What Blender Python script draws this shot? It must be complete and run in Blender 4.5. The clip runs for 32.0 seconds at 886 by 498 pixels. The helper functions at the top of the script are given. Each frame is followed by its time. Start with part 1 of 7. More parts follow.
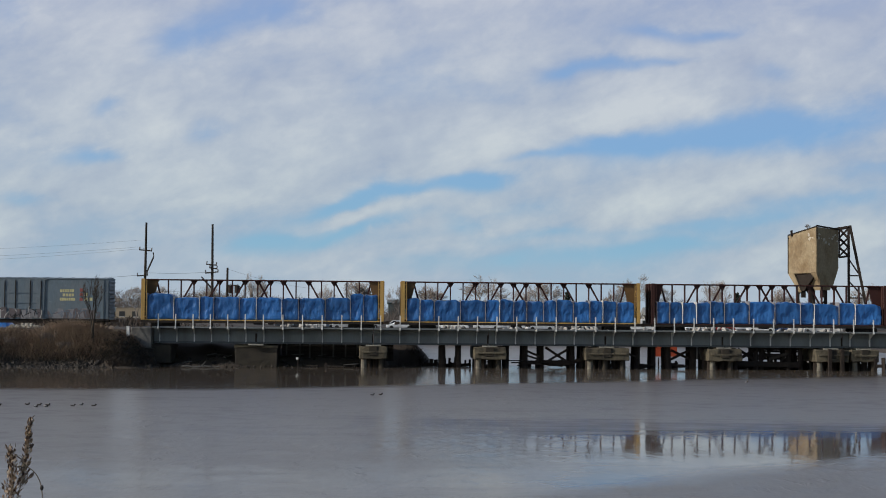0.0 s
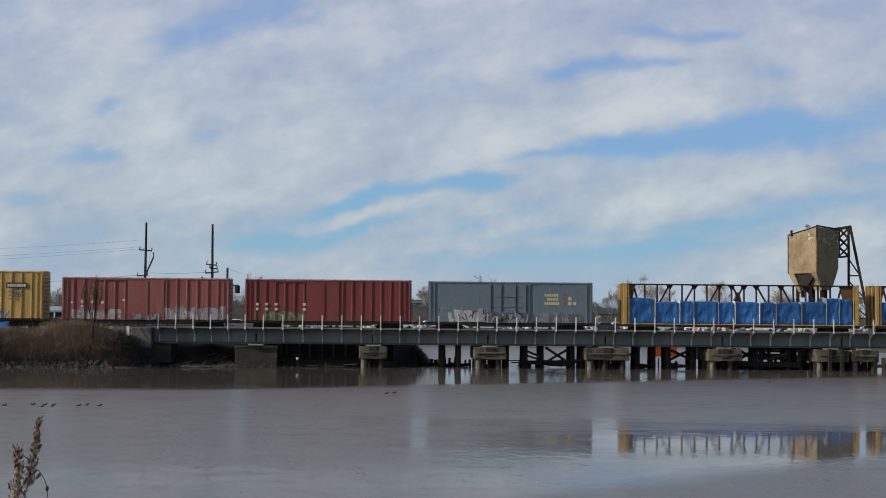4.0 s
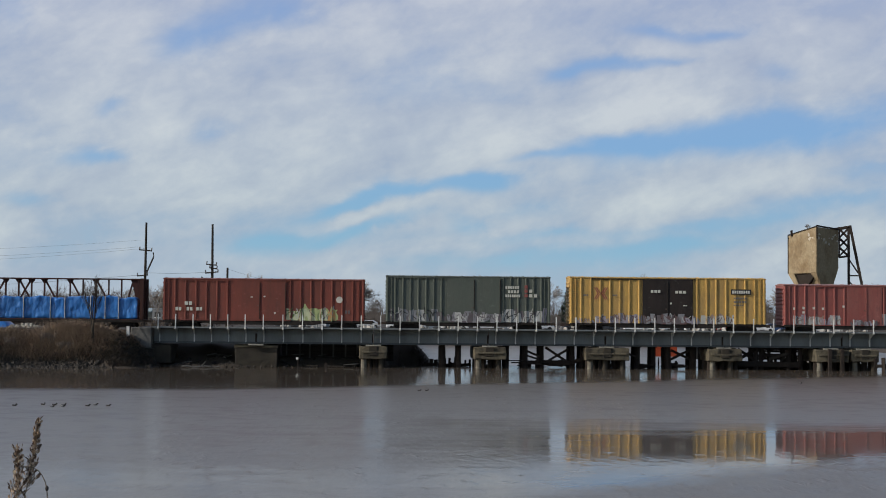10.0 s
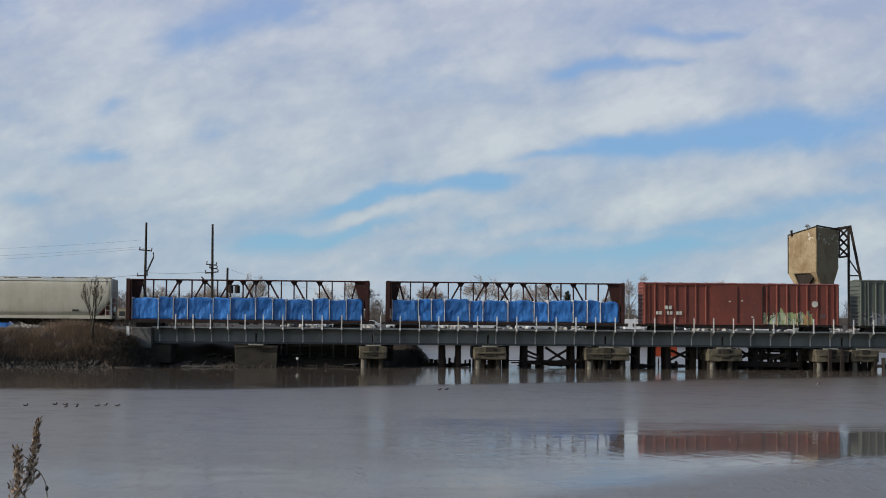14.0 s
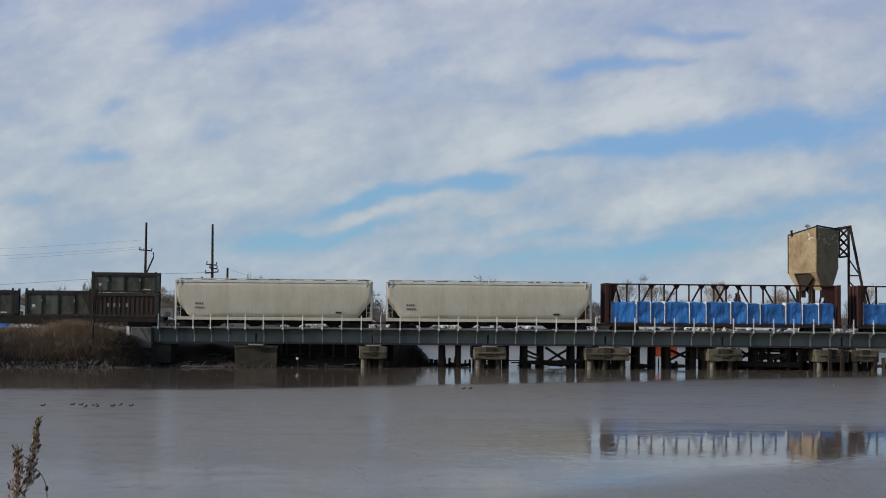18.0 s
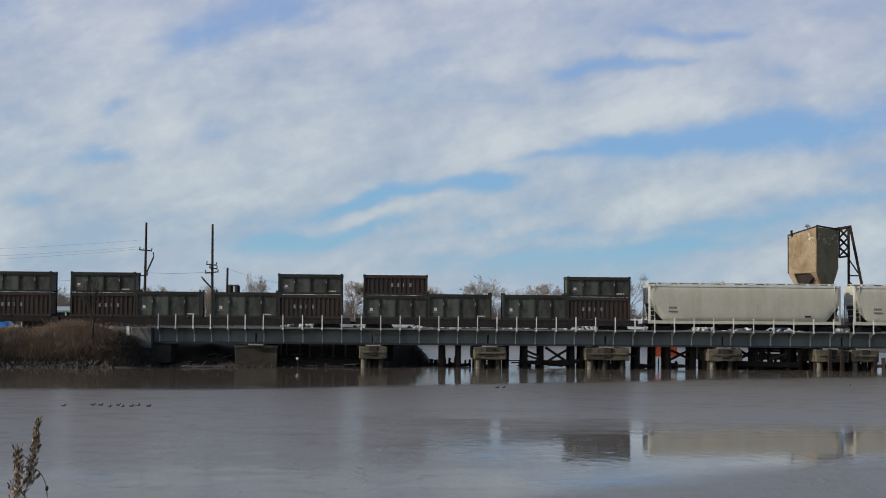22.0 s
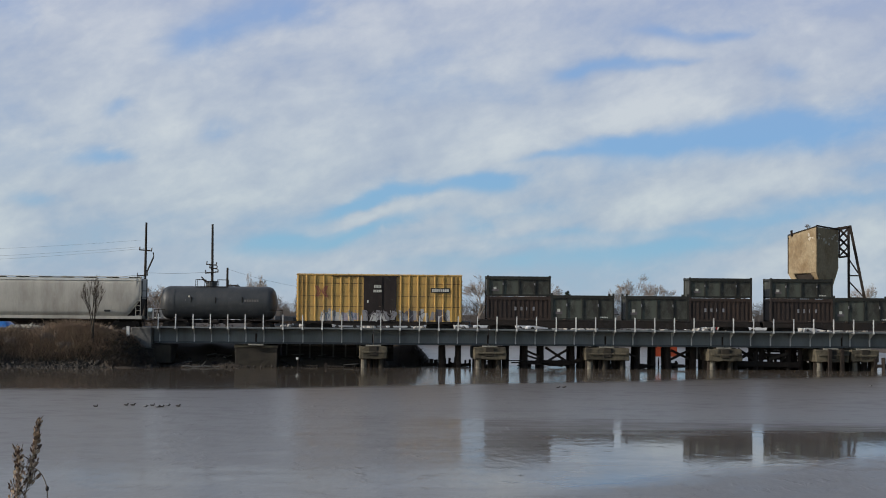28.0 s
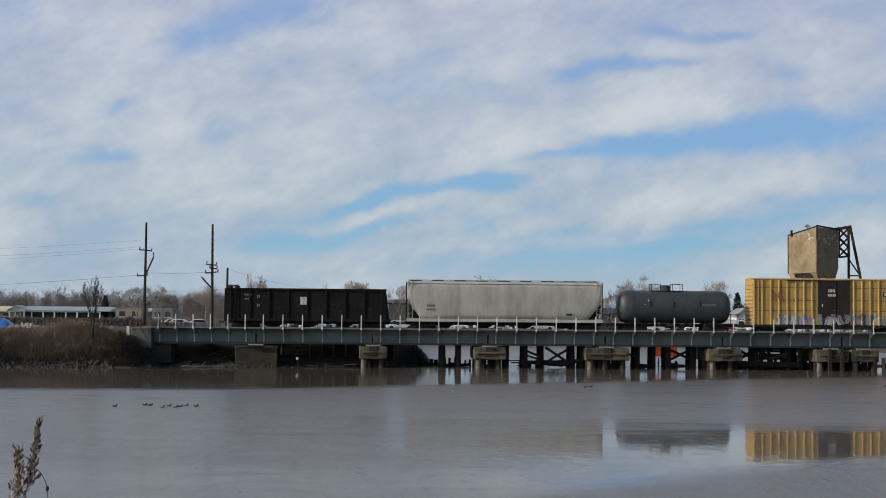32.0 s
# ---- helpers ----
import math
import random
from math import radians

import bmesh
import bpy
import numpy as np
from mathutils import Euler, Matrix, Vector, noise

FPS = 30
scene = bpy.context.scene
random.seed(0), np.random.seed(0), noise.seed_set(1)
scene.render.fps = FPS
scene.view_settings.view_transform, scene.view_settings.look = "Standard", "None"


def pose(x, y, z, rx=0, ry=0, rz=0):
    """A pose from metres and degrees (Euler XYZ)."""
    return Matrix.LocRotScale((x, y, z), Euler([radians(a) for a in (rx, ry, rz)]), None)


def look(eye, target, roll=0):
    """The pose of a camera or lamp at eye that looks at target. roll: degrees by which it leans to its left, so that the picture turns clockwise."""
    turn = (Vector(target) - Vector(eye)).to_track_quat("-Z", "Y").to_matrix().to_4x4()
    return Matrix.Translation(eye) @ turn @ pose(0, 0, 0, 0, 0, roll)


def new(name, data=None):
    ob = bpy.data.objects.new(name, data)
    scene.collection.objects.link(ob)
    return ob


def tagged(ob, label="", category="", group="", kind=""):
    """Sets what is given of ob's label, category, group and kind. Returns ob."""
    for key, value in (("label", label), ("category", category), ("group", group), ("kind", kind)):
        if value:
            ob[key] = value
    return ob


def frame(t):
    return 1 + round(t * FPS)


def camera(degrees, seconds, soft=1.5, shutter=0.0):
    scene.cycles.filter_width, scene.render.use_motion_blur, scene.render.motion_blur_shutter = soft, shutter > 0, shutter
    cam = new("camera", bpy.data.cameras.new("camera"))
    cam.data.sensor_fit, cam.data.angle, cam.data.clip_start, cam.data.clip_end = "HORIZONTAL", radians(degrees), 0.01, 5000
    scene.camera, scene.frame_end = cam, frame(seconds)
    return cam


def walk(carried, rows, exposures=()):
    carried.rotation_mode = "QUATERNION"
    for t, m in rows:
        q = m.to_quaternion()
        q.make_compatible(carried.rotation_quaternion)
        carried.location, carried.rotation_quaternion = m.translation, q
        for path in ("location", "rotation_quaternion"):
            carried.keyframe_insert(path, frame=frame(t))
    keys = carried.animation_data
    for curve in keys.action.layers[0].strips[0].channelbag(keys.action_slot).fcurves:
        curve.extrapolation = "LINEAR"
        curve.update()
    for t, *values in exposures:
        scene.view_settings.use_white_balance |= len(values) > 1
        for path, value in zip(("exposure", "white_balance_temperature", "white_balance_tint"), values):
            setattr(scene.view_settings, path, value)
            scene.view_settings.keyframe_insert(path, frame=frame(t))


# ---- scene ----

# ---- camera: it stands still on the near bank ----
EYE = (-6.05, -135.8, 5.1)
RAIL = 3.35
cam = camera(34.83, 32.0, soft=0.95)


def camera_pose(eye, yaw, pitch, roll):
    """Turned right by yaw from +y, up by pitch, picture clockwise by roll; degrees."""
    a, b = radians(yaw), radians(pitch)
    way = Vector((math.sin(a) * math.cos(b), math.cos(a) * math.cos(b), math.sin(b)))
    return look(eye, Vector(eye) + way * 100, roll)


CAM_POSE = camera_pose(EYE, 2.577, 2.634, 0.5)
walk(cam, [(0, CAM_POSE), (32, CAM_POSE)], [(0, 0.0), (10, 0.02), (13, 0.04), (17, -0.02), (19, -0.06), (20.5, -0.05), (23, 0.04), (32, 0.04)])

# ---- world, sun ----
SUN_EL, SUN_AZ = radians(27), radians(-107)   # azimuth from +y towards +x
world = bpy.data.worlds.new("sky_light")
scene.world = world
world.use_nodes = True
wn = world.node_tree.nodes
wl = world.node_tree.links
sky = wn.new("ShaderNodeTexSky")
sky.sky_type, sky.sun_disc = "NISHITA", False
sky.sun_elevation, sky.sun_rotation = SUN_EL, SUN_AZ
wl.new(sky.outputs[0], wn["Background"].inputs[0])
wn["Background"].inputs[1].default_value = 0.1

sun = new("sun", bpy.data.lights.new("sun", "SUN"))
sun.data.energy, sun.data.angle, sun.data.color = 3.2, radians(0.6), (1.0, 0.93, 0.82)
to_sun = Vector((math.sin(SUN_AZ) * math.cos(SUN_EL), math.cos(SUN_AZ) * math.cos(SUN_EL), math.sin(SUN_EL)))
sun.matrix_world = look(to_sun * 200, (0, 0, 0))


# ---- materials ----
def nodes_of(mat):
    return mat.node_tree.nodes, mat.node_tree.links


def ramp(n, l, fac, stops):
    r = n.new("ShaderNodeValToRGB")
    e = r.color_ramp.elements
    while len(e) < len(stops):
        e.new(0.5)
    for el, (p, c) in zip(e, stops):
        el.position, el.color = p, (*c, 1)
    l.new(fac, r.inputs[0])
    return r.outputs[0]


def mix(n, l, fac, a, b, mode="MIX"):
    m = n.new("ShaderNodeMix")
    m.data_type, m.blend_type = "RGBA", mode
    for sock, v in ((m.inputs[0], fac), (m.inputs[6], a), (m.inputs[7], b)):
        if isinstance(v, bpy.types.NodeSocket):
            l.new(v, sock)
        elif isinstance(v, (int, float)):
            sock.default_value = v
        else:
            sock.default_value = (*v, 1)
    return m.outputs[2]


def maths(n, l, op, a, b=0.0, c=0.0):
    m = n.new("ShaderNodeMath")
    m.operation = op
    for sock, v in zip(m.inputs, (a, b, c)):
        if isinstance(v, bpy.types.NodeSocket):
            l.new(v, sock)
        else:
            sock.default_value = v
    return m.outputs[0]


def noise_tex(n, l, scale, detail=4, stretch=None, rough=0.55, coords="Object"):
    tc = n.new("ShaderNodeTexCoord")
    src = tc.outputs[coords]
    if stretch:
        mp = n.new("ShaderNodeMapping")
        mp.inputs["Scale"].default_value = stretch
        l.new(src, mp.inputs[0])
        src = mp.outputs[0]
    t = n.new("ShaderNodeTexNoise")
    t.inputs["Scale"].default_value, t.inputs["Detail"].default_value, t.inputs["Roughness"].default_value = scale, detail, rough
    l.new(src, t.inputs["Vector"])
    return t.outputs["Fac"]


def material(name, colour, rough=0.7, metal=0.0, vary=0.25, grime=None, grime_amount=0.5, scale=1.0, bump=0.0, stretch=(1, 1, 1), fine=14.0, per_object=0.0, spec=0.5):
    """A surface: base colour, broad stains towards grime, fine grain, bump."""
    m = bpy.data.materials.new(name)
    m.use_nodes = True
    n, l = nodes_of(m)
    p = n["Principled BSDF"]
    big = noise_tex(n, l, scale, 5, stretch)
    small = noise_tex(n, l, scale * fine, 4, stretch)
    c0 = tuple(colour)
    g = grime or tuple(v * 0.45 for v in colour)
    stain = ramp(n, l, big, [(0.42, (0, 0, 0)), (0.72, (grime_amount,) * 3)])
    col = mix(n, l, stain, c0, g)
    col = mix(n, l, vary, col, ramp(n, l, small, [(0.25, (0.35,) * 3), (0.75, (1.0,) * 3)]), "MULTIPLY")
    if per_object:
        oi = n.new("ShaderNodeObjectInfo")
        hs = n.new("ShaderNodeHueSaturation")
        l.new(maths(n, l, "MULTIPLY_ADD", oi.outputs["Random"], per_object, 1 - per_object / 2), hs.inputs["Value"])
        l.new(col, hs.inputs["Color"])
        col = hs.outputs[0]
    l.new(col, p.inputs["Base Color"])
    l.new(ramp(n, l, small, [(0.2, (max(rough - 0.12, 0.02),) * 3), (0.8, (min(rough + 0.12, 1),) * 3)]), p.inputs["Roughness"])
    p.inputs["Metallic"].default_value = metal
    p.inputs["Specular IOR Level"].default_value = spec
    if bump:
        b = n.new("ShaderNodeBump")
        b.inputs["Strength"].default_value, b.inputs["Distance"].default_value = bump, 0.03
        l.new(small, b.inputs["Height"])
        l.new(b.outputs[0], p.inputs["Normal"])
    return m

# ---- mesh helpers ----
def to_mesh(name, bm):
    me = bpy.data.meshes.new(name)
    bm.normal_update()
    bm.to_mesh(me)
    bm.free()
    return me


def part(name, bm, mat, parent=None, label="", at=None):
    ob = new(name, bm if isinstance(bm, bpy.types.Mesh) else to_mesh(name, bm))
    if mat and not ob.data.materials:
        ob.data.materials.append(mat)
    ob.parent = parent
    if at is not None:
        ob.matrix_basis = at if isinstance(at, Matrix) else Matrix.Translation(at)
    return tagged(ob, label)


def thing(name, label, category, at=(0, 0, 0), group="", kind=""):
    ob = new(name)
    ob.empty_display_size = 0.3
    ob.matrix_basis = at if isinstance(at, Matrix) else Matrix.Translation(at)
    return tagged(ob, label, category, group, kind)


def add_box(bm, x0, x1, y0, y1, z0, z1, mat=0):
    v = [bm.verts.new(p) for p in ((x0, y0, z0), (x1, y0, z0), (x1, y1, z0), (x0, y1, z0), (x0, y0, z1), (x1, y0, z1), (x1, y1, z1), (x0, y1, z1))]
    for f in ((0, 3, 2, 1), (4, 5, 6, 7), (0, 1, 5, 4), (1, 2, 6, 5), (2, 3, 7, 6), (3, 0, 4, 7)):
        bm.faces.new([v[i] for i in f]).material_index = mat
    return v


def box(x0, x1, y0, y1, z0, z1, bevel=0.0):
    bm = bmesh.new()
    add_box(bm, x0, x1, y0, y1, z0, z1)
    if bevel:
        bmesh.ops.bevel(bm, geom=bm.edges[:], offset=bevel, segments=1, affect="EDGES")
    return bm


def add_beam(bm, a, b, w, d=None, n=4):
    """A straight bar from a to b: square for n=4, else round; w wide (and d deep)."""
    a, b = Vector(a), Vector(b)
    q = (b - a).to_track_quat("Z", "Y").to_matrix()
    d = w if d is None else d
    k = 0.5 * (math.sqrt(2) if n == 4 else 1)
    off = math.pi / 4 if n == 4 else 0
    ring = [q @ Vector((math.cos(off + i * math.tau / n) * w * k, math.sin(off + i * math.tau / n) * d * k, 0)) for i in range(n)]
    lo = [bm.verts.new(a + r) for r in ring]
    hi = [bm.verts.new(b + r) for r in ring]
    for i in range(n):
        bm.faces.new((lo[i], lo[(i + 1) % n], hi[(i + 1) % n], hi[i]))
    bm.faces.new(lo[::-1])
    bm.faces.new(hi)


def beam(a, b, w, d=None, n=4):
    bm = bmesh.new()
    add_beam(bm, a, b, w, d, n)
    return bm


def add_cone(bm, a, b, ra, rb, n=6, cap=True):
    a, b = Vector(a), Vector(b)
    q = (b - a).to_track_quat("Z", "Y").to_matrix()
    ring = [q @ Vector((math.cos(i * math.tau / n), math.sin(i * math.tau / n), 0)) for i in range(n)]
    lo = [bm.verts.new(a + r * ra) for r in ring]
    hi = [bm.verts.new(b + r * rb) for r in ring]
    for i in range(n):
        bm.faces.new((lo[i], lo[(i + 1) % n], hi[(i + 1) % n], hi[i]))
    if cap:
        bm.faces.new(lo[::-1])
        bm.faces.new(hi)


def add_prism(bm, outline, y0, y1):
    """Outline in x, z, drawn out from y0 to y1."""
    f = [bm.verts.new((x, y0, z)) for x, z in outline]
    k = [bm.verts.new((x, y1, z)) for x, z in outline]
    n = len(outline)
    bm.faces.new(f)
    bm.faces.new(k[::-1])
    for i in range(n):
        bm.faces.new((f[i], k[i], k[(i + 1) % n], f[(i + 1) % n]))
    bmesh.ops.recalc_face_normals(bm, faces=bm.faces[:])


def add_tube(bm, rings, close=True):
    """Skin through rings of equal length."""
    vs = [[bm.verts.new(p) for p in r] for r in rings]
    n = len(vs[0])
    for a, b in zip(vs, vs[1:]):
        for i in range(n):
            bm.faces.new((a[i], a[(i + 1) % n], b[(i + 1) % n], b[i]))
    if close:
        bm.faces.new(vs[0][::-1])
        bm.faces.new(vs[-1])
    bmesh.ops.recalc_face_normals(bm, faces=bm.faces[:])

# ---- the surfaces of the place ----
M_MUD = material("mud_and_earth", (0.062, 0.048, 0.037), 0.9, vary=0.6, grime=(0.028, 0.022, 0.018), grime_amount=0.8, scale=0.25, bump=0.6, fine=10)
M_STEEL = material("weathered_grey_steel", (0.185, 0.207, 0.218), 0.55, 0.1, vary=0.3, grime=(0.09, 0.095, 0.092), grime_amount=0.7, scale=0.5, stretch=(1, 1, 0.25), bump=0.08)
M_FLANGE = material("dark_flange_steel", (0.085, 0.095, 0.10), 0.6, 0.1, vary=0.3, scale=0.6, bump=0.1)
M_GALV = material("galvanised_posts", (0.74, 0.75, 0.74), 0.5, 0.0, vary=0.3, grime=(0.42, 0.40, 0.37), grime_amount=0.6, scale=2, per_object=0.3)
M_COLUMN = material("stained_column_concrete", (0.21, 0.195, 0.16), 0.9, vary=0.5, grime=(0.07, 0.06, 0.045), grime_amount=0.9, scale=1.5, bump=0.5)
M_CONC = material("pier_concrete", (0.125, 0.107, 0.073), 0.9, vary=0.55, grime=(0.02, 0.017, 0.014), grime_amount=1.0, scale=1.1, bump=0.8, stretch=(1, 1, 0.8), fine=6)
# dark concrete: mud on the broad pier, shade put into the columns' colour
M_CONC_DARK = material("mud_and_shade_concrete", (0.044, 0.036, 0.026), 0.9, vary=0.5, grime=(0.017, 0.015, 0.012), grime_amount=0.9, scale=0.7, bump=0.6)
M_CONC_LT = material("pale_concrete", (0.34, 0.33, 0.29), 0.88, vary=0.35, grime=(0.2, 0.19, 0.16), grime_amount=0.8, scale=0.8, bump=0.4)
M_TIMBER = material("creosoted_timber", (0.042, 0.034, 0.030), 0.85, spec=0.12, vary=0.5, scale=1.2, bump=0.5, stretch=(3, 3, 0.4), per_object=0.5)
M_BRACKET = material("pale_bracket_steel", (0.60, 0.62, 0.62), 0.55, 0.1, vary=0.25, scale=1.0)
M_RAIL = material("rail_steel", (0.16, 0.11, 0.085), 0.45, 0.6, vary=0.3, scale=2)
M_WHEEL = material("grimy_wheel_steel", (0.05, 0.04, 0.035), 0.6, 0.3, vary=0.3, scale=2)
M_BALLAST = material("ballast", (0.16, 0.145, 0.13), 0.95, vary=0.8, scale=0.8, bump=0.9, fine=8)
M_ROCK = material("riprap_stone", (0.036, 0.031, 0.027), 0.9, vary=0.5, scale=0.9, bump=0.5, per_object=0.6)
M_SILO = material("silo_concrete", (0.375, 0.295, 0.185), 0.9, vary=0.55, grime=(0.20, 0.125, 0.06), grime_amount=0.9, scale=0.42, bump=0.5, stretch=(1, 1, 0.7), fine=7)
M_RUSTSTEEL = material("rusted_structural_steel", (0.045, 0.036, 0.031), 0.8, 0.0, spec=0.15, vary=0.5, scale=0.8)
M_POLE = material("weathered_pole_wood", (0.055, 0.047, 0.04), 0.9, spec=0.2, vary=0.5, scale=1.5, stretch=(3, 3, 0.3), bump=0.3)
M_WIRE = material("wire", (0.16, 0.16, 0.17), 0.6, vary=0.1)
M_WHITE = material("white_paint", (0.78, 0.78, 0.76), 0.5, vary=0.15, grime=(0.55, 0.53, 0.5), grime_amount=0.5, scale=1)
M_ORANGE = material("orange_plastic", (0.55, 0.10, 0.045), 0.55, vary=0.2, scale=2)


def water_material():
    m = bpy.data.materials.new("creek_water")
    m.use_nodes = True
    n, l = nodes_of(m)
    p = n["Principled BSDF"]
    p.inputs["Base Color"].default_value = (0.094, 0.077, 0.061, 1)
    p.inputs["IOR"].default_value = 1.333
    tc = n.new("ShaderNodeTexCoord")
    sep = n.new("ShaderNodeSeparateXYZ")
    l.new(tc.outputs["Object"], sep.inputs[0])
    x, y = sep.outputs[0], sep.outputs[1]
    wob = noise_tex(n, l, 0.05, 3, (0.35, 1, 1))
    flaw = maths(n, l, "SUBTRACT", noise_tex(n, l, 0.7, 5, (0.25, 1.0, 1), 0.7), 0.5)
    # wind patches: calm under the bridge, a ruffled belt, then mixed water
    edge = maths(n, l, "ADD", maths(n, l, "MAXIMUM", maths(n, l, "MULTIPLY_ADD", x, 0.5, -32.0), -40.5), maths(n, l, "MULTIPLY", maths(n, l, "SUBTRACT", wob, 0.5), 5.0))
    out = n.new("ShaderNodeMapRange")
    out.interpolation_type = "SMOOTHSTEP"
    l.new(maths(n, l, "SUBTRACT", edge, y), out.inputs["Value"])
    out.inputs["From Min"].default_value, out.inputs["From Max"].default_value = -1.5, 4.5
    belt_end = maths(n, l, "ADD", -73.0, maths(n, l, "MULTIPLY", maths(n, l, "SUBTRACT", wob, 0.5), 26.0))
    belt = n.new("ShaderNodeMapRange")
    belt.interpolation_type = "SMOOTHSTEP"
    l.new(maths(n, l, "ADD", maths(n, l, "SUBTRACT", y, belt_end), maths(n, l, "MULTIPLY", flaw, 14.0)), belt.inputs["Value"])
    belt.inputs["From Min"].default_value, belt.inputs["From Max"].default_value = -7.0, 7.0
    # the near water is smoother towards +x
    side = n.new("ShaderNodeMapRange")
    side.interpolation_type = "SMOOTHSTEP"
    l.new(maths(n, l, "ADD", maths(n, l, "MULTIPLY", flaw, 9.0), maths(n, l, "ADD", x, maths(n, l, "MULTIPLY", maths(n, l, "SUBTRACT", wob, 0.5), 16.0))), side.inputs["Value"])
    side.inputs["From Min"].default_value, side.inputs["From Max"].default_value = -8.0, 6.0
    side.inputs["To Min"].default_value, side.inputs["To Max"].default_value = 0.95, 0.0
    foot = n.new("ShaderNodeMapRange")
    foot.interpolation_type = "SMOOTHSTEP"
    l.new(maths(n, l, "ADD", y, maths(n, l, "ADD", maths(n, l, "MULTIPLY", x, -0.8), maths(n, l, "MULTIPLY", maths(n, l, "SUBTRACT", wob, 0.5), 14.0))), foot.inputs["Value"])
    foot.inputs["From Min"].default_value, foot.inputs["From Max"].default_value = -91.5, -97.0
    foot.inputs["To Max"].default_value = 1.0
    calm = n.new("ShaderNodeMapRange")
    calm.interpolation_type = "SMOOTHSTEP"
    l.new(maths(n, l, "ADD", y, maths(n, l, "MULTIPLY", maths(n, l, "ADD", flaw, maths(n, l, "SUBTRACT", wob, 0.5)), 8.0)), calm.inputs["Value"])
    calm.inputs["From Min"].default_value, calm.inputs["From Max"].default_value = -92.0, -86.0
    calm.inputs["To Min"].default_value = 0.66
    near_side = maths(n, l, "MAXIMUM", maths(n, l, "MULTIPLY", side.outputs[0], calm.outputs[0]), 0.06)
    ruffle = maths(n, l, "MULTIPLY", out.outputs[0], maths(n, l, "MAXIMUM", maths(n, l, "MAXIMUM", belt.outputs[0], foot.outputs[0]), near_side))
    shade_side = n.new("ShaderNodeMapRange")
    shade_side.interpolation_type = "SMOOTHSTEP"
    l.new(x, shade_side.inputs["Value"])
    shade_side.inputs["From Min"].default_value, shade_side.inputs["From Max"].default_value = -9.0, -1.0
    shade_side.inputs["To Min"].default_value, shade_side.inputs["To Max"].default_value = 0.05, 0.15
    inner = maths(n, l, "MULTIPLY", maths(n, l, "SUBTRACT", 1.0, out.outputs[0]), shade_side.outputs[0])
    back = n.new("ShaderNodeMapRange")
    back.interpolation_type = "SMOOTHSTEP"
    l.new(y, back.inputs["Value"])
    back.inputs["From Min"].default_value, back.inputs["From Max"].default_value = 2.0, 9.0
    ruffle = maths(n, l, "MAXIMUM", maths(n, l, "ADD", ruffle, inner), back.outputs[0])
    streak = noise_tex(n, l, 0.12, 3, (0.5, 1.0, 1))
    ruffle = maths(n, l, "MULTIPLY", ruffle, maths(n, l, "MULTIPLY_ADD", streak, 0.5, 0.75))
    dash = noise_tex(n, l, 0.6, 4, (0.9, 1.0, 1), 0.6)
    ruffle = maths(n, l, "MULTIPLY", ruffle, maths(n, l, "MULTIPLY_ADD", dash, 0.9, 0.55))
    ruffle = maths(n, l, "MINIMUM", ruffle, 1.0)
    l.new(maths(n, l, "MULTIPLY_ADD", inner, 0.30, 0.045), p.inputs["Roughness"])
    # low swell, finer ripples, and here and there a short dark ridge
    ridge = n.new("ShaderNodeMapRange")
    l.new(noise_tex(n, l, 0.75, 4, (1.9, 0.8, 1), 0.6), ridge.inputs["Value"])
    ridge.inputs["From Min"].default_value, ridge.inputs["From Max"].default_value = 0.58, 0.74
    rip = maths(n, l, "ADD", noise_tex(n, l, 1.1, 3, (2.2, 0.9, 1)), maths(n, l, "MULTIPLY", noise_tex(n, l, 0.35, 2, (1.2, 1, 1)), 1.2))
    rip = maths(n, l, "ADD", rip, maths(n, l, "MULTIPLY", ridge.outputs[0], 0.8))
    b = n.new("ShaderNodeBump")
    b.inputs["Distance"].default_value = 0.06
    l.new(maths(n, l, "MULTIPLY_ADD", ruffle, 0.16, 0.03), b.inputs["Strength"])
    l.new(rip, b.inputs["Height"])
    l.new(b.outputs[0], p.inputs["Normal"])
    # fine wind ripples lie in flecks among the smooth water
    rough = n.new("ShaderNodeBsdfPrincipled")
    rough.inputs["Base Color"].default_value = p.inputs["Base Color"].default_value
    rough.inputs["IOR"].default_value = 1.333
    rough.inputs["Roughness"].default_value = 0.29
    b2 = n.new("ShaderNodeBump")
    b2.inputs["Distance"].default_value = 0.06
    b2.inputs["Strength"].default_value = 0.38
    l.new(rip, b2.inputs["Height"])
    l.new(b2.outputs[0], rough.inputs["Normal"])
    mix = n.new("ShaderNodeMixShader")
    l.new(ruffle, mix.inputs[0])
    l.new(p.outputs[0], mix.inputs[1])
    l.new(rough.outputs[0], mix.inputs[2])
    l.new(mix.outputs[0], n["Material Output"].inputs["Surface"])
    return m


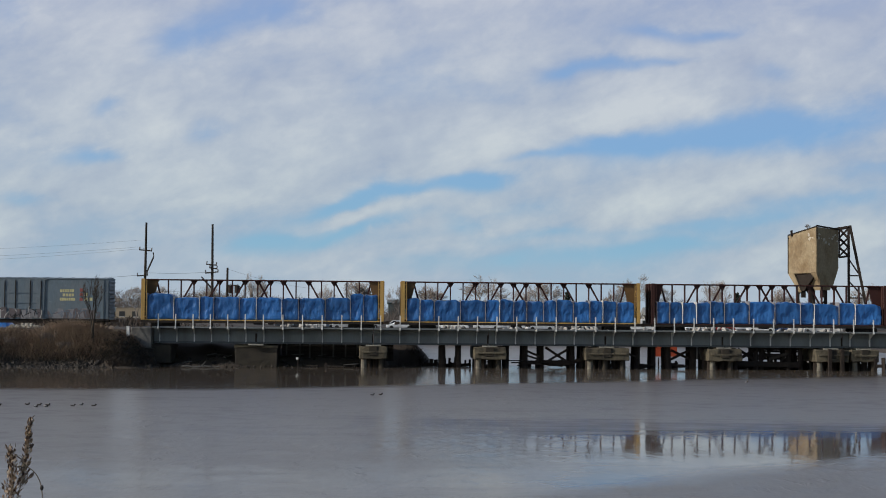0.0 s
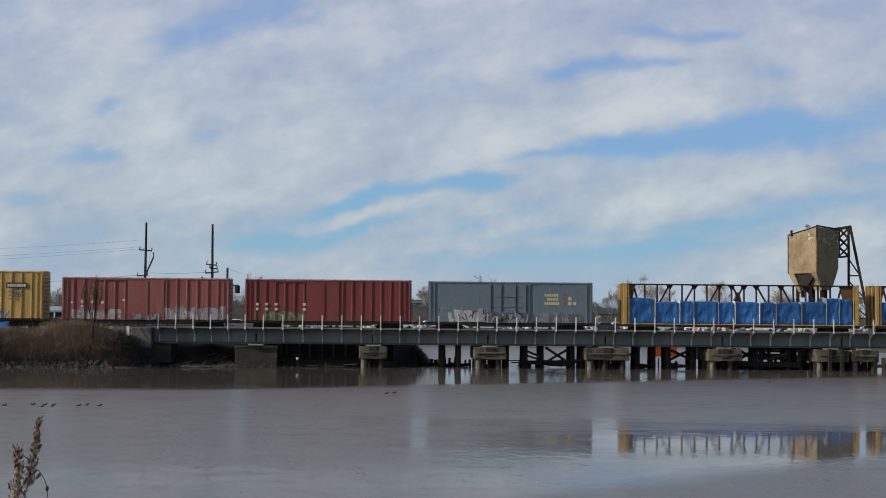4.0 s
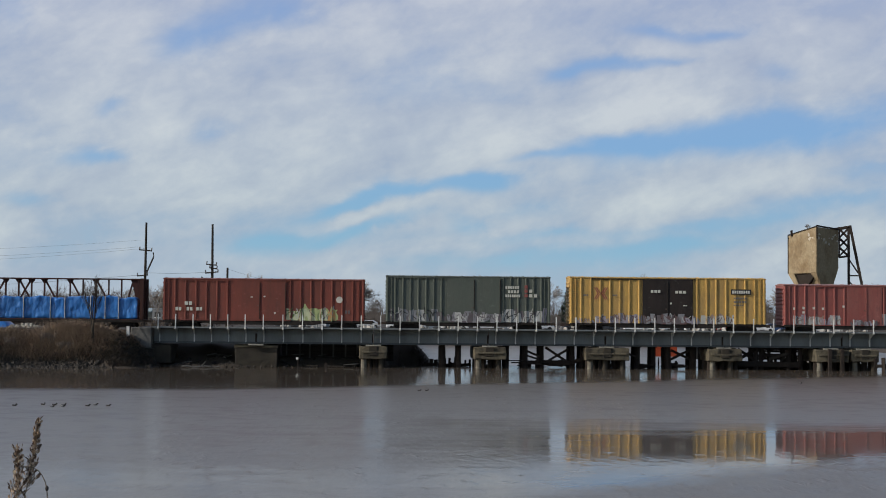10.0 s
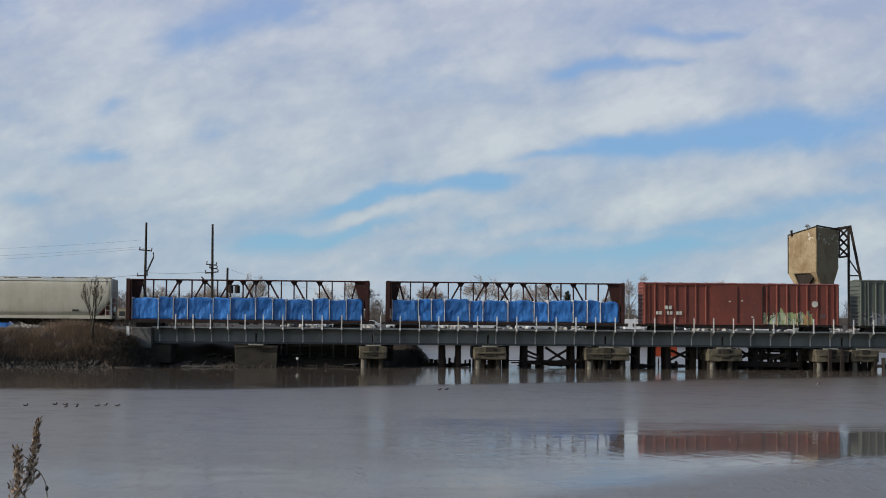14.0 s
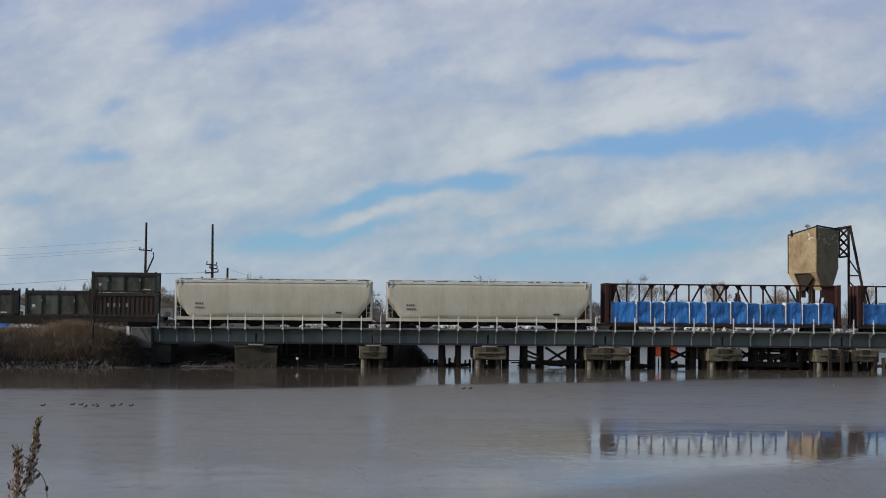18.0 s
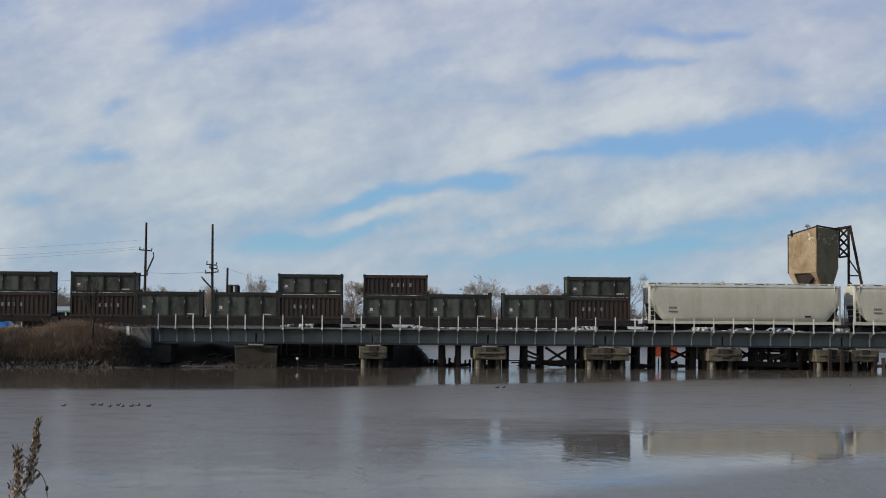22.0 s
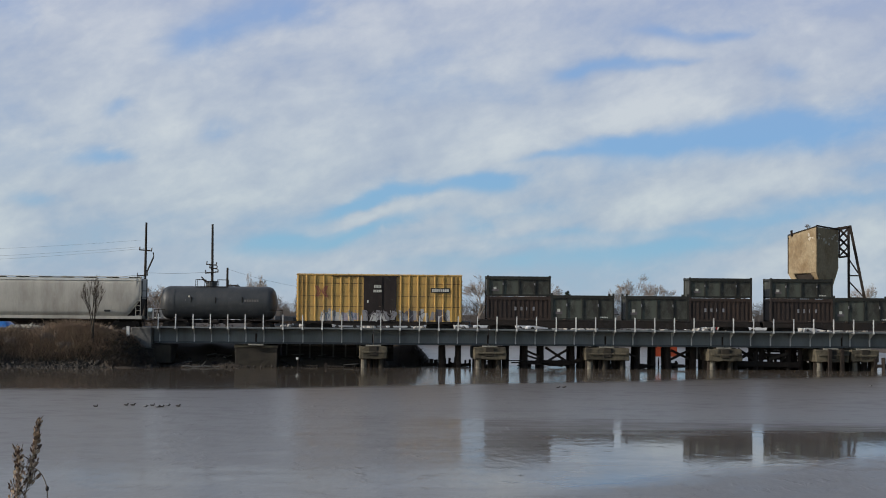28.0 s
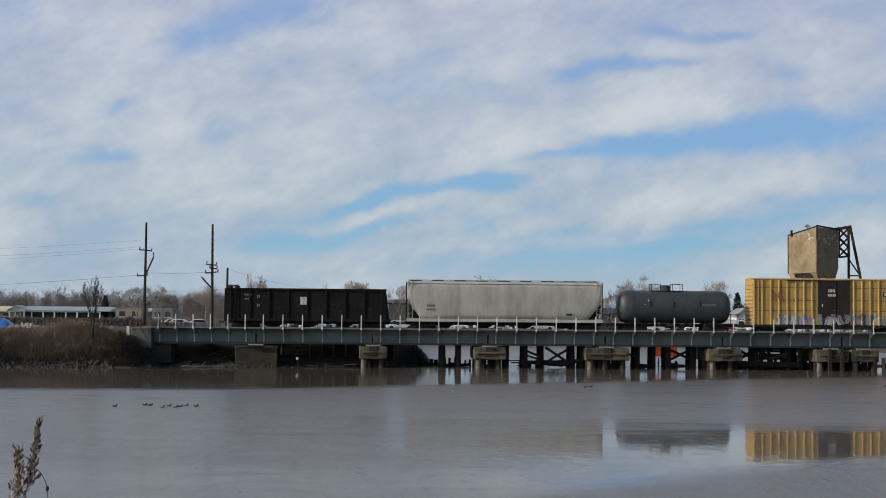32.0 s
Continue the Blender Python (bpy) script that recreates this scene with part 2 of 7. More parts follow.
def sky_material():
    """High broken cloud over blue sky, on the far backdrop; local x and z in metres."""
    m = bpy.data.materials.new("cloudy_sky")
    m.use_nodes = True
    n, l = nodes_of(m)
    n.remove(n["Principled BSDF"])
    tc = n.new("ShaderNodeTexCoord")
    mp = n.new("ShaderNodeMapping")
    mp.inputs["Scale"].default_value = (1 / 1320, 1 / 1320, 1 / 1320)
    l.new(tc.outputs["Object"], mp.inputs[0])
    sep = n.new("ShaderNodeSeparateXYZ")
    l.new(mp.outputs[0], sep.inputs[0])
    x, z = sep.outputs[0], sep.outputs[2]

    def layer(scale, detail, sx, sz, turn, off, rough=0.55):
        q = n.new("ShaderNodeMapping")
        q.vector_type = "TEXTURE"
        q.inputs["Rotation"].default_value = (0, -radians(turn), 0)
        q.inputs["Scale"].default_value = (sx, 1, sz)
        q.inputs["Location"].default_value = (off, 0, off * 0.7)
        l.new(mp.outputs[0], q.inputs[0])
        t = n.new("ShaderNodeTexNoise")
        t.inputs["Scale"].default_value, t.inputs["Detail"].default_value = scale, detail
        t.inputs["Roughness"].default_value = rough
        t.inputs["Distortion"].default_value = 0.25
        l.new(q.outputs[0], t.inputs["Vector"])
        return t.outputs["Fac"]

    def blob(cx, cz, sx, sz, turn, amount):
        """A soft elongated gap (or bank) in the cloud."""
        c, s = math.cos(radians(turn)), math.sin(radians(turn))
        dx, dz = maths(n, l, "SUBTRACT", x, cx), maths(n, l, "SUBTRACT", z, cz)
        a = maths(n, l, "DIVIDE", maths(n, l, "ADD", maths(n, l, "MULTIPLY", dx, c), maths(n, l, "MULTIPLY", dz, s)), sx)
        b = maths(n, l, "DIVIDE", maths(n, l, "SUBTRACT", maths(n, l, "MULTIPLY", dz, c), maths(n, l, "MULTIPLY", dx, s)), sz)
        r = maths(n, l, "ADD", maths(n, l, "MULTIPLY", a, a), maths(n, l, "MULTIPLY", b, b))
        return maths(n, l, "MULTIPLY", maths(n, l, "EXPONENT", maths(n, l, "MULTIPLY", r, -1.0)), amount)

    broad = layer(3.0, 5, 1.6, 0.8, 17, 1.3)
    fine = layer(8.0, 6, 1.6, 0.8, 14, 4.1, 0.56)
    blotch = layer(22.0, 5, 1.3, 0.85, 20, 9.3, 0.58)
    wisps = layer(6.0, 4, 3.4, 0.55, 9, 7.7, 0.5)
    # ragged edges: the forms are drawn in bent coordinates
    bend = maths(n, l, "ADD", maths(n, l, "MULTIPLY", maths(n, l, "SUBTRACT", layer(6.0, 3, 1.2, 0.9, 10, 2.2), 0.5), 0.09), maths(n, l, "MULTIPLY", maths(n, l, "SUBTRACT", blotch, 0.5), 0.05))
    lift = maths(n, l, "ADD", maths(n, l, "MULTIPLY", maths(n, l, "SUBTRACT", layer(6.0, 3, 1.3, 0.9, 10, 6.6), 0.5), 0.05), maths(n, l, "MULTIPLY", maths(n, l, "SUBTRACT", fine, 0.5), 0.04))
    x, z_true, z = maths(n, l, "ADD", x, bend), z, maths(n, l, "ADD", z, lift)
    low_down = n.new("ShaderNodeMapRange")
    l.new(z_true, low_down.inputs["Value"])
    low_down.inputs["From Min"].default_value, low_down.inputs["From Max"].default_value = 0.30, 0.0
    low_down.inputs["To Min"].default_value, low_down.inputs["To Max"].default_value = 0.10, 0.42
    dens = maths(n, l, "MULTIPLY_ADD", maths(n, l, "SUBTRACT", broad, 0.5), 0.42, 0.56)
    dens = maths(n, l, "ADD", dens, maths(n, l, "MULTIPLY", maths(n, l, "SUBTRACT", fine, 0.5), 0.42))
    dens = maths(n, l, "ADD", dens, maths(n, l, "MULTIPLY", maths(n, l, "SUBTRACT", blotch, 0.5), 0.20))
    dens = maths(n, l, "ADD", dens, maths(n, l, "MULTIPLY", maths(n, l, "SUBTRACT", wisps, 0.5), low_down.outputs[0]))
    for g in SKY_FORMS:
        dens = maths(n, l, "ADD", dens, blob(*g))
    cover = n.new("ShaderNodeMapRange")
    cover.interpolation_type = "SMOOTHSTEP"
    l.new(dens, cover.inputs["Value"])
    cover.inputs["From Min"].default_value, cover.inputs["From Max"].default_value = 0.14, 0.62
    h = n.new("ShaderNodeMapRange")
    l.new(z_true, h.inputs["Value"])
    h.inputs["From Min"].default_value, h.inputs["From Max"].default_value = -0.12, 0.5
    blue = ramp(n, l, h.outputs[0], [(0.0, (0.36, 0.54, 0.63)), (0.22, (0.235, 0.47, 0.655)), (0.5, (0.205, 0.415, 0.70)), (1.0, (0.24, 0.36, 0.64))])
    tone = maths(n, l, "ADD", maths(n, l, "MULTIPLY", fine, 0.6), maths(n, l, "ADD", maths(n, l, "MULTIPLY", broad, 0.45), maths(n, l, "MULTIPLY", blotch, 0.28)))
    tone = maths(n, l, "ADD", tone, maths(n, l, "MULTIPLY", maths(n, l, "SUBTRACT", dens, 0.56), 0.45))
    shade = ramp(n, l, tone, [(0.50, (0.40, 0.46, 0.575)), (0.68, (0.475, 0.53, 0.618)), (0.92, (0.61, 0.65, 0.69))])
    low = ramp(n, l, h.outputs[0], [(0.0, (0.92, 0.96, 0.97)), (0.3, (0.99, 1.02, 0.99)), (1.0, (1.0, 0.985, 1.03))])
    cloud = mix(n, l, 1.0, shade, low, "MULTIPLY")
    col = mix(n, l, maths(n, l, "MULTIPLY_ADD", cover.outputs[0], 0.80, 0.14), blue, cloud)
    e = n.new("ShaderNodeEmission")
    l.new(col, e.inputs[0])
    e.inputs[1].default_value = 0.96
    l.new(e.outputs[0], n["Material Output"].inputs[0])
    return m


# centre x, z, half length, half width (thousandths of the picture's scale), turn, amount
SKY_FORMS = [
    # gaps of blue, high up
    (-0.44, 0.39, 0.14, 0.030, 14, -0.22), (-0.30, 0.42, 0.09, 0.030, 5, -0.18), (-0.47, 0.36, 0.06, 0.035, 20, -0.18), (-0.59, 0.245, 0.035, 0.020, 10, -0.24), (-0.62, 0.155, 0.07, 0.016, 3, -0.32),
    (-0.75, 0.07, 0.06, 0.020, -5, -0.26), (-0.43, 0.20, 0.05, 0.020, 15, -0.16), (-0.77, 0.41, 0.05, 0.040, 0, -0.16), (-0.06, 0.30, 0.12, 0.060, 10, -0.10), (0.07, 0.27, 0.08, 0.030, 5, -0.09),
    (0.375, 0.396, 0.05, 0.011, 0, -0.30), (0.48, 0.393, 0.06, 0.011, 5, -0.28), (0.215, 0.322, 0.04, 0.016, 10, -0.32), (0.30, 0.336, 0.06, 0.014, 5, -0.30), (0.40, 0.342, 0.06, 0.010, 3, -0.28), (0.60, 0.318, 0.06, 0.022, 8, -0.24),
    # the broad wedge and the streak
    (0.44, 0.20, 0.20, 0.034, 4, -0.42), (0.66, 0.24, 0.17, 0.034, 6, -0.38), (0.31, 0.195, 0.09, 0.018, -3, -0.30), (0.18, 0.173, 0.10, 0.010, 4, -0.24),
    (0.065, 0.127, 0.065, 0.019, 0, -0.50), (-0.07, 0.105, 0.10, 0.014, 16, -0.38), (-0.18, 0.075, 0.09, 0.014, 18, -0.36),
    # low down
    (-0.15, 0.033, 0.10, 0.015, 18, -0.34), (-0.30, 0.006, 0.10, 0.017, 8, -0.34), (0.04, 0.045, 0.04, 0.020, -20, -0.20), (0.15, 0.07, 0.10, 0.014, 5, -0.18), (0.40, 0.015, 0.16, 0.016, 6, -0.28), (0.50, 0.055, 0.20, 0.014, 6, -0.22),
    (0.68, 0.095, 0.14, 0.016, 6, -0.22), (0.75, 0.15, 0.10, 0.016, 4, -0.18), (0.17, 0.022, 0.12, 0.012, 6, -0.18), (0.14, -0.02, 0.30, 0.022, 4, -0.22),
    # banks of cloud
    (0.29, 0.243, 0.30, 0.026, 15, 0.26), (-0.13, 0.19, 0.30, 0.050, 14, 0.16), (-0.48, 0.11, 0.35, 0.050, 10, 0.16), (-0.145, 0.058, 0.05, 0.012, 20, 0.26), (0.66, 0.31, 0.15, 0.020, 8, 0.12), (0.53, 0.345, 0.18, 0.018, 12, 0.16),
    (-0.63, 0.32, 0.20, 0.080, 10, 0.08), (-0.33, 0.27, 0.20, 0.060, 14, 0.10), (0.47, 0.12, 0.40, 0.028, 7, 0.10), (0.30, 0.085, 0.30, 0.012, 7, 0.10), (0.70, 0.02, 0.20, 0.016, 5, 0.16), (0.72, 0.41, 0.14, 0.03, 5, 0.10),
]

# ---- ground: one sheet to the horizon, the creek lies in it ----
def step(a, b, v):
    t = np.clip((v - a) / (b - a), 0, 1)
    return t * t * (3 - 2 * t)


def ground_height(x, y):
    wob = 1.2 * np.sin(x * 0.21) + 0.8 * np.sin(x * 0.53 + y * 0.3) + 0.6 * np.sin(y * 0.37)
    bed = -1.6 + 0 * x
    near = step(-119, -131, y + 0.5 * wob) * 5.1
    far = step(88, 104, y + wob) * 4.2
    left_front = step(-23.5, -30.5, x) * step(-8.6, -3.4, y + 0.35 * wob) * 4.75
    behind = step(1.6, -3.6, x + 0.3 * wob) * step(1.5, 5.0, y) * (3.9 + 0.95 * step(-18, -26, x))
    under = step(-13.0, -19.0, x) * (step(-6.5, -2.0, y) * 1.78 + step(-1.0, 3.0, y) * 1.9)
    shelf = step(-4.0, -5.5, x) * step(-2.6, 1.0, y + 0.4 * wob) * 2.4
    right = step(60, 78, x) * step(-9, -3, y) * 4.6
    land = np.maximum.reduce([near, far, left_front, behind, under, shelf, right])
    rough = (0.10 * np.sin(x * 1.7 + 2 * np.sin(y * 0.9)) + 0.08 * np.sin(y * 2.3 + x)) * np.clip(land, 0, 1) * (abs(x) < 200)
    return bed + land + rough


def axis(breaks):
    out = []
    for a, b, d in breaks:
        out += list(np.arange(a, b, d))
    return np.array(out + [breaks[-1][1]])


gx = axis([(-3400, -400, 250), (-400, -80, 16), (-80, -42, 2), (-42, 6, 0.6), (6, 90, 3), (90, 400, 20), (400, 3400, 250)])
gy = axis([(-600, -150, 50), (-150, -112, 0.9), (-112, -14, 7), (-14, 14, 0.5), (14, 80, 4), (80, 112, 1.5), (112, 400, 20), (400, 3400, 200)])
GX, GY = np.meshgrid(gx, gy)
GZ = ground_height(GX, GY)
gv = np.stack([GX.ravel(), GY.ravel(), GZ.ravel()], 1)
w = len(gx)
gf = [(j * w + i, j * w + i + 1, (j + 1) * w + i + 1, (j + 1) * w + i) for j in range(len(gy) - 1) for i in range(w - 1)]
gm = bpy.data.meshes.new("ground")
gm.from_pydata(gv.tolist(), [], gf)
gm.materials.append(M_MUD)
gm.shade_smooth()
ground = tagged(new("ground", gm), "brown muddy earth banks with dry winter growth", "ground", kind="structure")

wm = bpy.data.meshes.new("water")
wm.from_pydata([(-900, -128, 0), (900, -128, 0), (900, 110, 0), (-900, 110, 0)], [], [(0, 1, 2, 3)])
wm.materials.append(water_material())
tagged(new("water", wm), "calm grey-brown creek water, ruffled by wind farther out", "water", kind="structure")

sm = bpy.data.meshes.new("backdrop")
sm.from_pydata([(-5200, 0, -230), (5200, 0, -230), (5200, 0, 3600), (-5200, 0, 3600)], [], [(0, 1, 2, 3)])
sm.materials.append(sky_material())
backdrop = tagged(new("backdrop", sm), "pale blue sky behind high broken white cloud", "sky", kind="structure")
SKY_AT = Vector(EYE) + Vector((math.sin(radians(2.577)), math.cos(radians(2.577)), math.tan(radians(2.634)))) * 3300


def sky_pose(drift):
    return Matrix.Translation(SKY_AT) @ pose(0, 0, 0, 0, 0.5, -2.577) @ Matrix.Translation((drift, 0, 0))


# ---- the railway bridge ----
WEB_Y, WALK_Y, TOP_Z, BOT_Z = -2.0, -3.2, 3.72, 2.18
JOINTS = [-27.1, -17.45, -6.5, 4.4, 15.6, 26.85, 38.4, 49.9, 61.4, 72.9]


def bracket_mesh():
    """Stiffener on the web with its bracket out to the walkway's edge."""
    bm = bmesh.new()
    add_box(bm, -0.045, 0.045, WEB_Y - 0.18, WEB_Y - 0.01, BOT_Z + 0.12, TOP_Z - 0.1)
    v = [(-0.03, WEB_Y - 0.14, TOP_Z - 0.75), (-0.03, WEB_Y - 0.14, TOP_Z - 0.1), (-0.03, WALK_Y + 0.02, TOP_Z - 0.1), (-0.03, WALK_Y + 0.02, TOP_Z - 0.22)]
    a = [bm.verts.new(p) for p in v]
    b = [bm.verts.new((0.03, p[1], p[2])) for p in v]
    bm.faces.new(a)
    bm.faces.new(b[::-1])
    for i in range(4):
        bm.faces.new((a[i], b[i], b[(i + 1) % 4], a[(i + 1) % 4]))
    bmesh.ops.recalc_face_normals(bm, faces=bm.faces[:])
    return to_mesh("bracket", bm)


BRACKET = bracket_mesh()
bm = bmesh.new()
add_box(bm, -0.048, 0.048, WALK_Y - 0.06, WALK_Y + 0.03, TOP_Z - 0.2, TOP_Z + 1.18)
add_box(bm, -0.08, 0.08, WALK_Y - 0.075, WALK_Y - 0.06, TOP_Z - 0.2, TOP_Z + 0.02)
POST = to_mesh("post", bm)


def girder_span(x0, x1):
    t = thing("girder_span", "grey-blue painted steel plate girder span with bracketed walkway", "bridge span", (x0, 0, 0), "spans of the railway bridge")
    L = x1 - x0 - 0.06
    for side in (1, -1):
        y = WEB_Y * side
        bm = bmesh.new()
        add_box(bm, 0, L, y - 0.012, y + 0.012, BOT_Z + 0.04, TOP_Z - 0.1)
        part("web_plate", bm, M_STEEL, t)
        part("bottom_flange", box(0, L, y - 0.22, y + 0.22, BOT_Z - 0.02, BOT_Z + 0.04), M_FLANGE, t)
        part("bottom_angle", box(0.01, L - 0.01, y - 0.10, y + 0.10, BOT_Z + 0.041, BOT_Z + 0.16), M_FLANGE, t)
        part("top_flange", box(0, L, y - 0.2, y + 0.2, TOP_Z - 0.1, TOP_Z - 0.05), M_STEEL, t)
    part("walkway", box(0, L, WALK_Y, WEB_Y - 0.2, TOP_Z - 0.05, TOP_Z, 0.01), M_GALV, t, "galvanised walkway grating")
    part("edge_angle", box(0, L, WALK_Y - 0.02, WALK_Y, TOP_Z - 0.13, TOP_Z + 0.01), M_STEEL, t)
    part("deck", box(0, L, -1.75, 1.75, TOP_Z - 0.95, TOP_Z - 0.65), M_TIMBER, t, "dark timber deck")
    n = 6
    for i in range(n):
        xx = (x1 - x0) * (i + 0.35) / n
        part("bracket", BRACKET, M_BRACKET, t, "pale steel walkway bracket", at=(xx, 0, 0))
        lean = random.uniform(-0.5, 0.5)
        p = part("railing_post", POST, M_GALV, t, "pale galvanised railing post")
        p.matrix_basis = Matrix.Translation((xx, 0, TOP_Z)) @ pose(0, 0, 0, 0, lean, 0) @ Matrix.Translation((0, 0, -TOP_Z))
    part("joint_plate", box(L - 0.12, L + 0.02, WEB_Y - 0.09, WEB_Y - 0.02, BOT_Z + 0.16, TOP_Z - 0.6), M_RUSTSTEEL, t, "dark bearing joint plate")
    for k in (0.4, L - 0.4):
        part("bearing", box(k - 0.3, k + 0.3, WEB_Y - 0.2, WEB_Y + 0.2, BOT_Z - 0.14, BOT_Z - 0.02), M_RUSTSTEEL, t)
    return t


for x0, x1 in zip(JOINTS, JOINTS[1:]):
    girder_span(x0, x1)

# ballast shoulder on the embankment
bm = bmesh.new()
add_tube(bm, [[(x, -2.6, 2.7), (x, -1.75, RAIL - 0.2), (x, 1.75, RAIL - 0.2), (x, 2.6, 2.7)] for x in (-420, -200, -100, -60, -29.1)])
tagged(part("track_bed", bm, M_BALLAST), "grey crushed-stone ballast bed of the track", "ballast", kind="structure")

# rails and sleepers
for y in (-0.75, 0.75):
    bm = bmesh.new()
    add_box(bm, -420, 420, y - 0.035, y + 0.035, RAIL - 0.05, RAIL)
    add_box(bm, -420, 420, y - 0.009, y + 0.009, RAIL - 0.15, RAIL - 0.05)
    add_box(bm, -420, 420, y - 0.07, y + 0.07, RAIL - 0.17, RAIL - 0.15)
    tagged(part("rail", bm, M_RAIL), "worn steel running rail of the railway track", "rail", "rails of the track")
bm = bmesh.new()
for i in range(-130, 130):
    xx = i * 0.56 + random.uniform(-0.03, 0.03)
    add_box(bm, xx - 0.11, xx + 0.11, -1.3, 1.3, RAIL - 0.34, RAIL - 0.172)
tagged(part("sleepers", bm, M_TIMBER), "dark timber railway sleepers under the rails", "sleepers", kind="stuff")


# ---- piers, old timber trestle, abutment ----
def lumpy(bm, amount, scale, seed=0):
    for v in bm.verts:
        v.co += noise.noise_vector(v.co * scale + Vector((seed, 0, 0))) * amount


def block(x0, x1, y0, y1, z0, z1, cuts=3, amount=0.05, bevel=0.06, seed=0):
    bm = box(x0, x1, y0, y1, z0, z1, bevel)
    bmesh.ops.subdivide_edges(bm, edges=[e for e in bm.edges if e.calc_length() > 0.5], cuts=cuts, use_grid_fill=True)
    lumpy(bm, amount, 1.3, seed)
    return bm


def pier(x0, x1, legs, full=False, seed=0, y0=-3.0):
    t = thing("bridge_pier", "stained brown concrete pier cap on stubby round columns" if not full else "broad stained concrete pier standing in the water", "bridge pier", (0, 0, 0), "piers of the railway bridge")
    z0 = 0.85 if not full else -1.2
    part("pier_cap", block(x0, x1, y0, 3.0, z0, 2.02, cuts=6, amount=0.11 if not full else 0.06, seed=seed), M_CONC if not full else M_CONC_DARK, t)
    if full:
        # the lit upper edge is put into this ledge's paler concrete
        part("pier_top", block(x0 - 0.05, x1 + 0.1, y0 - 0.06, 3.0, 1.78, 2.06, 3, 0.04, 0.04, seed), M_CONC, t, "ledge along the pier's top, coloured paler as its lit edge")
    else:
        part("ledge", block(x0 + 0.25, x1 - 0.2, y0 - 0.12, 2.8, z0 + 0.5, z0 + 0.72, 3, 0.05, 0.05, seed + 40), M_CONC, t)
    c = (x0 + x1) / 2
    if not full:
        # added black posts stand for the deep shade between the columns
        for k in range(int((x1 - x0) / 0.62)):
            px = x0 + 0.35 + 0.62 * k
            bm = bmesh.new()
            add_cone(bm, (px, y0 + 1.25 + 0.2 * (k % 2), -1.5), (px, y0 + 1.25, z0 + 0.05), 0.27, 0.24, 9)
            lumpy(bm, 0.04, 1.5, px)
            part("support_post", bm, M_TIMBER, t, "black post added to fill the shade under the cap")
        # darker block set into the cap's front, at its middle
        part("run_off_stain", block(c - 0.42, c + 0.38, y0 - 0.10, y0 + 0.3, z0 + 0.3, 2.03, 2, 0.05, 0.04, seed + 70), M_CONC_DARK, t, "dark upright block at the middle of the cap")
    part("bearing_shelf", block(c - 0.7, c + 0.7, -2.6, 2.6, 2.0, 2.14, 1, 0.02, 0.02, seed), M_CONC_LT, t)
    if not full:
        for lx in legs:
            for ly in (y0 + 0.55, 0.0, 2.4):
                bm = bmesh.new()
                add_cone(bm, (lx, ly, -1.5), (lx, ly, z0 + 0.05), 0.30, 0.26, 12)
                # front left column coloured pale as lit; shade is coloured into the others
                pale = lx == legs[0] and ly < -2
                part("column", bm, M_COLUMN if pale else M_CONC_DARK, t, "pale concrete column" if pale else "")
    return t


pier(-19.5, -15.55, (), True, 1, -2.2)
pier(-7.85, -5.2, (-7.4, -5.75), seed=2)
pier(2.95, 5.95, (3.4, 5.3), seed=3)
pier(13.5, 17.6, (14.0, 15.4, 17.1), seed=4)
pier(25.2, 28.4, (25.7, 27.4), seed=5)
pier(35.5, 38.7, (36.0, 38.2), seed=6)
pier(38.95, 41.6, (39.4, 41.2), seed=7)
pier(48.6, 51.4, (49.1, 50.9), seed=8)
pier(60.1, 62.9, (60.6, 62.4), seed=9)

# abutment and its white marker board
ab = thing("abutment", "grey weathered concrete abutment at the bridge's end", "abutment", (0, 0, 0))
part("abutment_foot", block(-29.0, -26.9, -3.05, 3.0, -0.6, 1.7, seed=13), M_CONC_DARK, ab, "darker foot of the abutment")
part("abutment_wall", block(-29.05, -27.15, -3.1, 3.1, 1.7, 3.62, seed=11), material("abutment_concrete", (0.17, 0.165, 0.155), 0.9, vary=0.4, grime=(0.07, 0.065, 0.06), grime_amount=0.8, scale=0.8, bump=0.4), ab)
part("bridge_seat", block(-27.3, -25.4, -2.6, 2.6, 0.3, 2.0, seed=12), M_CONC_DARK, ab)
mk = thing("marker_board", "upright white-painted board at the abutment's corner", "marker post", (0, 0, 0))
part("board", box(-29.33, -29.05, -3.95, -3.83, 1.2, 3.72, 0.01), M_WHITE, mk)


def pile(x, y, r=0.24, top=2.1, lean=0.0):
    bm = bmesh.new()
    add_cone(bm, (x + lean, y, -1.6), (x, y, top), r * 1.08, r * 0.95, 9)
    lumpy(bm, 0.03, 1.5, x)
    return bm


PILES = [0.05, 1.62, 6.2, 7.96, 9.5, 12.45, 13.46, 18.8, 20.35, 21.7, 24.2, 25.35, 30.3, 30.85, 33.5, 34.6]
HEAVY = (0.05, 7.96, 12.45, 18.8, 21.7, 24.2)
for i, xx in enumerate(PILES):
    t = thing("trestle_bent", "old black creosoted timber trestle bent in the water", "trestle", (0, 0, 0), "bents of the old timber trestle")
    slant = random.uniform(-0.16, 0.16)
    for ly in (-0.8, 1.1):
        part("trestle_leg", pile(xx, ly, random.uniform(0.29, 0.33) if xx in HEAVY else random.uniform(0.22, 0.27), 2.05, slant), M_TIMBER, t)
    part("cap_beam", box(xx - 0.2, xx + 0.2, -1.4, 1.8, 2.05, 2.14), M_TIMBER, t)


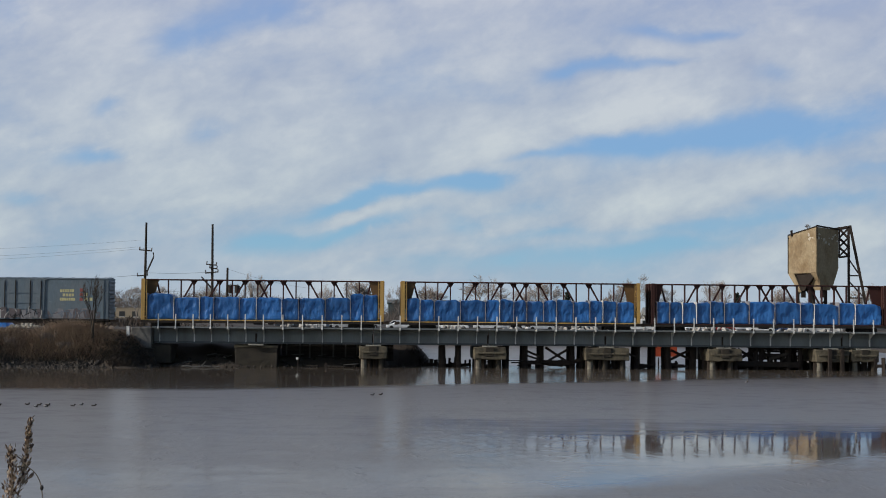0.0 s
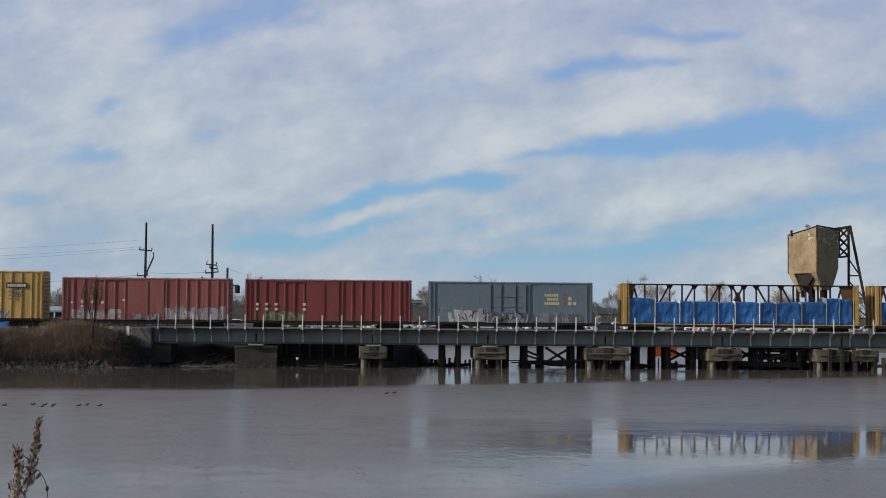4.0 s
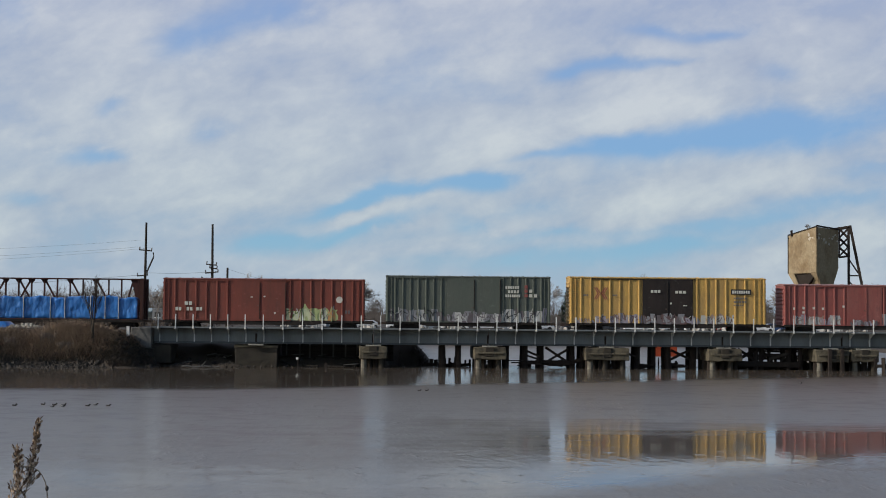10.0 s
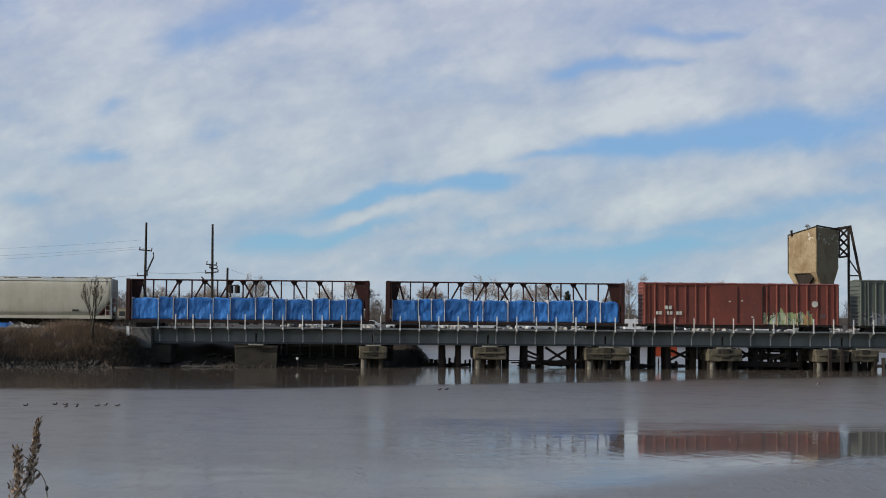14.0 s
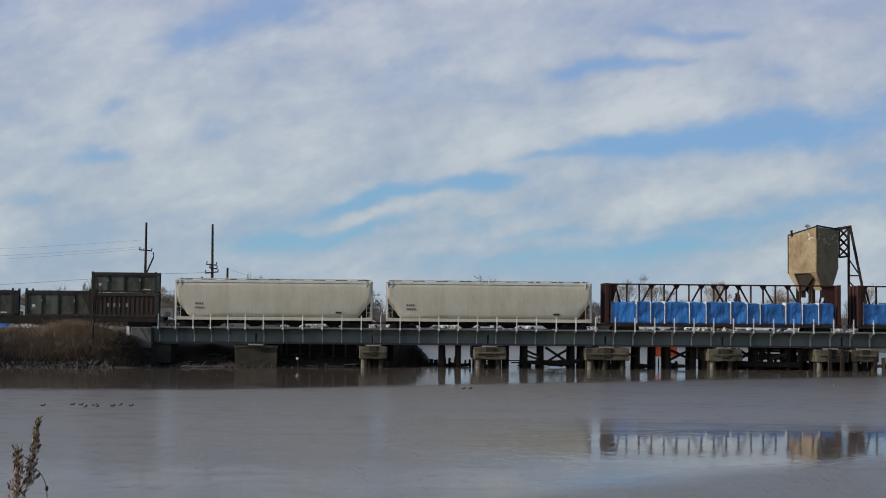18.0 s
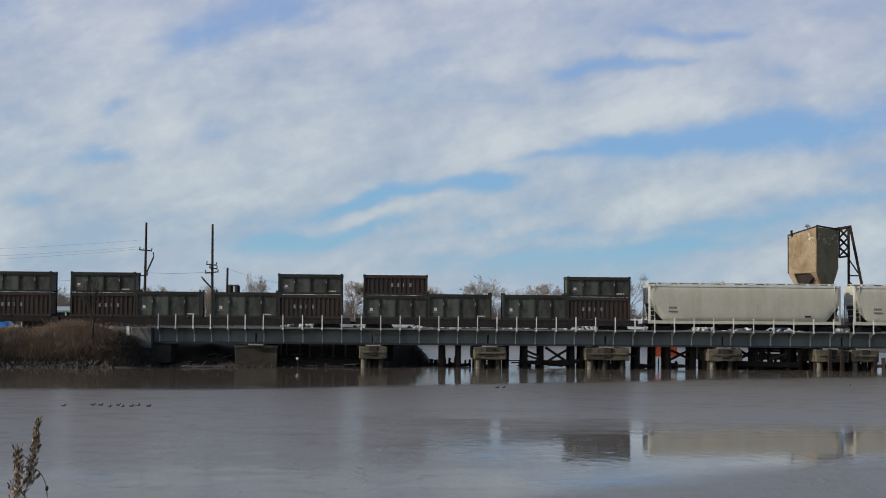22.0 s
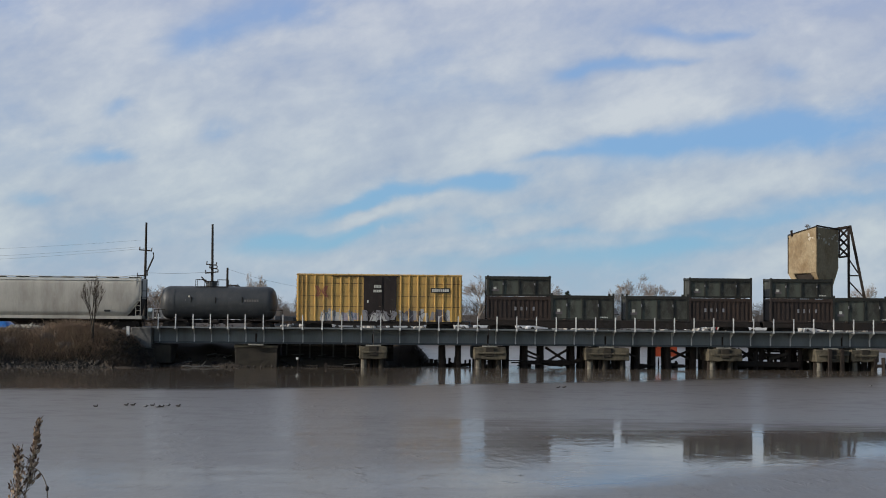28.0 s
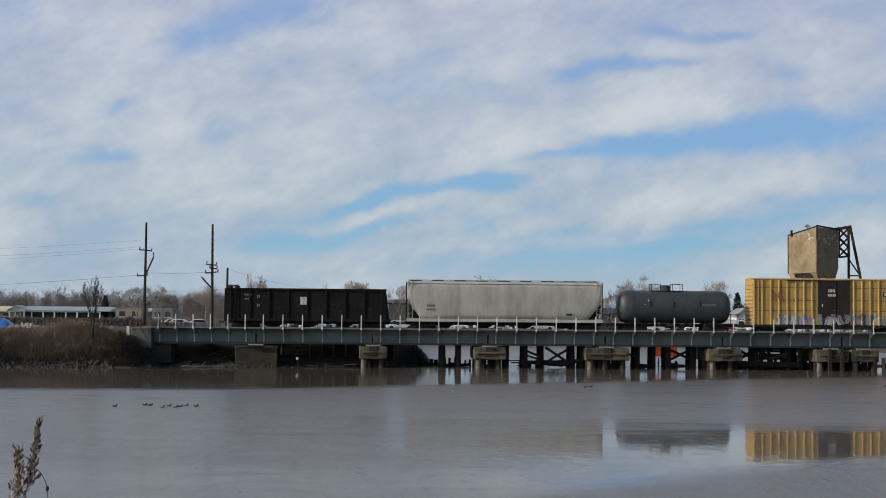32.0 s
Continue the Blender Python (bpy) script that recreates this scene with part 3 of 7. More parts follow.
def brace(a, b, w=0.2):
    t = thing("cross_brace", "dark diagonal timber brace of the old trestle", "brace", (0, 0, 0), "braces of the old trestle")
    part("plank", beam(a, b, 0.1, w), M_TIMBER, t)
    return t


for a, b, w in [((9.9, -1.0, 2.0), (12.2, -1.0, 0.5), 0.24), ((12.1, -1.1, 1.85), (10.2, -1.1, 0.75), 0.22), ((8.1, -1.0, 1.65), (9.4, -1.0, 1.1), 0.2), ((8.1, -1.1, 1.2), (9.3, -1.1, 0.85), 0.18), ((9.5, -1.2, 0.6), (12.4, -1.2, 0.5), 0.42), ((12.3, -1.2, 0.55), (13.6, -1.2, 0.95), 0.36), ((6.2, -1.2, 0.72), (9.4, -1.2, 0.68), 0.1), ((8.0, -1.2, 0.5), (10.6, -1.2, 0.35), 0.2),
                ((17.7, -1.0, 1.5), (18.7, -1.0, 1.15), 0.24), ((18.9, -1.2, 0.35), (20.4, -1.2, 0.38), 0.14), ((22.0, -1.0, 1.82), (23.9, -1.0, 0.95), 0.24), ((23.9, -1.1, 1.9), (22.0, -1.1, 0.95), 0.24), ((22.4, -1.2, 0.25), (23.6, -1.2, 0.28), 0.22),
                ((28.5, -1.0, 1.98), (30.2, -1.0, 0.9), 0.28), ((30.2, -1.1, 2.0), (28.5, -1.1, 0.95), 0.28), ((28.3, -1.2, 0.6), (34.5, -1.2, 0.5), 0.5), ((30.6, -0.7, 1.9), (32.2, -0.7, 1.0), 0.2), ((31.9, -0.8, 1.95), (30.9, -0.8, 0.9), 0.18), ((30.5, -0.6, 1.4), (34.0, -0.6, 1.5), 0.18), ((32.6, -0.9, 0.5), (33.4, -0.9, 1.9), 0.22)]:
    brace(a, b, w)
rb = random.Random(21)
for x0, x1 in ((3.0, 6.0), (6.2, 9.2), (9.2, 13.2), (13.4, 17.6), (18.6, 20.6), (21.4, 24.2), (25.2, 28.4), (28.4, 31.4), (30.2, 35.0), (35.4, 41.8), (29.0, 34.5)):
    for k in range(3):
        xa = rb.uniform(x0, (x0 + x1) / 2)
        xb = xa + rb.uniform(0.9, max(1.3, (x1 - x0) * 0.7))
        y = rb.uniform(-0.6, 2.4)
        za = rb.uniform(0.05, 0.5)
        brace((xa, y, za), (min(xb, x1), y + rb.uniform(-0.6, 0.6), za + rb.choice((0.0, 0.1, 0.3, 0.9)) * rb.uniform(-0.3, 1.0)), rb.uniform(0.1, 0.22))
for x0, x1, z0, z1, y0 in [(3.4, 5.6, 0.0, 0.6, 0.8), (14.2, 17.2, 0.0, 0.75, 0.6), (25.6, 28.0, 0.0, 0.6, 0.9), (28.8, 30.6, 0.0, 0.9, 2.2), (31.2, 33.4, 0.1, 1.5, 0.4), (36.0, 38.4, 0.0, 0.8, 0.8), (39.2, 41.0, 0.0, 0.8, 0.8), (-2.0, -0.3, 0.0, 0.75, 2.6), (0.5, 1.3, 0.0, 1.0, 2.2), (1.4, 2.9, 0.0, 0.7, 2.0), (8.2, 9.4, 0.2, 0.7, 3.0), (31.0, 34.0, 0.2, 1.9, 3.5), (33.4, 35.4, -0.3, 2.0, 1.0), (41.2, 43.6, 0.4, 1.75, -3.2), (18.9, 19.8, 0.05, 0.45, 2.4), (22.6, 23.4, 0.0, 0.9, 2.6)]:
    t = thing("timber_stump", "broken black timber remains of the old trestle", "timber", (0, 0, 0), "remains of the old trestle")
    for k in range(4):
        xx = x0 + (x1 - x0) * k / 3
        part("stub", beam((xx, y0 + random.uniform(-0.4, 0.4), -1.5), (xx + random.uniform(-0.15, 0.15), y0, z0 + (z1 - z0) * random.uniform(0.4, 1)), random.uniform(0.16, 0.32)), M_TIMBER, t)
    part("waler", beam((x0, y0, z0 + 0.1), (x1, y0 - 0.1, z0 + 0.2), 0.22, 0.3), M_TIMBER, t)
# sunlit brace: its light is put in by a paler wood colour
lt = thing("cross_brace", "diagonal timber brace of the old trestle, coloured brown as lit", "brace", (0, 0, 0), "braces of the old trestle")
part("plank", beam((31.4, -1.5, 1.0), (33.3, -1.5, 1.65), 0.12, 0.24), M_POLE, lt)
# dark timber crib behind the fifth and sixth spans
t = thing("timber_crib", "black timber crib wall in the shade behind the trestle", "crib wall", (0, 0, 0))
for k in (0, 1, 2, 4, 5, 7, 8):
    part("crib_log", beam((30.9 + 0.1 * (k % 2), 3.2, 0.0 + 0.24 * k), (41.6 if k % 3 else 38.5, 3.2 + 0.05 * (k % 3), 0.0 + 0.24 * k), 0.22), M_POLE if k in (2, 5, 7) else M_TIMBER, t)
for xx in (31.2, 32.6, 34.1, 34.9, 36.2, 37.1, 38.6, 39.9, 41.2):
    part("crib_post", beam((xx, 2.9, -1.0), (xx, 2.9, 2.1), 0.26), M_TIMBER, t)
for xx in (36.75, 37.95):
    fp = thing("fender_post", "black timber post against the concrete pier", "timber", (xx, -3.2, 0), "remains of the old trestle")
    part("post", beam((0, 0, -1.2), (0.03, 0, 2.1), 0.3), M_TIMBER, fp)
# bulkhead behind the second span
t = thing("bulkhead", "dark timber bulkhead wall with grey posts behind the bridge", "bulkhead", (0, 0, 0))
for k in range(13):
    z = 0.35 + 0.15 * 0
    part("wall_plank", box(-15.4, -4.6, 2.3, 2.42, 0.5 + k * 0.13, 0.615 + k * 0.13), M_TIMBER, t)
for k in range(8):
    xx = -14.9 + 1.13 * k + random.uniform(-0.1, 0.1)
    part("post", beam((xx, 2.15, 0.7), (xx, 2.15, 2.1), 0.16), material("grey_post_wood", (0.12, 0.115, 0.11), 0.9, vary=0.4, scale=2) if k == 0 else bpy.data.materials["grey_post_wood"], t, "grey weathered post")
rd = random.Random(33)
for k in range(16):
    x = rd.uniform(-24.5, -20.0) if k < 8 else rd.uniform(-14.5, -5.0)
    y = rd.uniform(-2.6, 1.8)
    d = thing("drift_plank", "weathered grey-brown plank washed up under the bridge", "driftwood", (x, y, 0.12 + max(0.0, float(ground_height(np.array(x), np.array(y))))), "drift timber under the bridge")
    a = rd.uniform(-0.7, 0.7)
    h = rd.uniform(0.3, 0.9)
    part("plank", beam((-h * math.cos(a), -h * math.sin(a) * 0.6, rd.uniform(-0.05, 0.1)), (h * math.cos(a), h * math.sin(a) * 0.6, rd.uniform(-0.05, 0.25)), rd.uniform(0.06, 0.13), rd.uniform(0.06, 0.10)), bpy.data.materials["grey_post_wood"] if k % 3 == 0 else M_POLE, d)
wb = thing("white_marker", "small white board on a stake in the mud under the bridge", "marker", (-13.66, -2.35, 0))
part("stake", beam((0.08, 0.05, -0.6), (0.05, 0.05, 0.72), 0.13), M_TIMBER, wb)
part("board", box(-0.12, 0.12, -0.03, 0.03, 0.70, 0.93, 0.01), M_WHITE, wb)
sk = thing("mooring_stake", "short grey stake standing in the shallows", "stake", (-11.0, -2.4, 0))
part("post", beam((0, 0, -0.7), (0.04, 0, 0.42), 0.24), M_TIMBER, sk)
ob = thing("construction_barrier", "orange construction barrier panel behind the timber trestle", "panel", (22.9, 6.0, 0))
part("sheet", box(-1.1, 1.2, -0.03, 0.03, 1.0, 2.0, 0.01), M_ORANGE, ob)
part("leg", beam((-0.7, 0, -1), (-0.7, 0, 0.9), 0.1), M_TIMBER, ob)
part("leg", beam((0.3, 0, -1), (0.3, 0, 0.9), 0.1), M_TIMBER, ob)

# ---- the train ----
def paint(name, colour, grime=(0.07, 0.05, 0.04), amount=0.6, rough=0.6, streak=True, spec=0.4):
    """Weathered rail-car paint: streaks run down, dirt gathers in patches."""
    m = material(name, colour, rough, vary=0.18 if min(colour) > 0.3 else 0.3, grime=grime, grime_amount=amount, scale=0.55, bump=0.06, stretch=(1.6, 1.6, 0.45) if streak else (1, 1, 1), fine=9, spec=spec)
    # scuffs and bleached flakes on top, runs of rust from seams
    n, l = nodes_of(m)
    b = n["Principled BSDF"]
    col = b.inputs["Base Color"].links[0].from_socket
    worn = 0.35 if min(colour) > 0.3 else 1.0
    flake = ramp(n, l, noise_tex(n, l, 2.4, 6, (1.0, 1.0, 0.7), 0.7), [(0.56, (0, 0, 0)), (0.64, (0.55 * worn,) * 3)])
    col = mix(n, l, flake, col, tuple(min(1.0, 0.62 * c + 0.02) for c in colour))
    pale = ramp(n, l, noise_tex(n, l, 1.7, 6, (1.0, 1.0, 1.3), 0.72), [(0.60, (0, 0, 0)), (0.70, (0.45 * worn,) * 3)])
    col = mix(n, l, pale, col, tuple(min(1.0, c * 1.35 + 0.05) for c in colour))
    if streak:
        run = ramp(n, l, noise_tex(n, l, 2.6, 4, (1.6, 1.6, 0.10), 0.6), [(0.57, (0, 0, 0)), (0.72, (0.5 * worn,) * 3)])
        col = mix(n, l, run, col, tuple(0.5 * c + 0.012 for c in colour))
    l.new(col, b.inputs["Base Color"])
    return m


P_RED = paint("red_oxide_paint", (0.20, 0.037, 0.036), (0.21, 0.085, 0.075), 0.35)
P_ROOFRED = paint("pale_weathered_red_roof", (0.30, 0.15, 0.14), (0.20, 0.08, 0.07), 0.6)
P_PINK = paint("faded_red_paint", (0.27, 0.078, 0.068), (0.30, 0.14, 0.12), 0.5)
P_RUST = paint("rust_brown_paint", (0.205, 0.053, 0.038), (0.105, 0.04, 0.03), 0.7)
P_GREYBLUE = paint("faded_blue_grey_paint", (0.135, 0.185, 0.23), (0.18, 0.195, 0.21), 0.6)
P_GREEN = paint("dull_green_paint", (0.095, 0.112, 0.096), (0.11, 0.118, 0.104), 0.6)
P_YELLOW = paint("yellow_paint", (0.55, 0.345, 0.10), (0.30, 0.20, 0.10), 0.7)
P_TAN = paint("rust_stained_yellow_paint", (0.15, 0.085, 0.032), (0.07, 0.04, 0.025), 0.8)
P_BLACKDOOR = paint("black_door_paint", (0.028, 0.024, 0.024), (0.06, 0.045, 0.04), 0.5, spec=0.15)
P_BLACK = paint("black_car_paint", (0.012, 0.011, 0.012), (0.024, 0.021, 0.02), 0.6, 0.8, spec=0.12)
P_BROWN = paint("brown_car_paint", (0.06, 0.027, 0.024), (0.04, 0.025, 0.022), 0.6, spec=0.15)
P_CREAM = paint("pale_hopper_paint", (0.52, 0.50, 0.42), (0.36, 0.32, 0.25), 0.5)
P_HOPTOP = paint("pale_trim_paint", (0.66, 0.68, 0.66), (0.42, 0.41, 0.38), 0.5)
P_GREYHOP = paint("pale_grey_hopper_paint", (0.46, 0.445, 0.405), (0.27, 0.25, 0.22), 0.8)
P_TANK = paint("dark_grey_tank_paint", (0.045, 0.05, 0.055), (0.085, 0.085, 0.085), 0.6, 0.5)
P_UNDER = paint("underframe_black", (0.025, 0.022, 0.021), (0.040, 0.031, 0.026), 0.7, 0.8, spec=0.15)
P_BOXGREEN = paint("container_green_paint", (0.088, 0.098, 0.080), (0.032, 0.029, 0.024), 1.0)
n, l = nodes_of(P_BOXGREEN)
p = n["Principled BSDF"]
blotched = ramp(n, l, noise_tex(n, l, 0.75, 6, (1.0, 1.0, 0.8), 0.68), [(0.47, (0, 0, 0)), (0.60, (0.85,) * 3)])
blotched = mix(n, l, blotched, p.inputs["Base Color"].links[0].from_socket, (0.028, 0.026, 0.022))
bare = ramp(n, l, noise_tex(n, l, 1.6, 6, (1.0, 1.0, 0.5), 0.7), [(0.60, (0, 0, 0)), (0.70, (0.6,) * 3)])
l.new(mix(n, l, bare, blotched, (0.16, 0.165, 0.14)), p.inputs["Base Color"])
P_BOXRIM = paint("container_rim_paint", (0.040, 0.042, 0.038), (0.02, 0.019, 0.017), 0.6, spec=0.15)
P_BOXDARK = paint("container_dark_paint", (0.046, 0.036, 0.033), (0.075, 0.05, 0.038), 0.6, spec=0.15)
M_SPRAY_W = material("white_spray_paint", (0.46, 0.46, 0.45), 0.6, vary=0.2, scale=2)
M_SPRAY_P = material("pale_violet_spray_paint", (0.33, 0.30, 0.36), 0.6, vary=0.2, scale=2)
M_SPRAY_D = material("dull_grey_spray_paint", (0.13, 0.11, 0.12), 0.6, vary=0.3, scale=2)
M_SPRAY_G = material("dark_green_spray_paint", (0.13, 0.19, 0.07), 0.6, vary=0.3, scale=2)
M_SPRAY_LP = material("pale_lime_spray_paint", (0.52, 0.56, 0.36), 0.6, vary=0.2, scale=2)
M_SPRAY_T = material("washed_pink_tan_spray_paint", (0.36, 0.26, 0.21), 0.6, vary=0.45, scale=1.5)
M_SPRAY_M = material("faded_mauve_spray_paint", (0.15, 0.085, 0.085), 0.6, vary=0.4, scale=2)
M_SPRAY_O = material("orange_spray_paint", (0.55, 0.30, 0.12), 0.6, vary=0.3, scale=2)
M_SPRAY_V = material("washed_out_violet_spray_paint", (0.27, 0.27, 0.295), 0.6, vary=0.5, scale=1.5)
M_SPRAY_L = material("lime_spray_paint", (0.36, 0.42, 0.19), 0.6, vary=0.2, scale=2)
M_SPRAY_B = material("blue_grey_spray_paint", (0.12, 0.17, 0.23), 0.6, vary=0.2, scale=2)
M_SPRAY_K = material("black_spray_paint", (0.02, 0.02, 0.022), 0.6, vary=0.2, scale=2)
M_LETTER = material("white_stencil_paint", (0.62, 0.62, 0.56), 0.6, vary=0.25, scale=2)
M_LETTER_Y = material("pale_yellow_stencil_paint", (0.62, 0.58, 0.30), 0.6, vary=0.25, scale=2)
M_LETTER_R = material("faded_red_stencil_paint", (0.30, 0.085, 0.075), 0.6, vary=0.25, scale=2)
M_LETTER_K = material("dark_stencil_paint", (0.17, 0.16, 0.15), 0.6, vary=0.25, scale=2)
M_WEB = material("white_webbing", (0.66, 0.66, 0.64), 0.7, vary=0.2, scale=3)


def tarp_material(name="blue_lumber_wrap", depth=1.0):
    m = bpy.data.materials.new(name)
    m.use_nodes = True
    n, l = nodes_of(m)
    p = n["Principled BSDF"]
    oi = n.new("ShaderNodeObjectInfo")
    big = noise_tex(n, l, 0.8, 4)
    col = ramp(n, l, big, [(0.3, (0.022, 0.125, 0.39)), (0.7, (0.045, 0.205, 0.57))])
    hs = n.new("ShaderNodeHueSaturation")
    l.new(maths(n, l, "MULTIPLY_ADD", oi.outputs["Random"], 0.5 * depth, 0.78 * depth), hs.inputs["Value"])
    l.new(col, hs.inputs["Color"])
    l.new(hs.outputs[0], p.inputs["Base Color"])
    p.inputs["Roughness"].default_value = 0.30
    b = n.new("ShaderNodeBump")
    b.inputs["Strength"].default_value, b.inputs["Distance"].default_value = 0.5, 0.30
    # sharp creases: the fold lines of slack film
    crease = maths(n, l, "ABSOLUTE", maths(n, l, "SUBTRACT", noise_tex(n, l, 0.75, 3, (1.3, 1.0, 0.7), 0.5), 0.5))
    l.new(maths(n, l, "ADD", maths(n, l, "MULTIPLY", crease, 2.2), maths(n, l, "MULTIPLY", noise_tex(n, l, 2.6, 2), 0.10)), b.inputs["Height"])
    l.new(b.outputs[0], p.inputs["Normal"])
    return m


M_TARP = tarp_material()
M_TARP_DEEP = tarp_material("deep_blue_lumber_wrap", 0.66)


def wheel_mesh():
    bm = bmesh.new()
    prof = [(-0.07, 0.44), (-0.045, 0.44), (-0.04, 0.42), (0.06, 0.415), (0.065, 0.34), (0.02, 0.32), (0.015, 0.14), (0.07, 0.12), (0.07, 0.0)]
    n = 18
    rings = [[(r * math.cos(k * math.tau / n), y, r * math.sin(k * math.tau / n)) for k in range(n)] for y, r in prof[:-1]]
    add_tube(bm, rings)
    return to_mesh("wheel", bm)


def bogie_mesh():
    bm = bmesh.new()
    for y in (-1.0, 1.0):
        add_prism(bm, [(-1.15, 0.30), (-1.15, 0.62), (-0.55, 0.76), (0.55, 0.76), (1.15, 0.62), (1.15, 0.30), (0.75, 0.40), (0.45, 0.22), (-0.45, 0.22), (-0.75, 0.40)], y - 0.07, y + 0.07)
        for x in (-0.86, 0.86):
            add_beam(bm, (x, y - 0.16, 0.44), (x, y + 0.16, 0.44), 0.3, n=10)
    add_box(bm, -0.25, 0.25, -0.95, 0.95, 0.45, 0.72)
    return to_mesh("bogie", bm)


WHEEL, BOGIE = wheel_mesh(), bogie_mesh()
bm = bmesh.new()
add_beam(bm, (0, -0.7, 0.44), (0, 0.7, 0.44), 0.16, n=8)
AXLE = to_mesh("axle", bm)


def running_gear(t, half, inset=2.0):
    """Two bogies with their wheels, couplers, centre sill."""
    for s in (-1, 1):
        b = part("bogie", BOGIE, P_UNDER, t, at=(s * (half - inset), 0, 0))
        for x in (-0.86, 0.86):
            part("axle", AXLE, M_RAIL, b, at=(x, 0, 0))
            for y, r in ((-0.79, 0), (0.79, 180)):
                part("wheel", WHEEL, M_WHEEL, b, "steel wheel", at=Matrix.Translation((x, y, 0.44)) @ pose(0, 0, 0, 0, 0, r))
        bm = bmesh.new()
        add_box(bm, *sorted((s * (half - 0.2), s * (half + 0.62))), -0.12, 0.12, 0.72, 0.95)
        add_box(bm, *sorted((s * (half + 0.5), s * (half + 0.78))), -0.17, 0.17, 0.68, 0.99)
        part("coupler", bm, M_RAIL, t, "rusty coupler")
    bm = bmesh.new()
    add_box(bm, -half + 0.1, half - 0.1, -0.3, 0.3, 0.70, 1.02)
    for k in range(-3, 4):
        add_box(bm, k * half / 4 - 0.08, k * half / 4 + 0.08, -1.3, 1.3, 0.82, 1.03)
    part("centre_sill", bm, P_UNDER, t)
    bm = bmesh.new()
    add_beam(bm, (-0.9, -0.75, 0.78), (0.1, -0.75, 0.78), 0.42, n=10)
    add_box(bm, 0.5, 0.95, -0.95, -0.6, 0.6, 0.95)
    part("brake_gear", bm, P_UNDER, t, "black air-brake reservoir and valve")


def ladder_mesh(h, w=0.42, n=8):
    bm = bmesh.new()
    for x in (-w / 2, w / 2):
        add_box(bm, x - 0.025, x + 0.025, -0.03, 0.03, 0, h)
    for k in range(n):
        z = h * (k + 0.5) / n
        add_box(bm, -w / 2, w / 2, -0.025, 0.005, z - 0.018, z + 0.018)
    return to_mesh("ladder", bm)


FRONT = -1.52   # just outside ribs on the camera's side


RIBS = {}   # where each car's side ribs stand


def add_stroke(bm, pts, width, y):
    """A sprayed line through pts (x, z): quads with round joints, each a hair nearer than the last."""
    for k, ((xa, za), (xb, zb)) in enumerate(zip(pts, pts[1:])):
        d = Vector((xb - xa, zb - za))
        if d.length < 1e-4:
            continue
        nx, nz = -d.y / d.length * width / 2, d.x / d.length * width / 2
        yy = y - 0.0004 * k
        bm.faces.new([bm.verts.new(p) for p in ((xa + nx, yy, za + nz), (xa - nx, yy, za - nz), (xb - nx, yy, zb - nz), (xb + nx, yy, zb + nz))])
        bm.faces.new([bm.verts.new((xb + math.cos(a) * width / 2, yy - 0.0002, zb + math.sin(a) * width / 2)) for a in (0.3 + i * math.tau / 8 for i in range(8))])


def sprayed(name, bm, mat, parent, label, on_ribs):
    """Paint lies on the panels, and again on the crown of every rib that it crosses."""
    if on_ribs:
        for rx, rw in RIBS.get(parent.name, ()):
            over = bm.copy()
            for x, sign in ((rx - rw, -1), (rx + rw, 1)):
                bmesh.ops.bisect_plane(over, geom=over.verts[:] + over.edges[:] + over.faces[:], plane_co=(x, 0, 0), plane_no=(sign, 0, 0), clear_outer=True)
            if over.faces:
                for v in over.verts:
                    v.co.y -= 0.085
                part(name, over, mat, parent, label)
            else:
                over.free()
    part(name, bm, mat, parent, label)


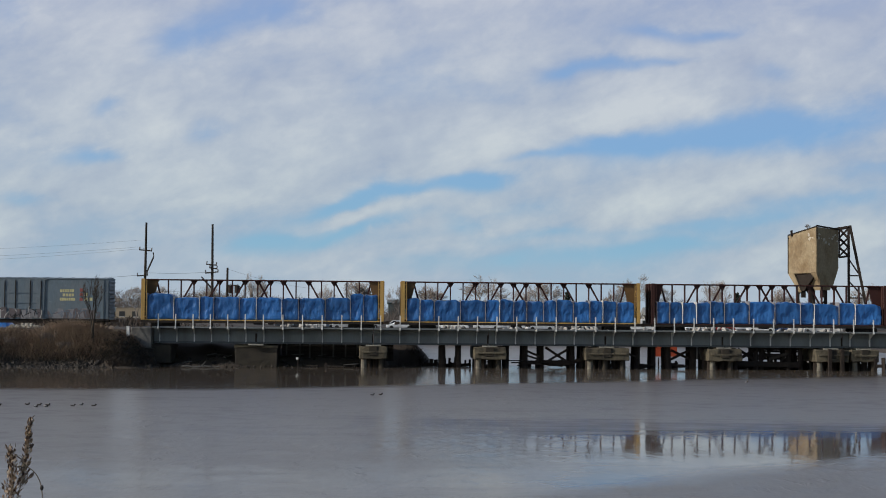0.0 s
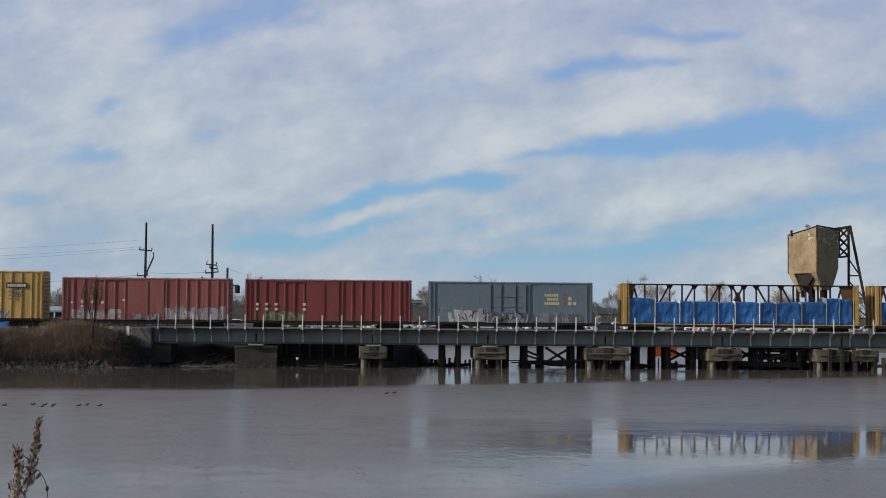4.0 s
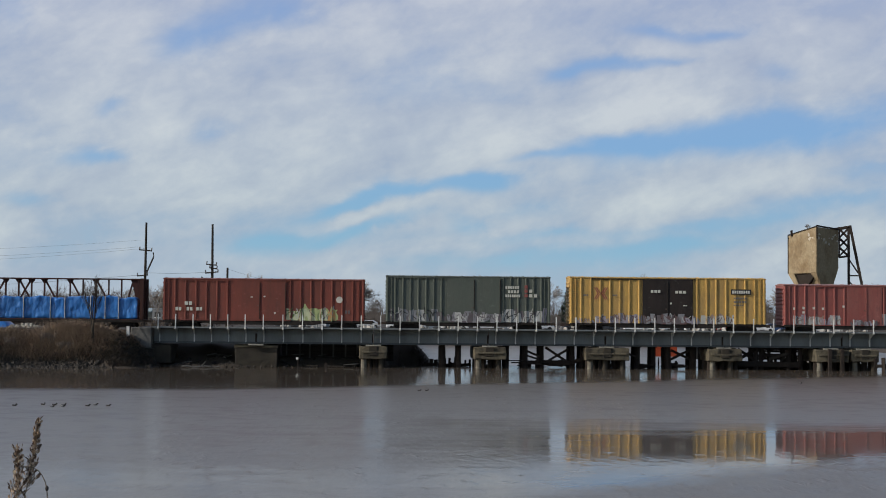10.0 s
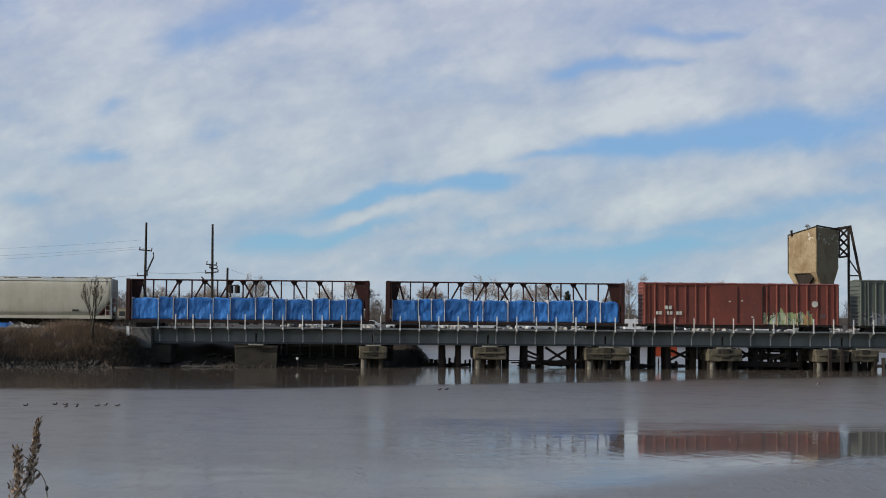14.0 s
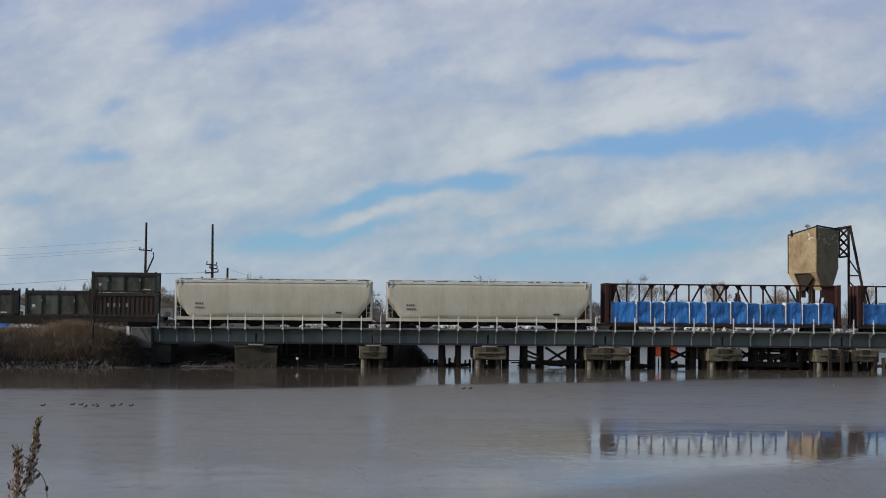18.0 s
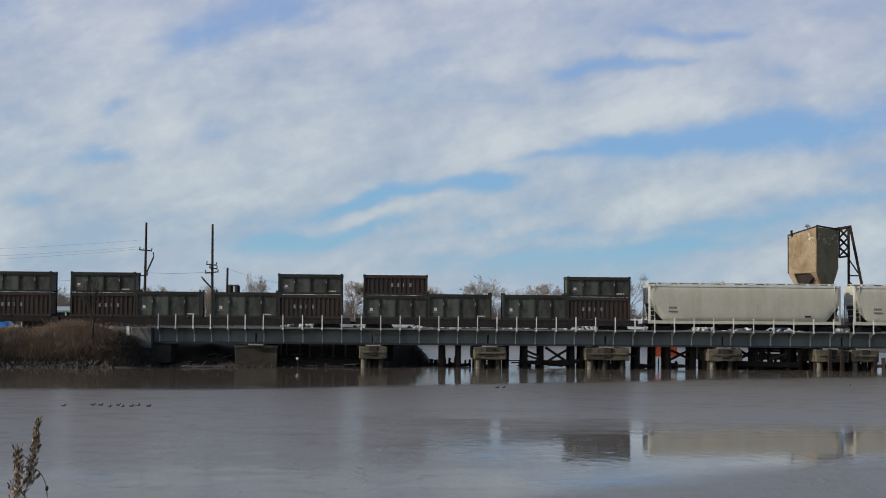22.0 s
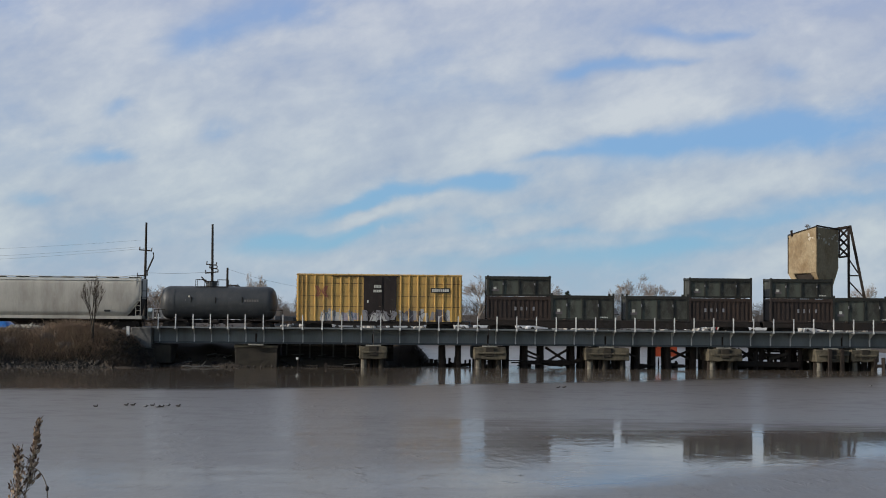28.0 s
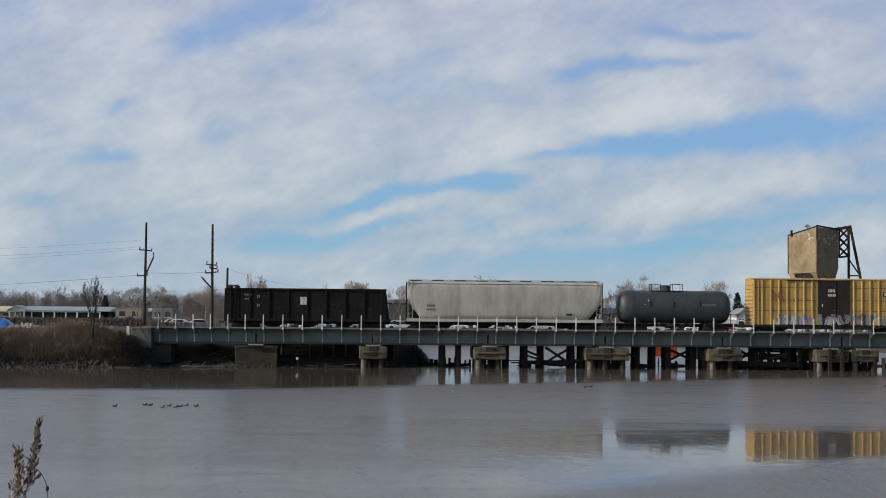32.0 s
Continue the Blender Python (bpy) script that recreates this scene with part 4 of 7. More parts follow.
def graffiti(parent, x0, x1, z0, z1, y, fill, lines, seed, haze=None):
    """A dense sprayed mass in no alphabet: ragged pale blocks, broken by dark slashes and thin light strokes; haze: a faded older coat beneath."""
    r = random.Random(seed)
    w = z1 - z0
    ribs = y == FRONT
    base = -1.424 if ribs else y
    if haze:
        for k in range(max(2, int((x1 - x0) / 1.3))):
            cx, cz = r.uniform(x0 + 0.4, x1 - 0.4), z0 + w * r.uniform(0.15, 0.5)
            bm = bmesh.new()
            n = 22
            bm.faces.new([bm.verts.new((min(max(cx + math.cos(i * math.tau / n) * r.uniform(0.4, 1.0), x0 - 0.2), x1 + 0.2), base - 0.001 - 0.0003 * k, max(cz + math.sin(i * math.tau / n) * w * r.uniform(0.25, 0.7), z0))) for i in range(n)])
            sprayed("faded_patch", bm, haze, parent, "washed-out patch of old spray paint", ribs)
    pale = {M_SPRAY_W: (M_SPRAY_W, M_SPRAY_W, M_SPRAY_W, M_SPRAY_P), M_SPRAY_V: (M_SPRAY_V, M_SPRAY_V, M_SPRAY_D, M_SPRAY_W), M_SPRAY_D: (M_SPRAY_D, M_SPRAY_V, M_SPRAY_P), M_SPRAY_B: (M_SPRAY_B, M_SPRAY_W, M_SPRAY_V), M_SPRAY_T: (M_SPRAY_T, M_SPRAY_P, M_SPRAY_W)}.get(fill, (fill,))
    x, k = x0, 0
    while x < x1 - 0.1:
        wide = r.uniform(0.22, 0.55) * min(w, 1.6)
        top, low, lean = z0 + w * r.uniform(0.62, 1.0), z0 + w * r.uniform(0.0, 0.16), r.uniform(-0.25, 0.25) * w
        d = base - 0.004 - 0.0015 * (k % 4)
        bm = bmesh.new()
        left = [(x + lean * f + r.uniform(-0.06, 0.06), low + (top - low) * f) for f in (0, 0.3, 0.6, 1)]
        right = [(px + wide * r.uniform(0.75, 1.25), pz + r.uniform(-0.12, 0.06) * w) for px, pz in left[::-1]]
        bm.faces.new([bm.verts.new((min(max(px, x0 - 0.1), x1 + 0.1), d, max(pz, z0))) for px, pz in left + right])
        sprayed("graffiti_shape", bm, r.choice(pale), parent, "ragged block of sprayed graffiti", ribs)
        x += wide * r.uniform(0.85, 1.35)
        k += 1
    for k in range(int((x1 - x0) / (0.15 * min(w, 1.4)))):
        cx, cz = r.uniform(x0, x1), z0 + w * r.uniform(0.25, 0.75)
        a, ln = r.choice((1.57, 1.2, 1.9, 0.6, 2.5)) + r.uniform(-0.25, 0.25), w * r.uniform(0.10, 0.34)
        bow = r.uniform(-0.4, 0.4) * ln
        pts = [(cx + math.cos(a) * ln * f - math.sin(a) * bow * (1 - f * f), max(cz + math.sin(a) * ln * f + math.cos(a) * bow * (1 - f * f), z0)) for f in (-1, -0.5, 0, 0.5, 1)]
        bm = bmesh.new()
        add_stroke(bm, pts, w * r.uniform(0.035, 0.075), base - 0.012 - 0.0018 * (k % 5))
        sprayed("graffiti_stroke", bm, r.choice((lines, lines, lines, M_SPRAY_W, M_SPRAY_D)), parent, "sprayed slash", ribs)


def markings(parent, rows, y, mat, name="stencil_marking", seed=0):
    """Rows (x, z, width, height, letters): plain bars in place of lettering."""
    for x, z, w, h, n in rows:
        bm = bmesh.new()
        cw = w / n
        for k in range(n):
            bm.faces.new([bm.verts.new(p) for p in ((x + k * cw + cw * 0.12, y, z), (x + (k + 1) * cw - cw * 0.12, y, z), (x + (k + 1) * cw - cw * 0.12, y, z + h), (x + k * cw + cw * 0.12, y, z + h))])
        part(name, bm, mat, parent, "row of plain painted bars")


def boxcar(name, label, length, top, side, roof, rib_gap, door=(0, 3.0), door_mat=None, plug=False, rib_w=0.09, low_ribs=True, end_mat=None):
    """Body from sill to roof; ribs stand proud of the sides. Local x along the track, z from the rail."""
    t = thing(name, label, "boxcar", (0, 0, RAIL), "cars of the freight train")
    H, Y, Z0 = length / 2, 1.42, 0.92
    running_gear(t, H)
    bm = bmesh.new()
    add_box(bm, -H, H, -Y, Y, Z0, top - 0.16)
    part("body_shell", bm, side, t)
    # corrugated ends
    for s in (-1, 1):
        bm = bmesh.new()
        k, z = 0, Z0 + 0.2
        while z < top - 0.5:
            add_prism(bm, [(s * (H - 0.01), z), (s * (H + 0.07), z + 0.06), (s * (H + 0.07), z + 0.18), (s * (H - 0.01), z + 0.24)], -Y + 0.1, Y - 0.1)
            z += 0.36
        part("end_corrugation", bm, end_mat or side, t)
        part("ladder", ladder_mesh(top - Z0 - 0.3), P_UNDER if side is P_BLACK else side, t, at=(s * (H - 0.32), -Y - 0.05, Z0 + 0.05))
        part("grab_step", box(s * (H - 0.32) - 0.22, s * (H - 0.32) + 0.22, -Y - 0.06, -Y, 0.45, 0.5), P_UNDER, t)
    # roof: shallow gable with cross ribs and eave
    bm = bmesh.new()
    ring = lambda x: [(x, -Y - 0.06, top - 0.17), (x, -Y - 0.06, top - 0.10), (x, -0.3, top), (x, 0.3, top), (x, Y + 0.06, top - 0.10), (x, Y + 0.06, top - 0.17)]
    add_tube(bm, [ring(-H - 0.05), ring(H + 0.05)])
    part("roof", bm, roof, t)
    n = int(length / 1.2)
    bm = bmesh.new()
    add_tube(bm, [[(x, y * 1.0, z + 0.035) for x2, y, z in ring(x)] for x in (-0.04, 0.04)])
    RM = to_mesh("roof_rib", bm)
    for k in range(n + 1):
        part("roof_rib", RM, roof, t, at=(-H + 0.1 + (length - 0.2) * k / n, 0, -0.005))
    # side sill
    for s in (-1, 1):
        bm = bmesh.new()
        add_prism(bm, [(-H, Z0 + 0.1), (-H, Z0 - 0.12), (-H * 0.62, Z0 - 0.12), (-H * 0.5, Z0 - 0.34), (H * 0.5, Z0 - 0.34), (H * 0.62, Z0 - 0.12), (H, Z0 - 0.12), (H, Z0 + 0.1)], s * Y - 0.03, s * Y + 0.03)
        part("side_sill", bm, P_UNDER, t)
    # door
    dc, dw = door
    for s in (-1, 1):
        bm = bmesh.new()
        y0 = s * (Y + 0.05)
        add_box(bm, dc - dw / 2, dc + dw / 2, y0 - 0.04, y0 + 0.04, Z0 + 0.12, top - 0.28)
        d = part("sliding_door", bm, door_mat or side, t)
        yr = s * (Y + 0.115)
        if plug:
            for x in (dc - dw * 0.42, dc - dw * 0.17, dc + dw * 0.17, dc + dw * 0.42):
                part("locking_rod", beam((x, yr, Z0 + 0.15), (x, yr, top - 0.35), 0.07), P_UNDER, d)
            for z in (Z0 + 1.0, Z0 + 1.55, Z0 + 2.5):
                part("cross_bar", beam((dc - dw * 0.42, yr, z), (dc + dw * 0.3, yr, z), 0.05), door_mat or side, d)
        else:
            rods = (0.05,) if dw < 4 else (0.0, 0.485)
            for f in rods:
                part("locking_rod", beam((dc + dw * f, yr, Z0 + 0.2), (dc + dw * f, yr, top - 0.4), 0.07), P_UNDER if dw >= 4 else door_mat or side, d)
            part("door_handle", box(dc + dw * rods[0] - 0.25, dc + dw * rods[0] - 0.08, yr - 0.06, yr - 0.021, Z0 + 1.45, Z0 + 1.52), M_RAIL, d)
        for z0, z1 in ((Z0 + 0.03, Z0 + 0.11), (top - 0.29, top - 0.21)):
            part("door_track", box(dc - dw * (0.55 if plug else 1.5), dc + dw * 0.55, s * (Y + 0.06) - 0.05, s * (Y + 0.06) + 0.05, z0, z1), door_mat or side, t)
    # ribs
    if rib_gap:
        bm = bmesh.new()
        add_prism(bm, [(-rib_w, 0), (rib_w, 0), (rib_w * 0.55, -0.085), (-rib_w * 0.55, -0.085)], Z0 + 0.08, top - 0.2)
        for v in bm.verts:
            v.co = Vector((v.co.x, v.co.z, v.co.y))
        bmesh.ops.recalc_face_normals(bm, faces=bm.faces[:])
        RIB = to_mesh("side_rib", bm)
        n = int(round((length - 0.3) / rib_gap))
        for k in range(n + 1):
            x = -H + 0.12 + (length - 0.24) * k / n
            if abs(x - dc) < dw / 2 + 0.12:
                continue
            RIBS.setdefault(t.name, []).append((x, rib_w * 0.55))
            part("side_rib", RIB, side, t, at=(x, -Y, 0))
            part("side_rib", RIB, side, t, at=Matrix.Translation((x, Y, 0)) @ pose(0, 0, 0, 0, 0, 180))
    return t




def logo_bars(t, x, z, y, mats):
    """Three short rows of bars and a stair of squares."""
    markings(t, [(x, z + 0.55, 1.35, 0.26, 6)], y, mats[0])
    markings(t, [(x + 0.25, z + 0.15, 1.1, 0.26, 4)], y, mats[0])
    markings(t, [(x, z - 0.25, 1.45, 0.26, 7)], y, mats[0])
    for i, (dx, dz) in enumerate(((1.85, 0.6), (1.85, 0.2), (2.3, 0.2), (1.85, -0.25), (2.3, -0.25), (2.75, -0.25))):
        bm = bmesh.new()
        bm.faces.new([bm.verts.new(p) for p in ((x + dx, y, z + dz), (x + dx + 0.3, y, z + dz), (x + dx + 0.3, y, z + dz + 0.3), (x + dx, y, z + dz + 0.3))])
        part("painted_square", bm, mats[1] if dx < 2 else mats[2], t)


def crossed_emblem(t, x, z, r):
    """Four slanting bars that meet in a cross, painted flat on the side."""
    for k, (sx, sz) in enumerate(((1, 1), (1, -1), (-1, 1), (-1, -1))):
        for d in (0.0, 0.2):
            bm = bmesh.new()
            y = FRONT - 0.004 - 0.001 * k
            bm.faces.new([bm.verts.new((x + sx * a, y, z + sz * b)) for a, b in ((0.02 + d, 0.01), (0.13 + d, 0.01), (r * 0.72 + d, r * 0.85), (r * 0.72 + d - 0.11, r * 0.85))])
            part("painted_emblem", bm, M_LETTER_R, t, "faded dark red slanting bar of an emblem")


def centerbeam(label, length, top, mat, seed):
    t = thing("centerbeam_flatcar", label, "railcar", (0, 0, RAIL), "cars of the freight train")
    H, FZ = length / 2, 1.02
    truss = P_BROWN
    running_gear(t, H - 0.2, 1.9)
    part("floor", box(-H, H, -1.4, 1.4, FZ - 0.09, FZ), mat, t)
    for s in (-1, 1):
        part("side_sill", box(-H, H, s * 1.38 - 0.05, s * 1.38 + 0.05, FZ - 0.32, FZ - 0.095), P_UNDER, t)
    for s in (-1, 1):
        # end bulkhead: leans in towards the top
        part("end_bulkhead", box(*sorted((s * (H - 0.08), s * (H - 0.18))), -1.36, 1.36, FZ, top - 0.05), P_TAN if mat is P_YELLOW else mat, t, "upright steel end bulkhead")
        for y in (-1.42, 1.42):
            part("bulkhead_post", box(*sorted((s * H, s * (H - 0.34))), y - 0.06, y + 0.06, FZ, top), mat, t)
        for y in (-0.5, 0.5):
            part("bulkhead_rib", box(*sorted((s * (H + 0.06), s * (H - 0.08))), y - 0.06, y + 0.06, FZ, top - 0.05), mat, t)
        bm = bmesh.new()
        add_prism(bm, [(s * (H - 0.16), top - 0.08), (s * (H - 1.5), top - 0.08), (s * (H - 1.35), top - 0.3), (s * (H - 0.8), FZ + 1.2), (s * (H - 0.16), FZ + 1.2)], -0.14, 0.14)
        part("gusset_plate", bm, P_TAN if mat is P_YELLOW else mat, t)
        part("ladder", ladder_mesh(top - FZ - 0.1), mat, t, at=(s * (H - 0.3), -1.46, FZ))
    part("top_chord", box(-H, H, -0.32, 0.32, top - 0.13, top, 0.02), truss, t)
    part("bottom_chord", box(-H + 0.17, H - 0.17, -0.2, 0.2, FZ, FZ + 0.18), truss, t)
    bay, first = (length - 4.65) / 15, -(length - 4.65) / 2
    posts = [first + bay * k for k in range(16)]
    for x in posts:
        part("web_post", beam((x, 0, FZ + 0.15), (x, 0, top - 0.13), 0.11, 0.3), truss, t)
    lean = [(1, 2), (3, 4), (5, 6), (7, 8), (8, 7), (10, 9), (12, 11), (14, 13)]   # foot post, head post
    for a, c in lean:
        part("web_diagonal", beam((posts[a], 0, FZ + 1.6), (posts[c] - 0.08 * (1 if c > a else -1), 0, top - 0.2), 0.12, 0.16), truss, t)
    for s in (-1, 1):
        part("end_brace", beam((s * (H - 1.25), 0, top - 0.25), (s * (H - 1.75), 0, FZ + 1.7), 0.12, 0.16), truss, t)
    # gusset triangles under the top chord
    bm = bmesh.new()
    add_prism(bm, [(-0.34, 0), (0.34, 0), (0.06, -0.42), (-0.06, -0.42)], -0.05, 0.05)
    G = to_mesh("gusset", bm)
    for k in (2, 4, 6, 7, 8, 9, 11, 13):
        part("gusset", G, truss, t, at=(posts[k], 0, top - 0.13))
    return t


def bundle_mesh(w, h, d, seed):
    """A pack of lumber in plastic wrap: a box with slack, billowed faces."""
    bm = box(-w / 2, w / 2, -d / 2, d / 2, 0, h, 0.06)
    bmesh.ops.subdivide_edges(bm, edges=[e for e in bm.edges if e.calc_length() > 0.3], cuts=10, use_grid_fill=True)
    for v in bm.verts:
        p = v.co * 1.6 + Vector((seed * 3.1, 0, 0))
        if abs(v.co.x) > w * 0.3 and v.co.z > h * 0.7:
            v.co.z -= 0.16 * ((abs(v.co.x) - w * 0.3) / (w * 0.2)) ** 2 * ((v.co.z - h * 0.7) / (h * 0.3))
        v.co += noise.noise_vector(p) * 0.10 + noise.noise_vector(p * 3) * 0.05
        fold = abs(noise.noise(Vector((v.co.x * 2.6 + v.co.z * 1.1 * math.sin(seed * 5), seed, 0)))) ** 0.5
        v.co.y += math.copysign(0.055, v.co.y) * (0.55 - fold)
        if v.co.z > h * 0.8:
            v.co.z += 0.10 * noise.noise(Vector((v.co.x * 1.2 + seed, 0, 0)))
        v.co.z = max(v.co.z, 0)
        if v.co.y < 0:
            v.co.y = max(v.co.y, -d / 2 - 0.09)
    for f in bm.faces:
        f.smooth = True
    return bm


def load_of_lumber(length, seed, tall_ends):
    """Bundles along both sides of a centerbeam car: (offset pose, thing)."""
    r = random.Random(seed)
    out = []
    x, end = -length / 2 + 0.55, length / 2 - 0.55
    while x < end - 0.4:
        w = min(r.choice((1.25, 1.35, 2.4, 2.4, 2.5, 1.6)), end - x)
        if end - x - w < 0.9:
            w = end - x
        h = 2.05 + r.uniform(-0.10, 0.10) + (0.42 if tall_ends and (x < -length / 2 + 2.5 or x > length / 2 - 5) else 0)
        for y in (-0.78, 0.78):
            t = thing("lumber_bundle", "lumber bundle wrapped in shiny blue plastic with white straps", "lumber bundle", (0, 0, 0), "wrapped lumber on the centerbeam cars")
            part("wrap", bundle_mesh(w - 0.03, h, 1.12, seed + x), M_TARP_DEEP if seed < 34 else M_TARP, t)
            part("strap", box(-w / 2 - 0.01, -w / 2 + 0.035, -0.69, 0.60, 0, h + 0.07), M_SPRAY_V if seed < 34 and r.random() < 0.6 else M_WEB, t, "white strap")
            out.append((t, x + w / 2, y, 1.02))
        x += w
    return out


def hopper(label, length, top, mat, sill_mat, seed):
    """Covered hopper with curved sides, end slopes, hatches and outlets."""
    t = thing("covered_hopper", label, "hopper car", (0, 0, RAIL), "cars of the freight train")
    H = length / 2
    running_gear(t, H, 1.7)
    Z0, Z1 = 1.3, top - 0.3
    # curved side shell
    bm = bmesh.new()
    def ring(x, lift):
        pts, n = [], 9
        lo = Z0 + lift
        for k in range(n):
            f = k / (n - 1)
            z = lo + (Z1 - lo) * f
            y = 1.53 - 0.16 * abs(2 * f - 1) ** 3.5
            pts.append((x, -y, z))
        return pts + [(x, -y, z) for x, y, z in pts[::-1]]
    cut = ((0.15, 1.7), (0.45, 1.3), (0.85, 0.78), (1.25, 0.28), (1.55, 0.0))
    add_tube(bm, [ring(-H + x, up) for x, up in cut] + [ring(-H * 0.5, 0), ring(0, 0), ring(H * 0.5, 0)] + [ring(H - x, up) for x, up in cut[::-1]])
    for f in bm.faces:
        f.smooth = len(f.verts) == 4
    part("hopper_shell", bm, mat, t)
    part("roof", box(-H + 0.35, H - 0.35, -1.35, 1.35, Z1 - 0.02, Z1 + 0.1, 0.03), M_COLUMN if seed == 3 else mat, t)
    for s in (-1, 1):
        part("top_chord", box(-H + 0.1, H - 0.1, s * 1.42 - 0.05, s * 1.42 + 0.05, Z1 - 0.14, Z1 + 0.06), P_HOPTOP, t)
        part("side_sill", box(-H + 0.1, H - 0.1, s * 1.46 - 0.06, s * 1.46 + 0.06, Z0 - 0.28, Z0 + 0.02), mat, t)
    part("running_board", box(-H + 0.2, H - 0.2, -0.65, 0.65, Z1 + 0.2, Z1 + 0.26), M_GALV, t, "grated running board")
    for k in range(9):
        x = -H + 1 + (length - 2) * k / 8
        bm = bmesh.new()
        add_beam(bm, (x - 0.55, 0, Z1 + 0.1), (x + 0.55, 0, Z1 + 0.1), 0.7, 0.36, 8)
        add_box(bm, x - 0.05, x + 0.05, -1.3, 1.3, Z1 + 0.1, Z1 + 0.2)
        part("hatch", bm, M_COLUMN if seed == 3 else mat, t)
    for s in (-1, 1):
        bm = bmesh.new()
        for y in (-1.4, 1.4):
            add_box(bm, *sorted((s * (H - 0.08), s * (H - 0.2))), y - 0.06, y + 0.06, 1.0, Z1 + 0.05)
        for k in range(4):
            add_beam(bm, (s * (H - 0.14), -1.4, Z0 + 0.6 + k * 0.6), (s * (H - 0.14), 1.4, Z0 + 0.6 + k * 0.6), 0.05)
        part("end_frame", bm, P_UNDER if seed == 3 else P_HOPTOP, t)
        bm = bmesh.new()
        add_prism(bm, [(s * (H - 0.5), Z0), (s * (H - 1.75), Z0), (s * (H - 1.0), Z0 + 0.65), (s * (H - 0.3), Z0 + 1.72), (s * (H - 0.2), Z0 + 1.6)], -1.12, 1.12)
        part("slope_sheet", bm, P_RUST if seed == 2 and s > 0 else P_UNDER, t, "dark end slope sheet")
        part("ladder", ladder_mesh(Z1 - Z0 + 0.3), sill_mat, t, at=(s * (H - 0.45), -1.5, Z0 - 0.2))
        part("end_platform", box(*sorted((s * H, s * (H - 1.6))), -1.4, 1.4, 0.98, 1.03), P_UNDER, t)
    for k in range(4):
        x = (k - 1.5) * (length - 6) / 3.4
        bm = bmesh.new()
        a = (length - 6) / 3.4 * 0.46
        lo = [(x - 0.35, -0.4, 0.42), (x + 0.35, -0.4, 0.42), (x + 0.35, 0.4, 0.42), (x - 0.35, 0.4, 0.42)]
        hi = [(x - a, -1.15, Z0), (x + a, -1.15, Z0), (x + a, 1.15, Z0), (x - a, 1.15, Z0)]
        add_tube(bm, [lo, hi])
        part("outlet_bay", bm, P_UNDER, t, "dark discharge outlet")
    for s in (-1, 1):
        for f in (0.35, 0.62):
            part("end_strut", beam((s * (H - 0.25), -1.3, Z0 + 2.0 * f), (s * (H - 1.1), -1.2, Z0 + 0.05), 0.07), P_UNDER, t)
    markings(t, [(-H + 2.0, Z0 + 1.15, 0.8, 0.2, 4), (-H + 2.0, Z0 + 0.8, 0.9, 0.16, 6)], -1.545, M_LETTER_K)
    part("data_plate", box(H * 0.62, H * 0.68, -1.56, -1.46, Z0 + 0.4, Z0 + 0.58), M_SPRAY_K, t, "small black data plate")
    return t


def flatcar(length):
    t = thing("container_flatcar", "dark low flatcar carrying two pairs of stacked containers", "flatcar", (0, 0, RAIL), "cars of the freight train")
    H = length / 2
    running_gear(t, H, 2.2)
    part("deck", box(-H, H, -1.35, 1.35, 1.12, 1.28, 0.02), P_UNDER, t)
    for y in (-1.32, 1.32):
        bm = bmesh.new()
        add_prism(bm, [(-H, 1.12), (-H, 0.72), (-H * 0.6, 0.72), (-H * 0.5, 0.5), (H * 0.5, 0.5), (H * 0.6, 0.72), (H, 0.72), (H, 1.12)], y - 0.06, y + 0.06)
        part("side_sill", bm, P_UNDER, t)
    for k in range(8):
        x = -H + 0.9 + (length - 1.8) * k / 7
        part("container_guide", box(x - 0.1, x + 0.1, -1.42, -1.2, 1.28, 1.36), M_RAIL, t)
    return t


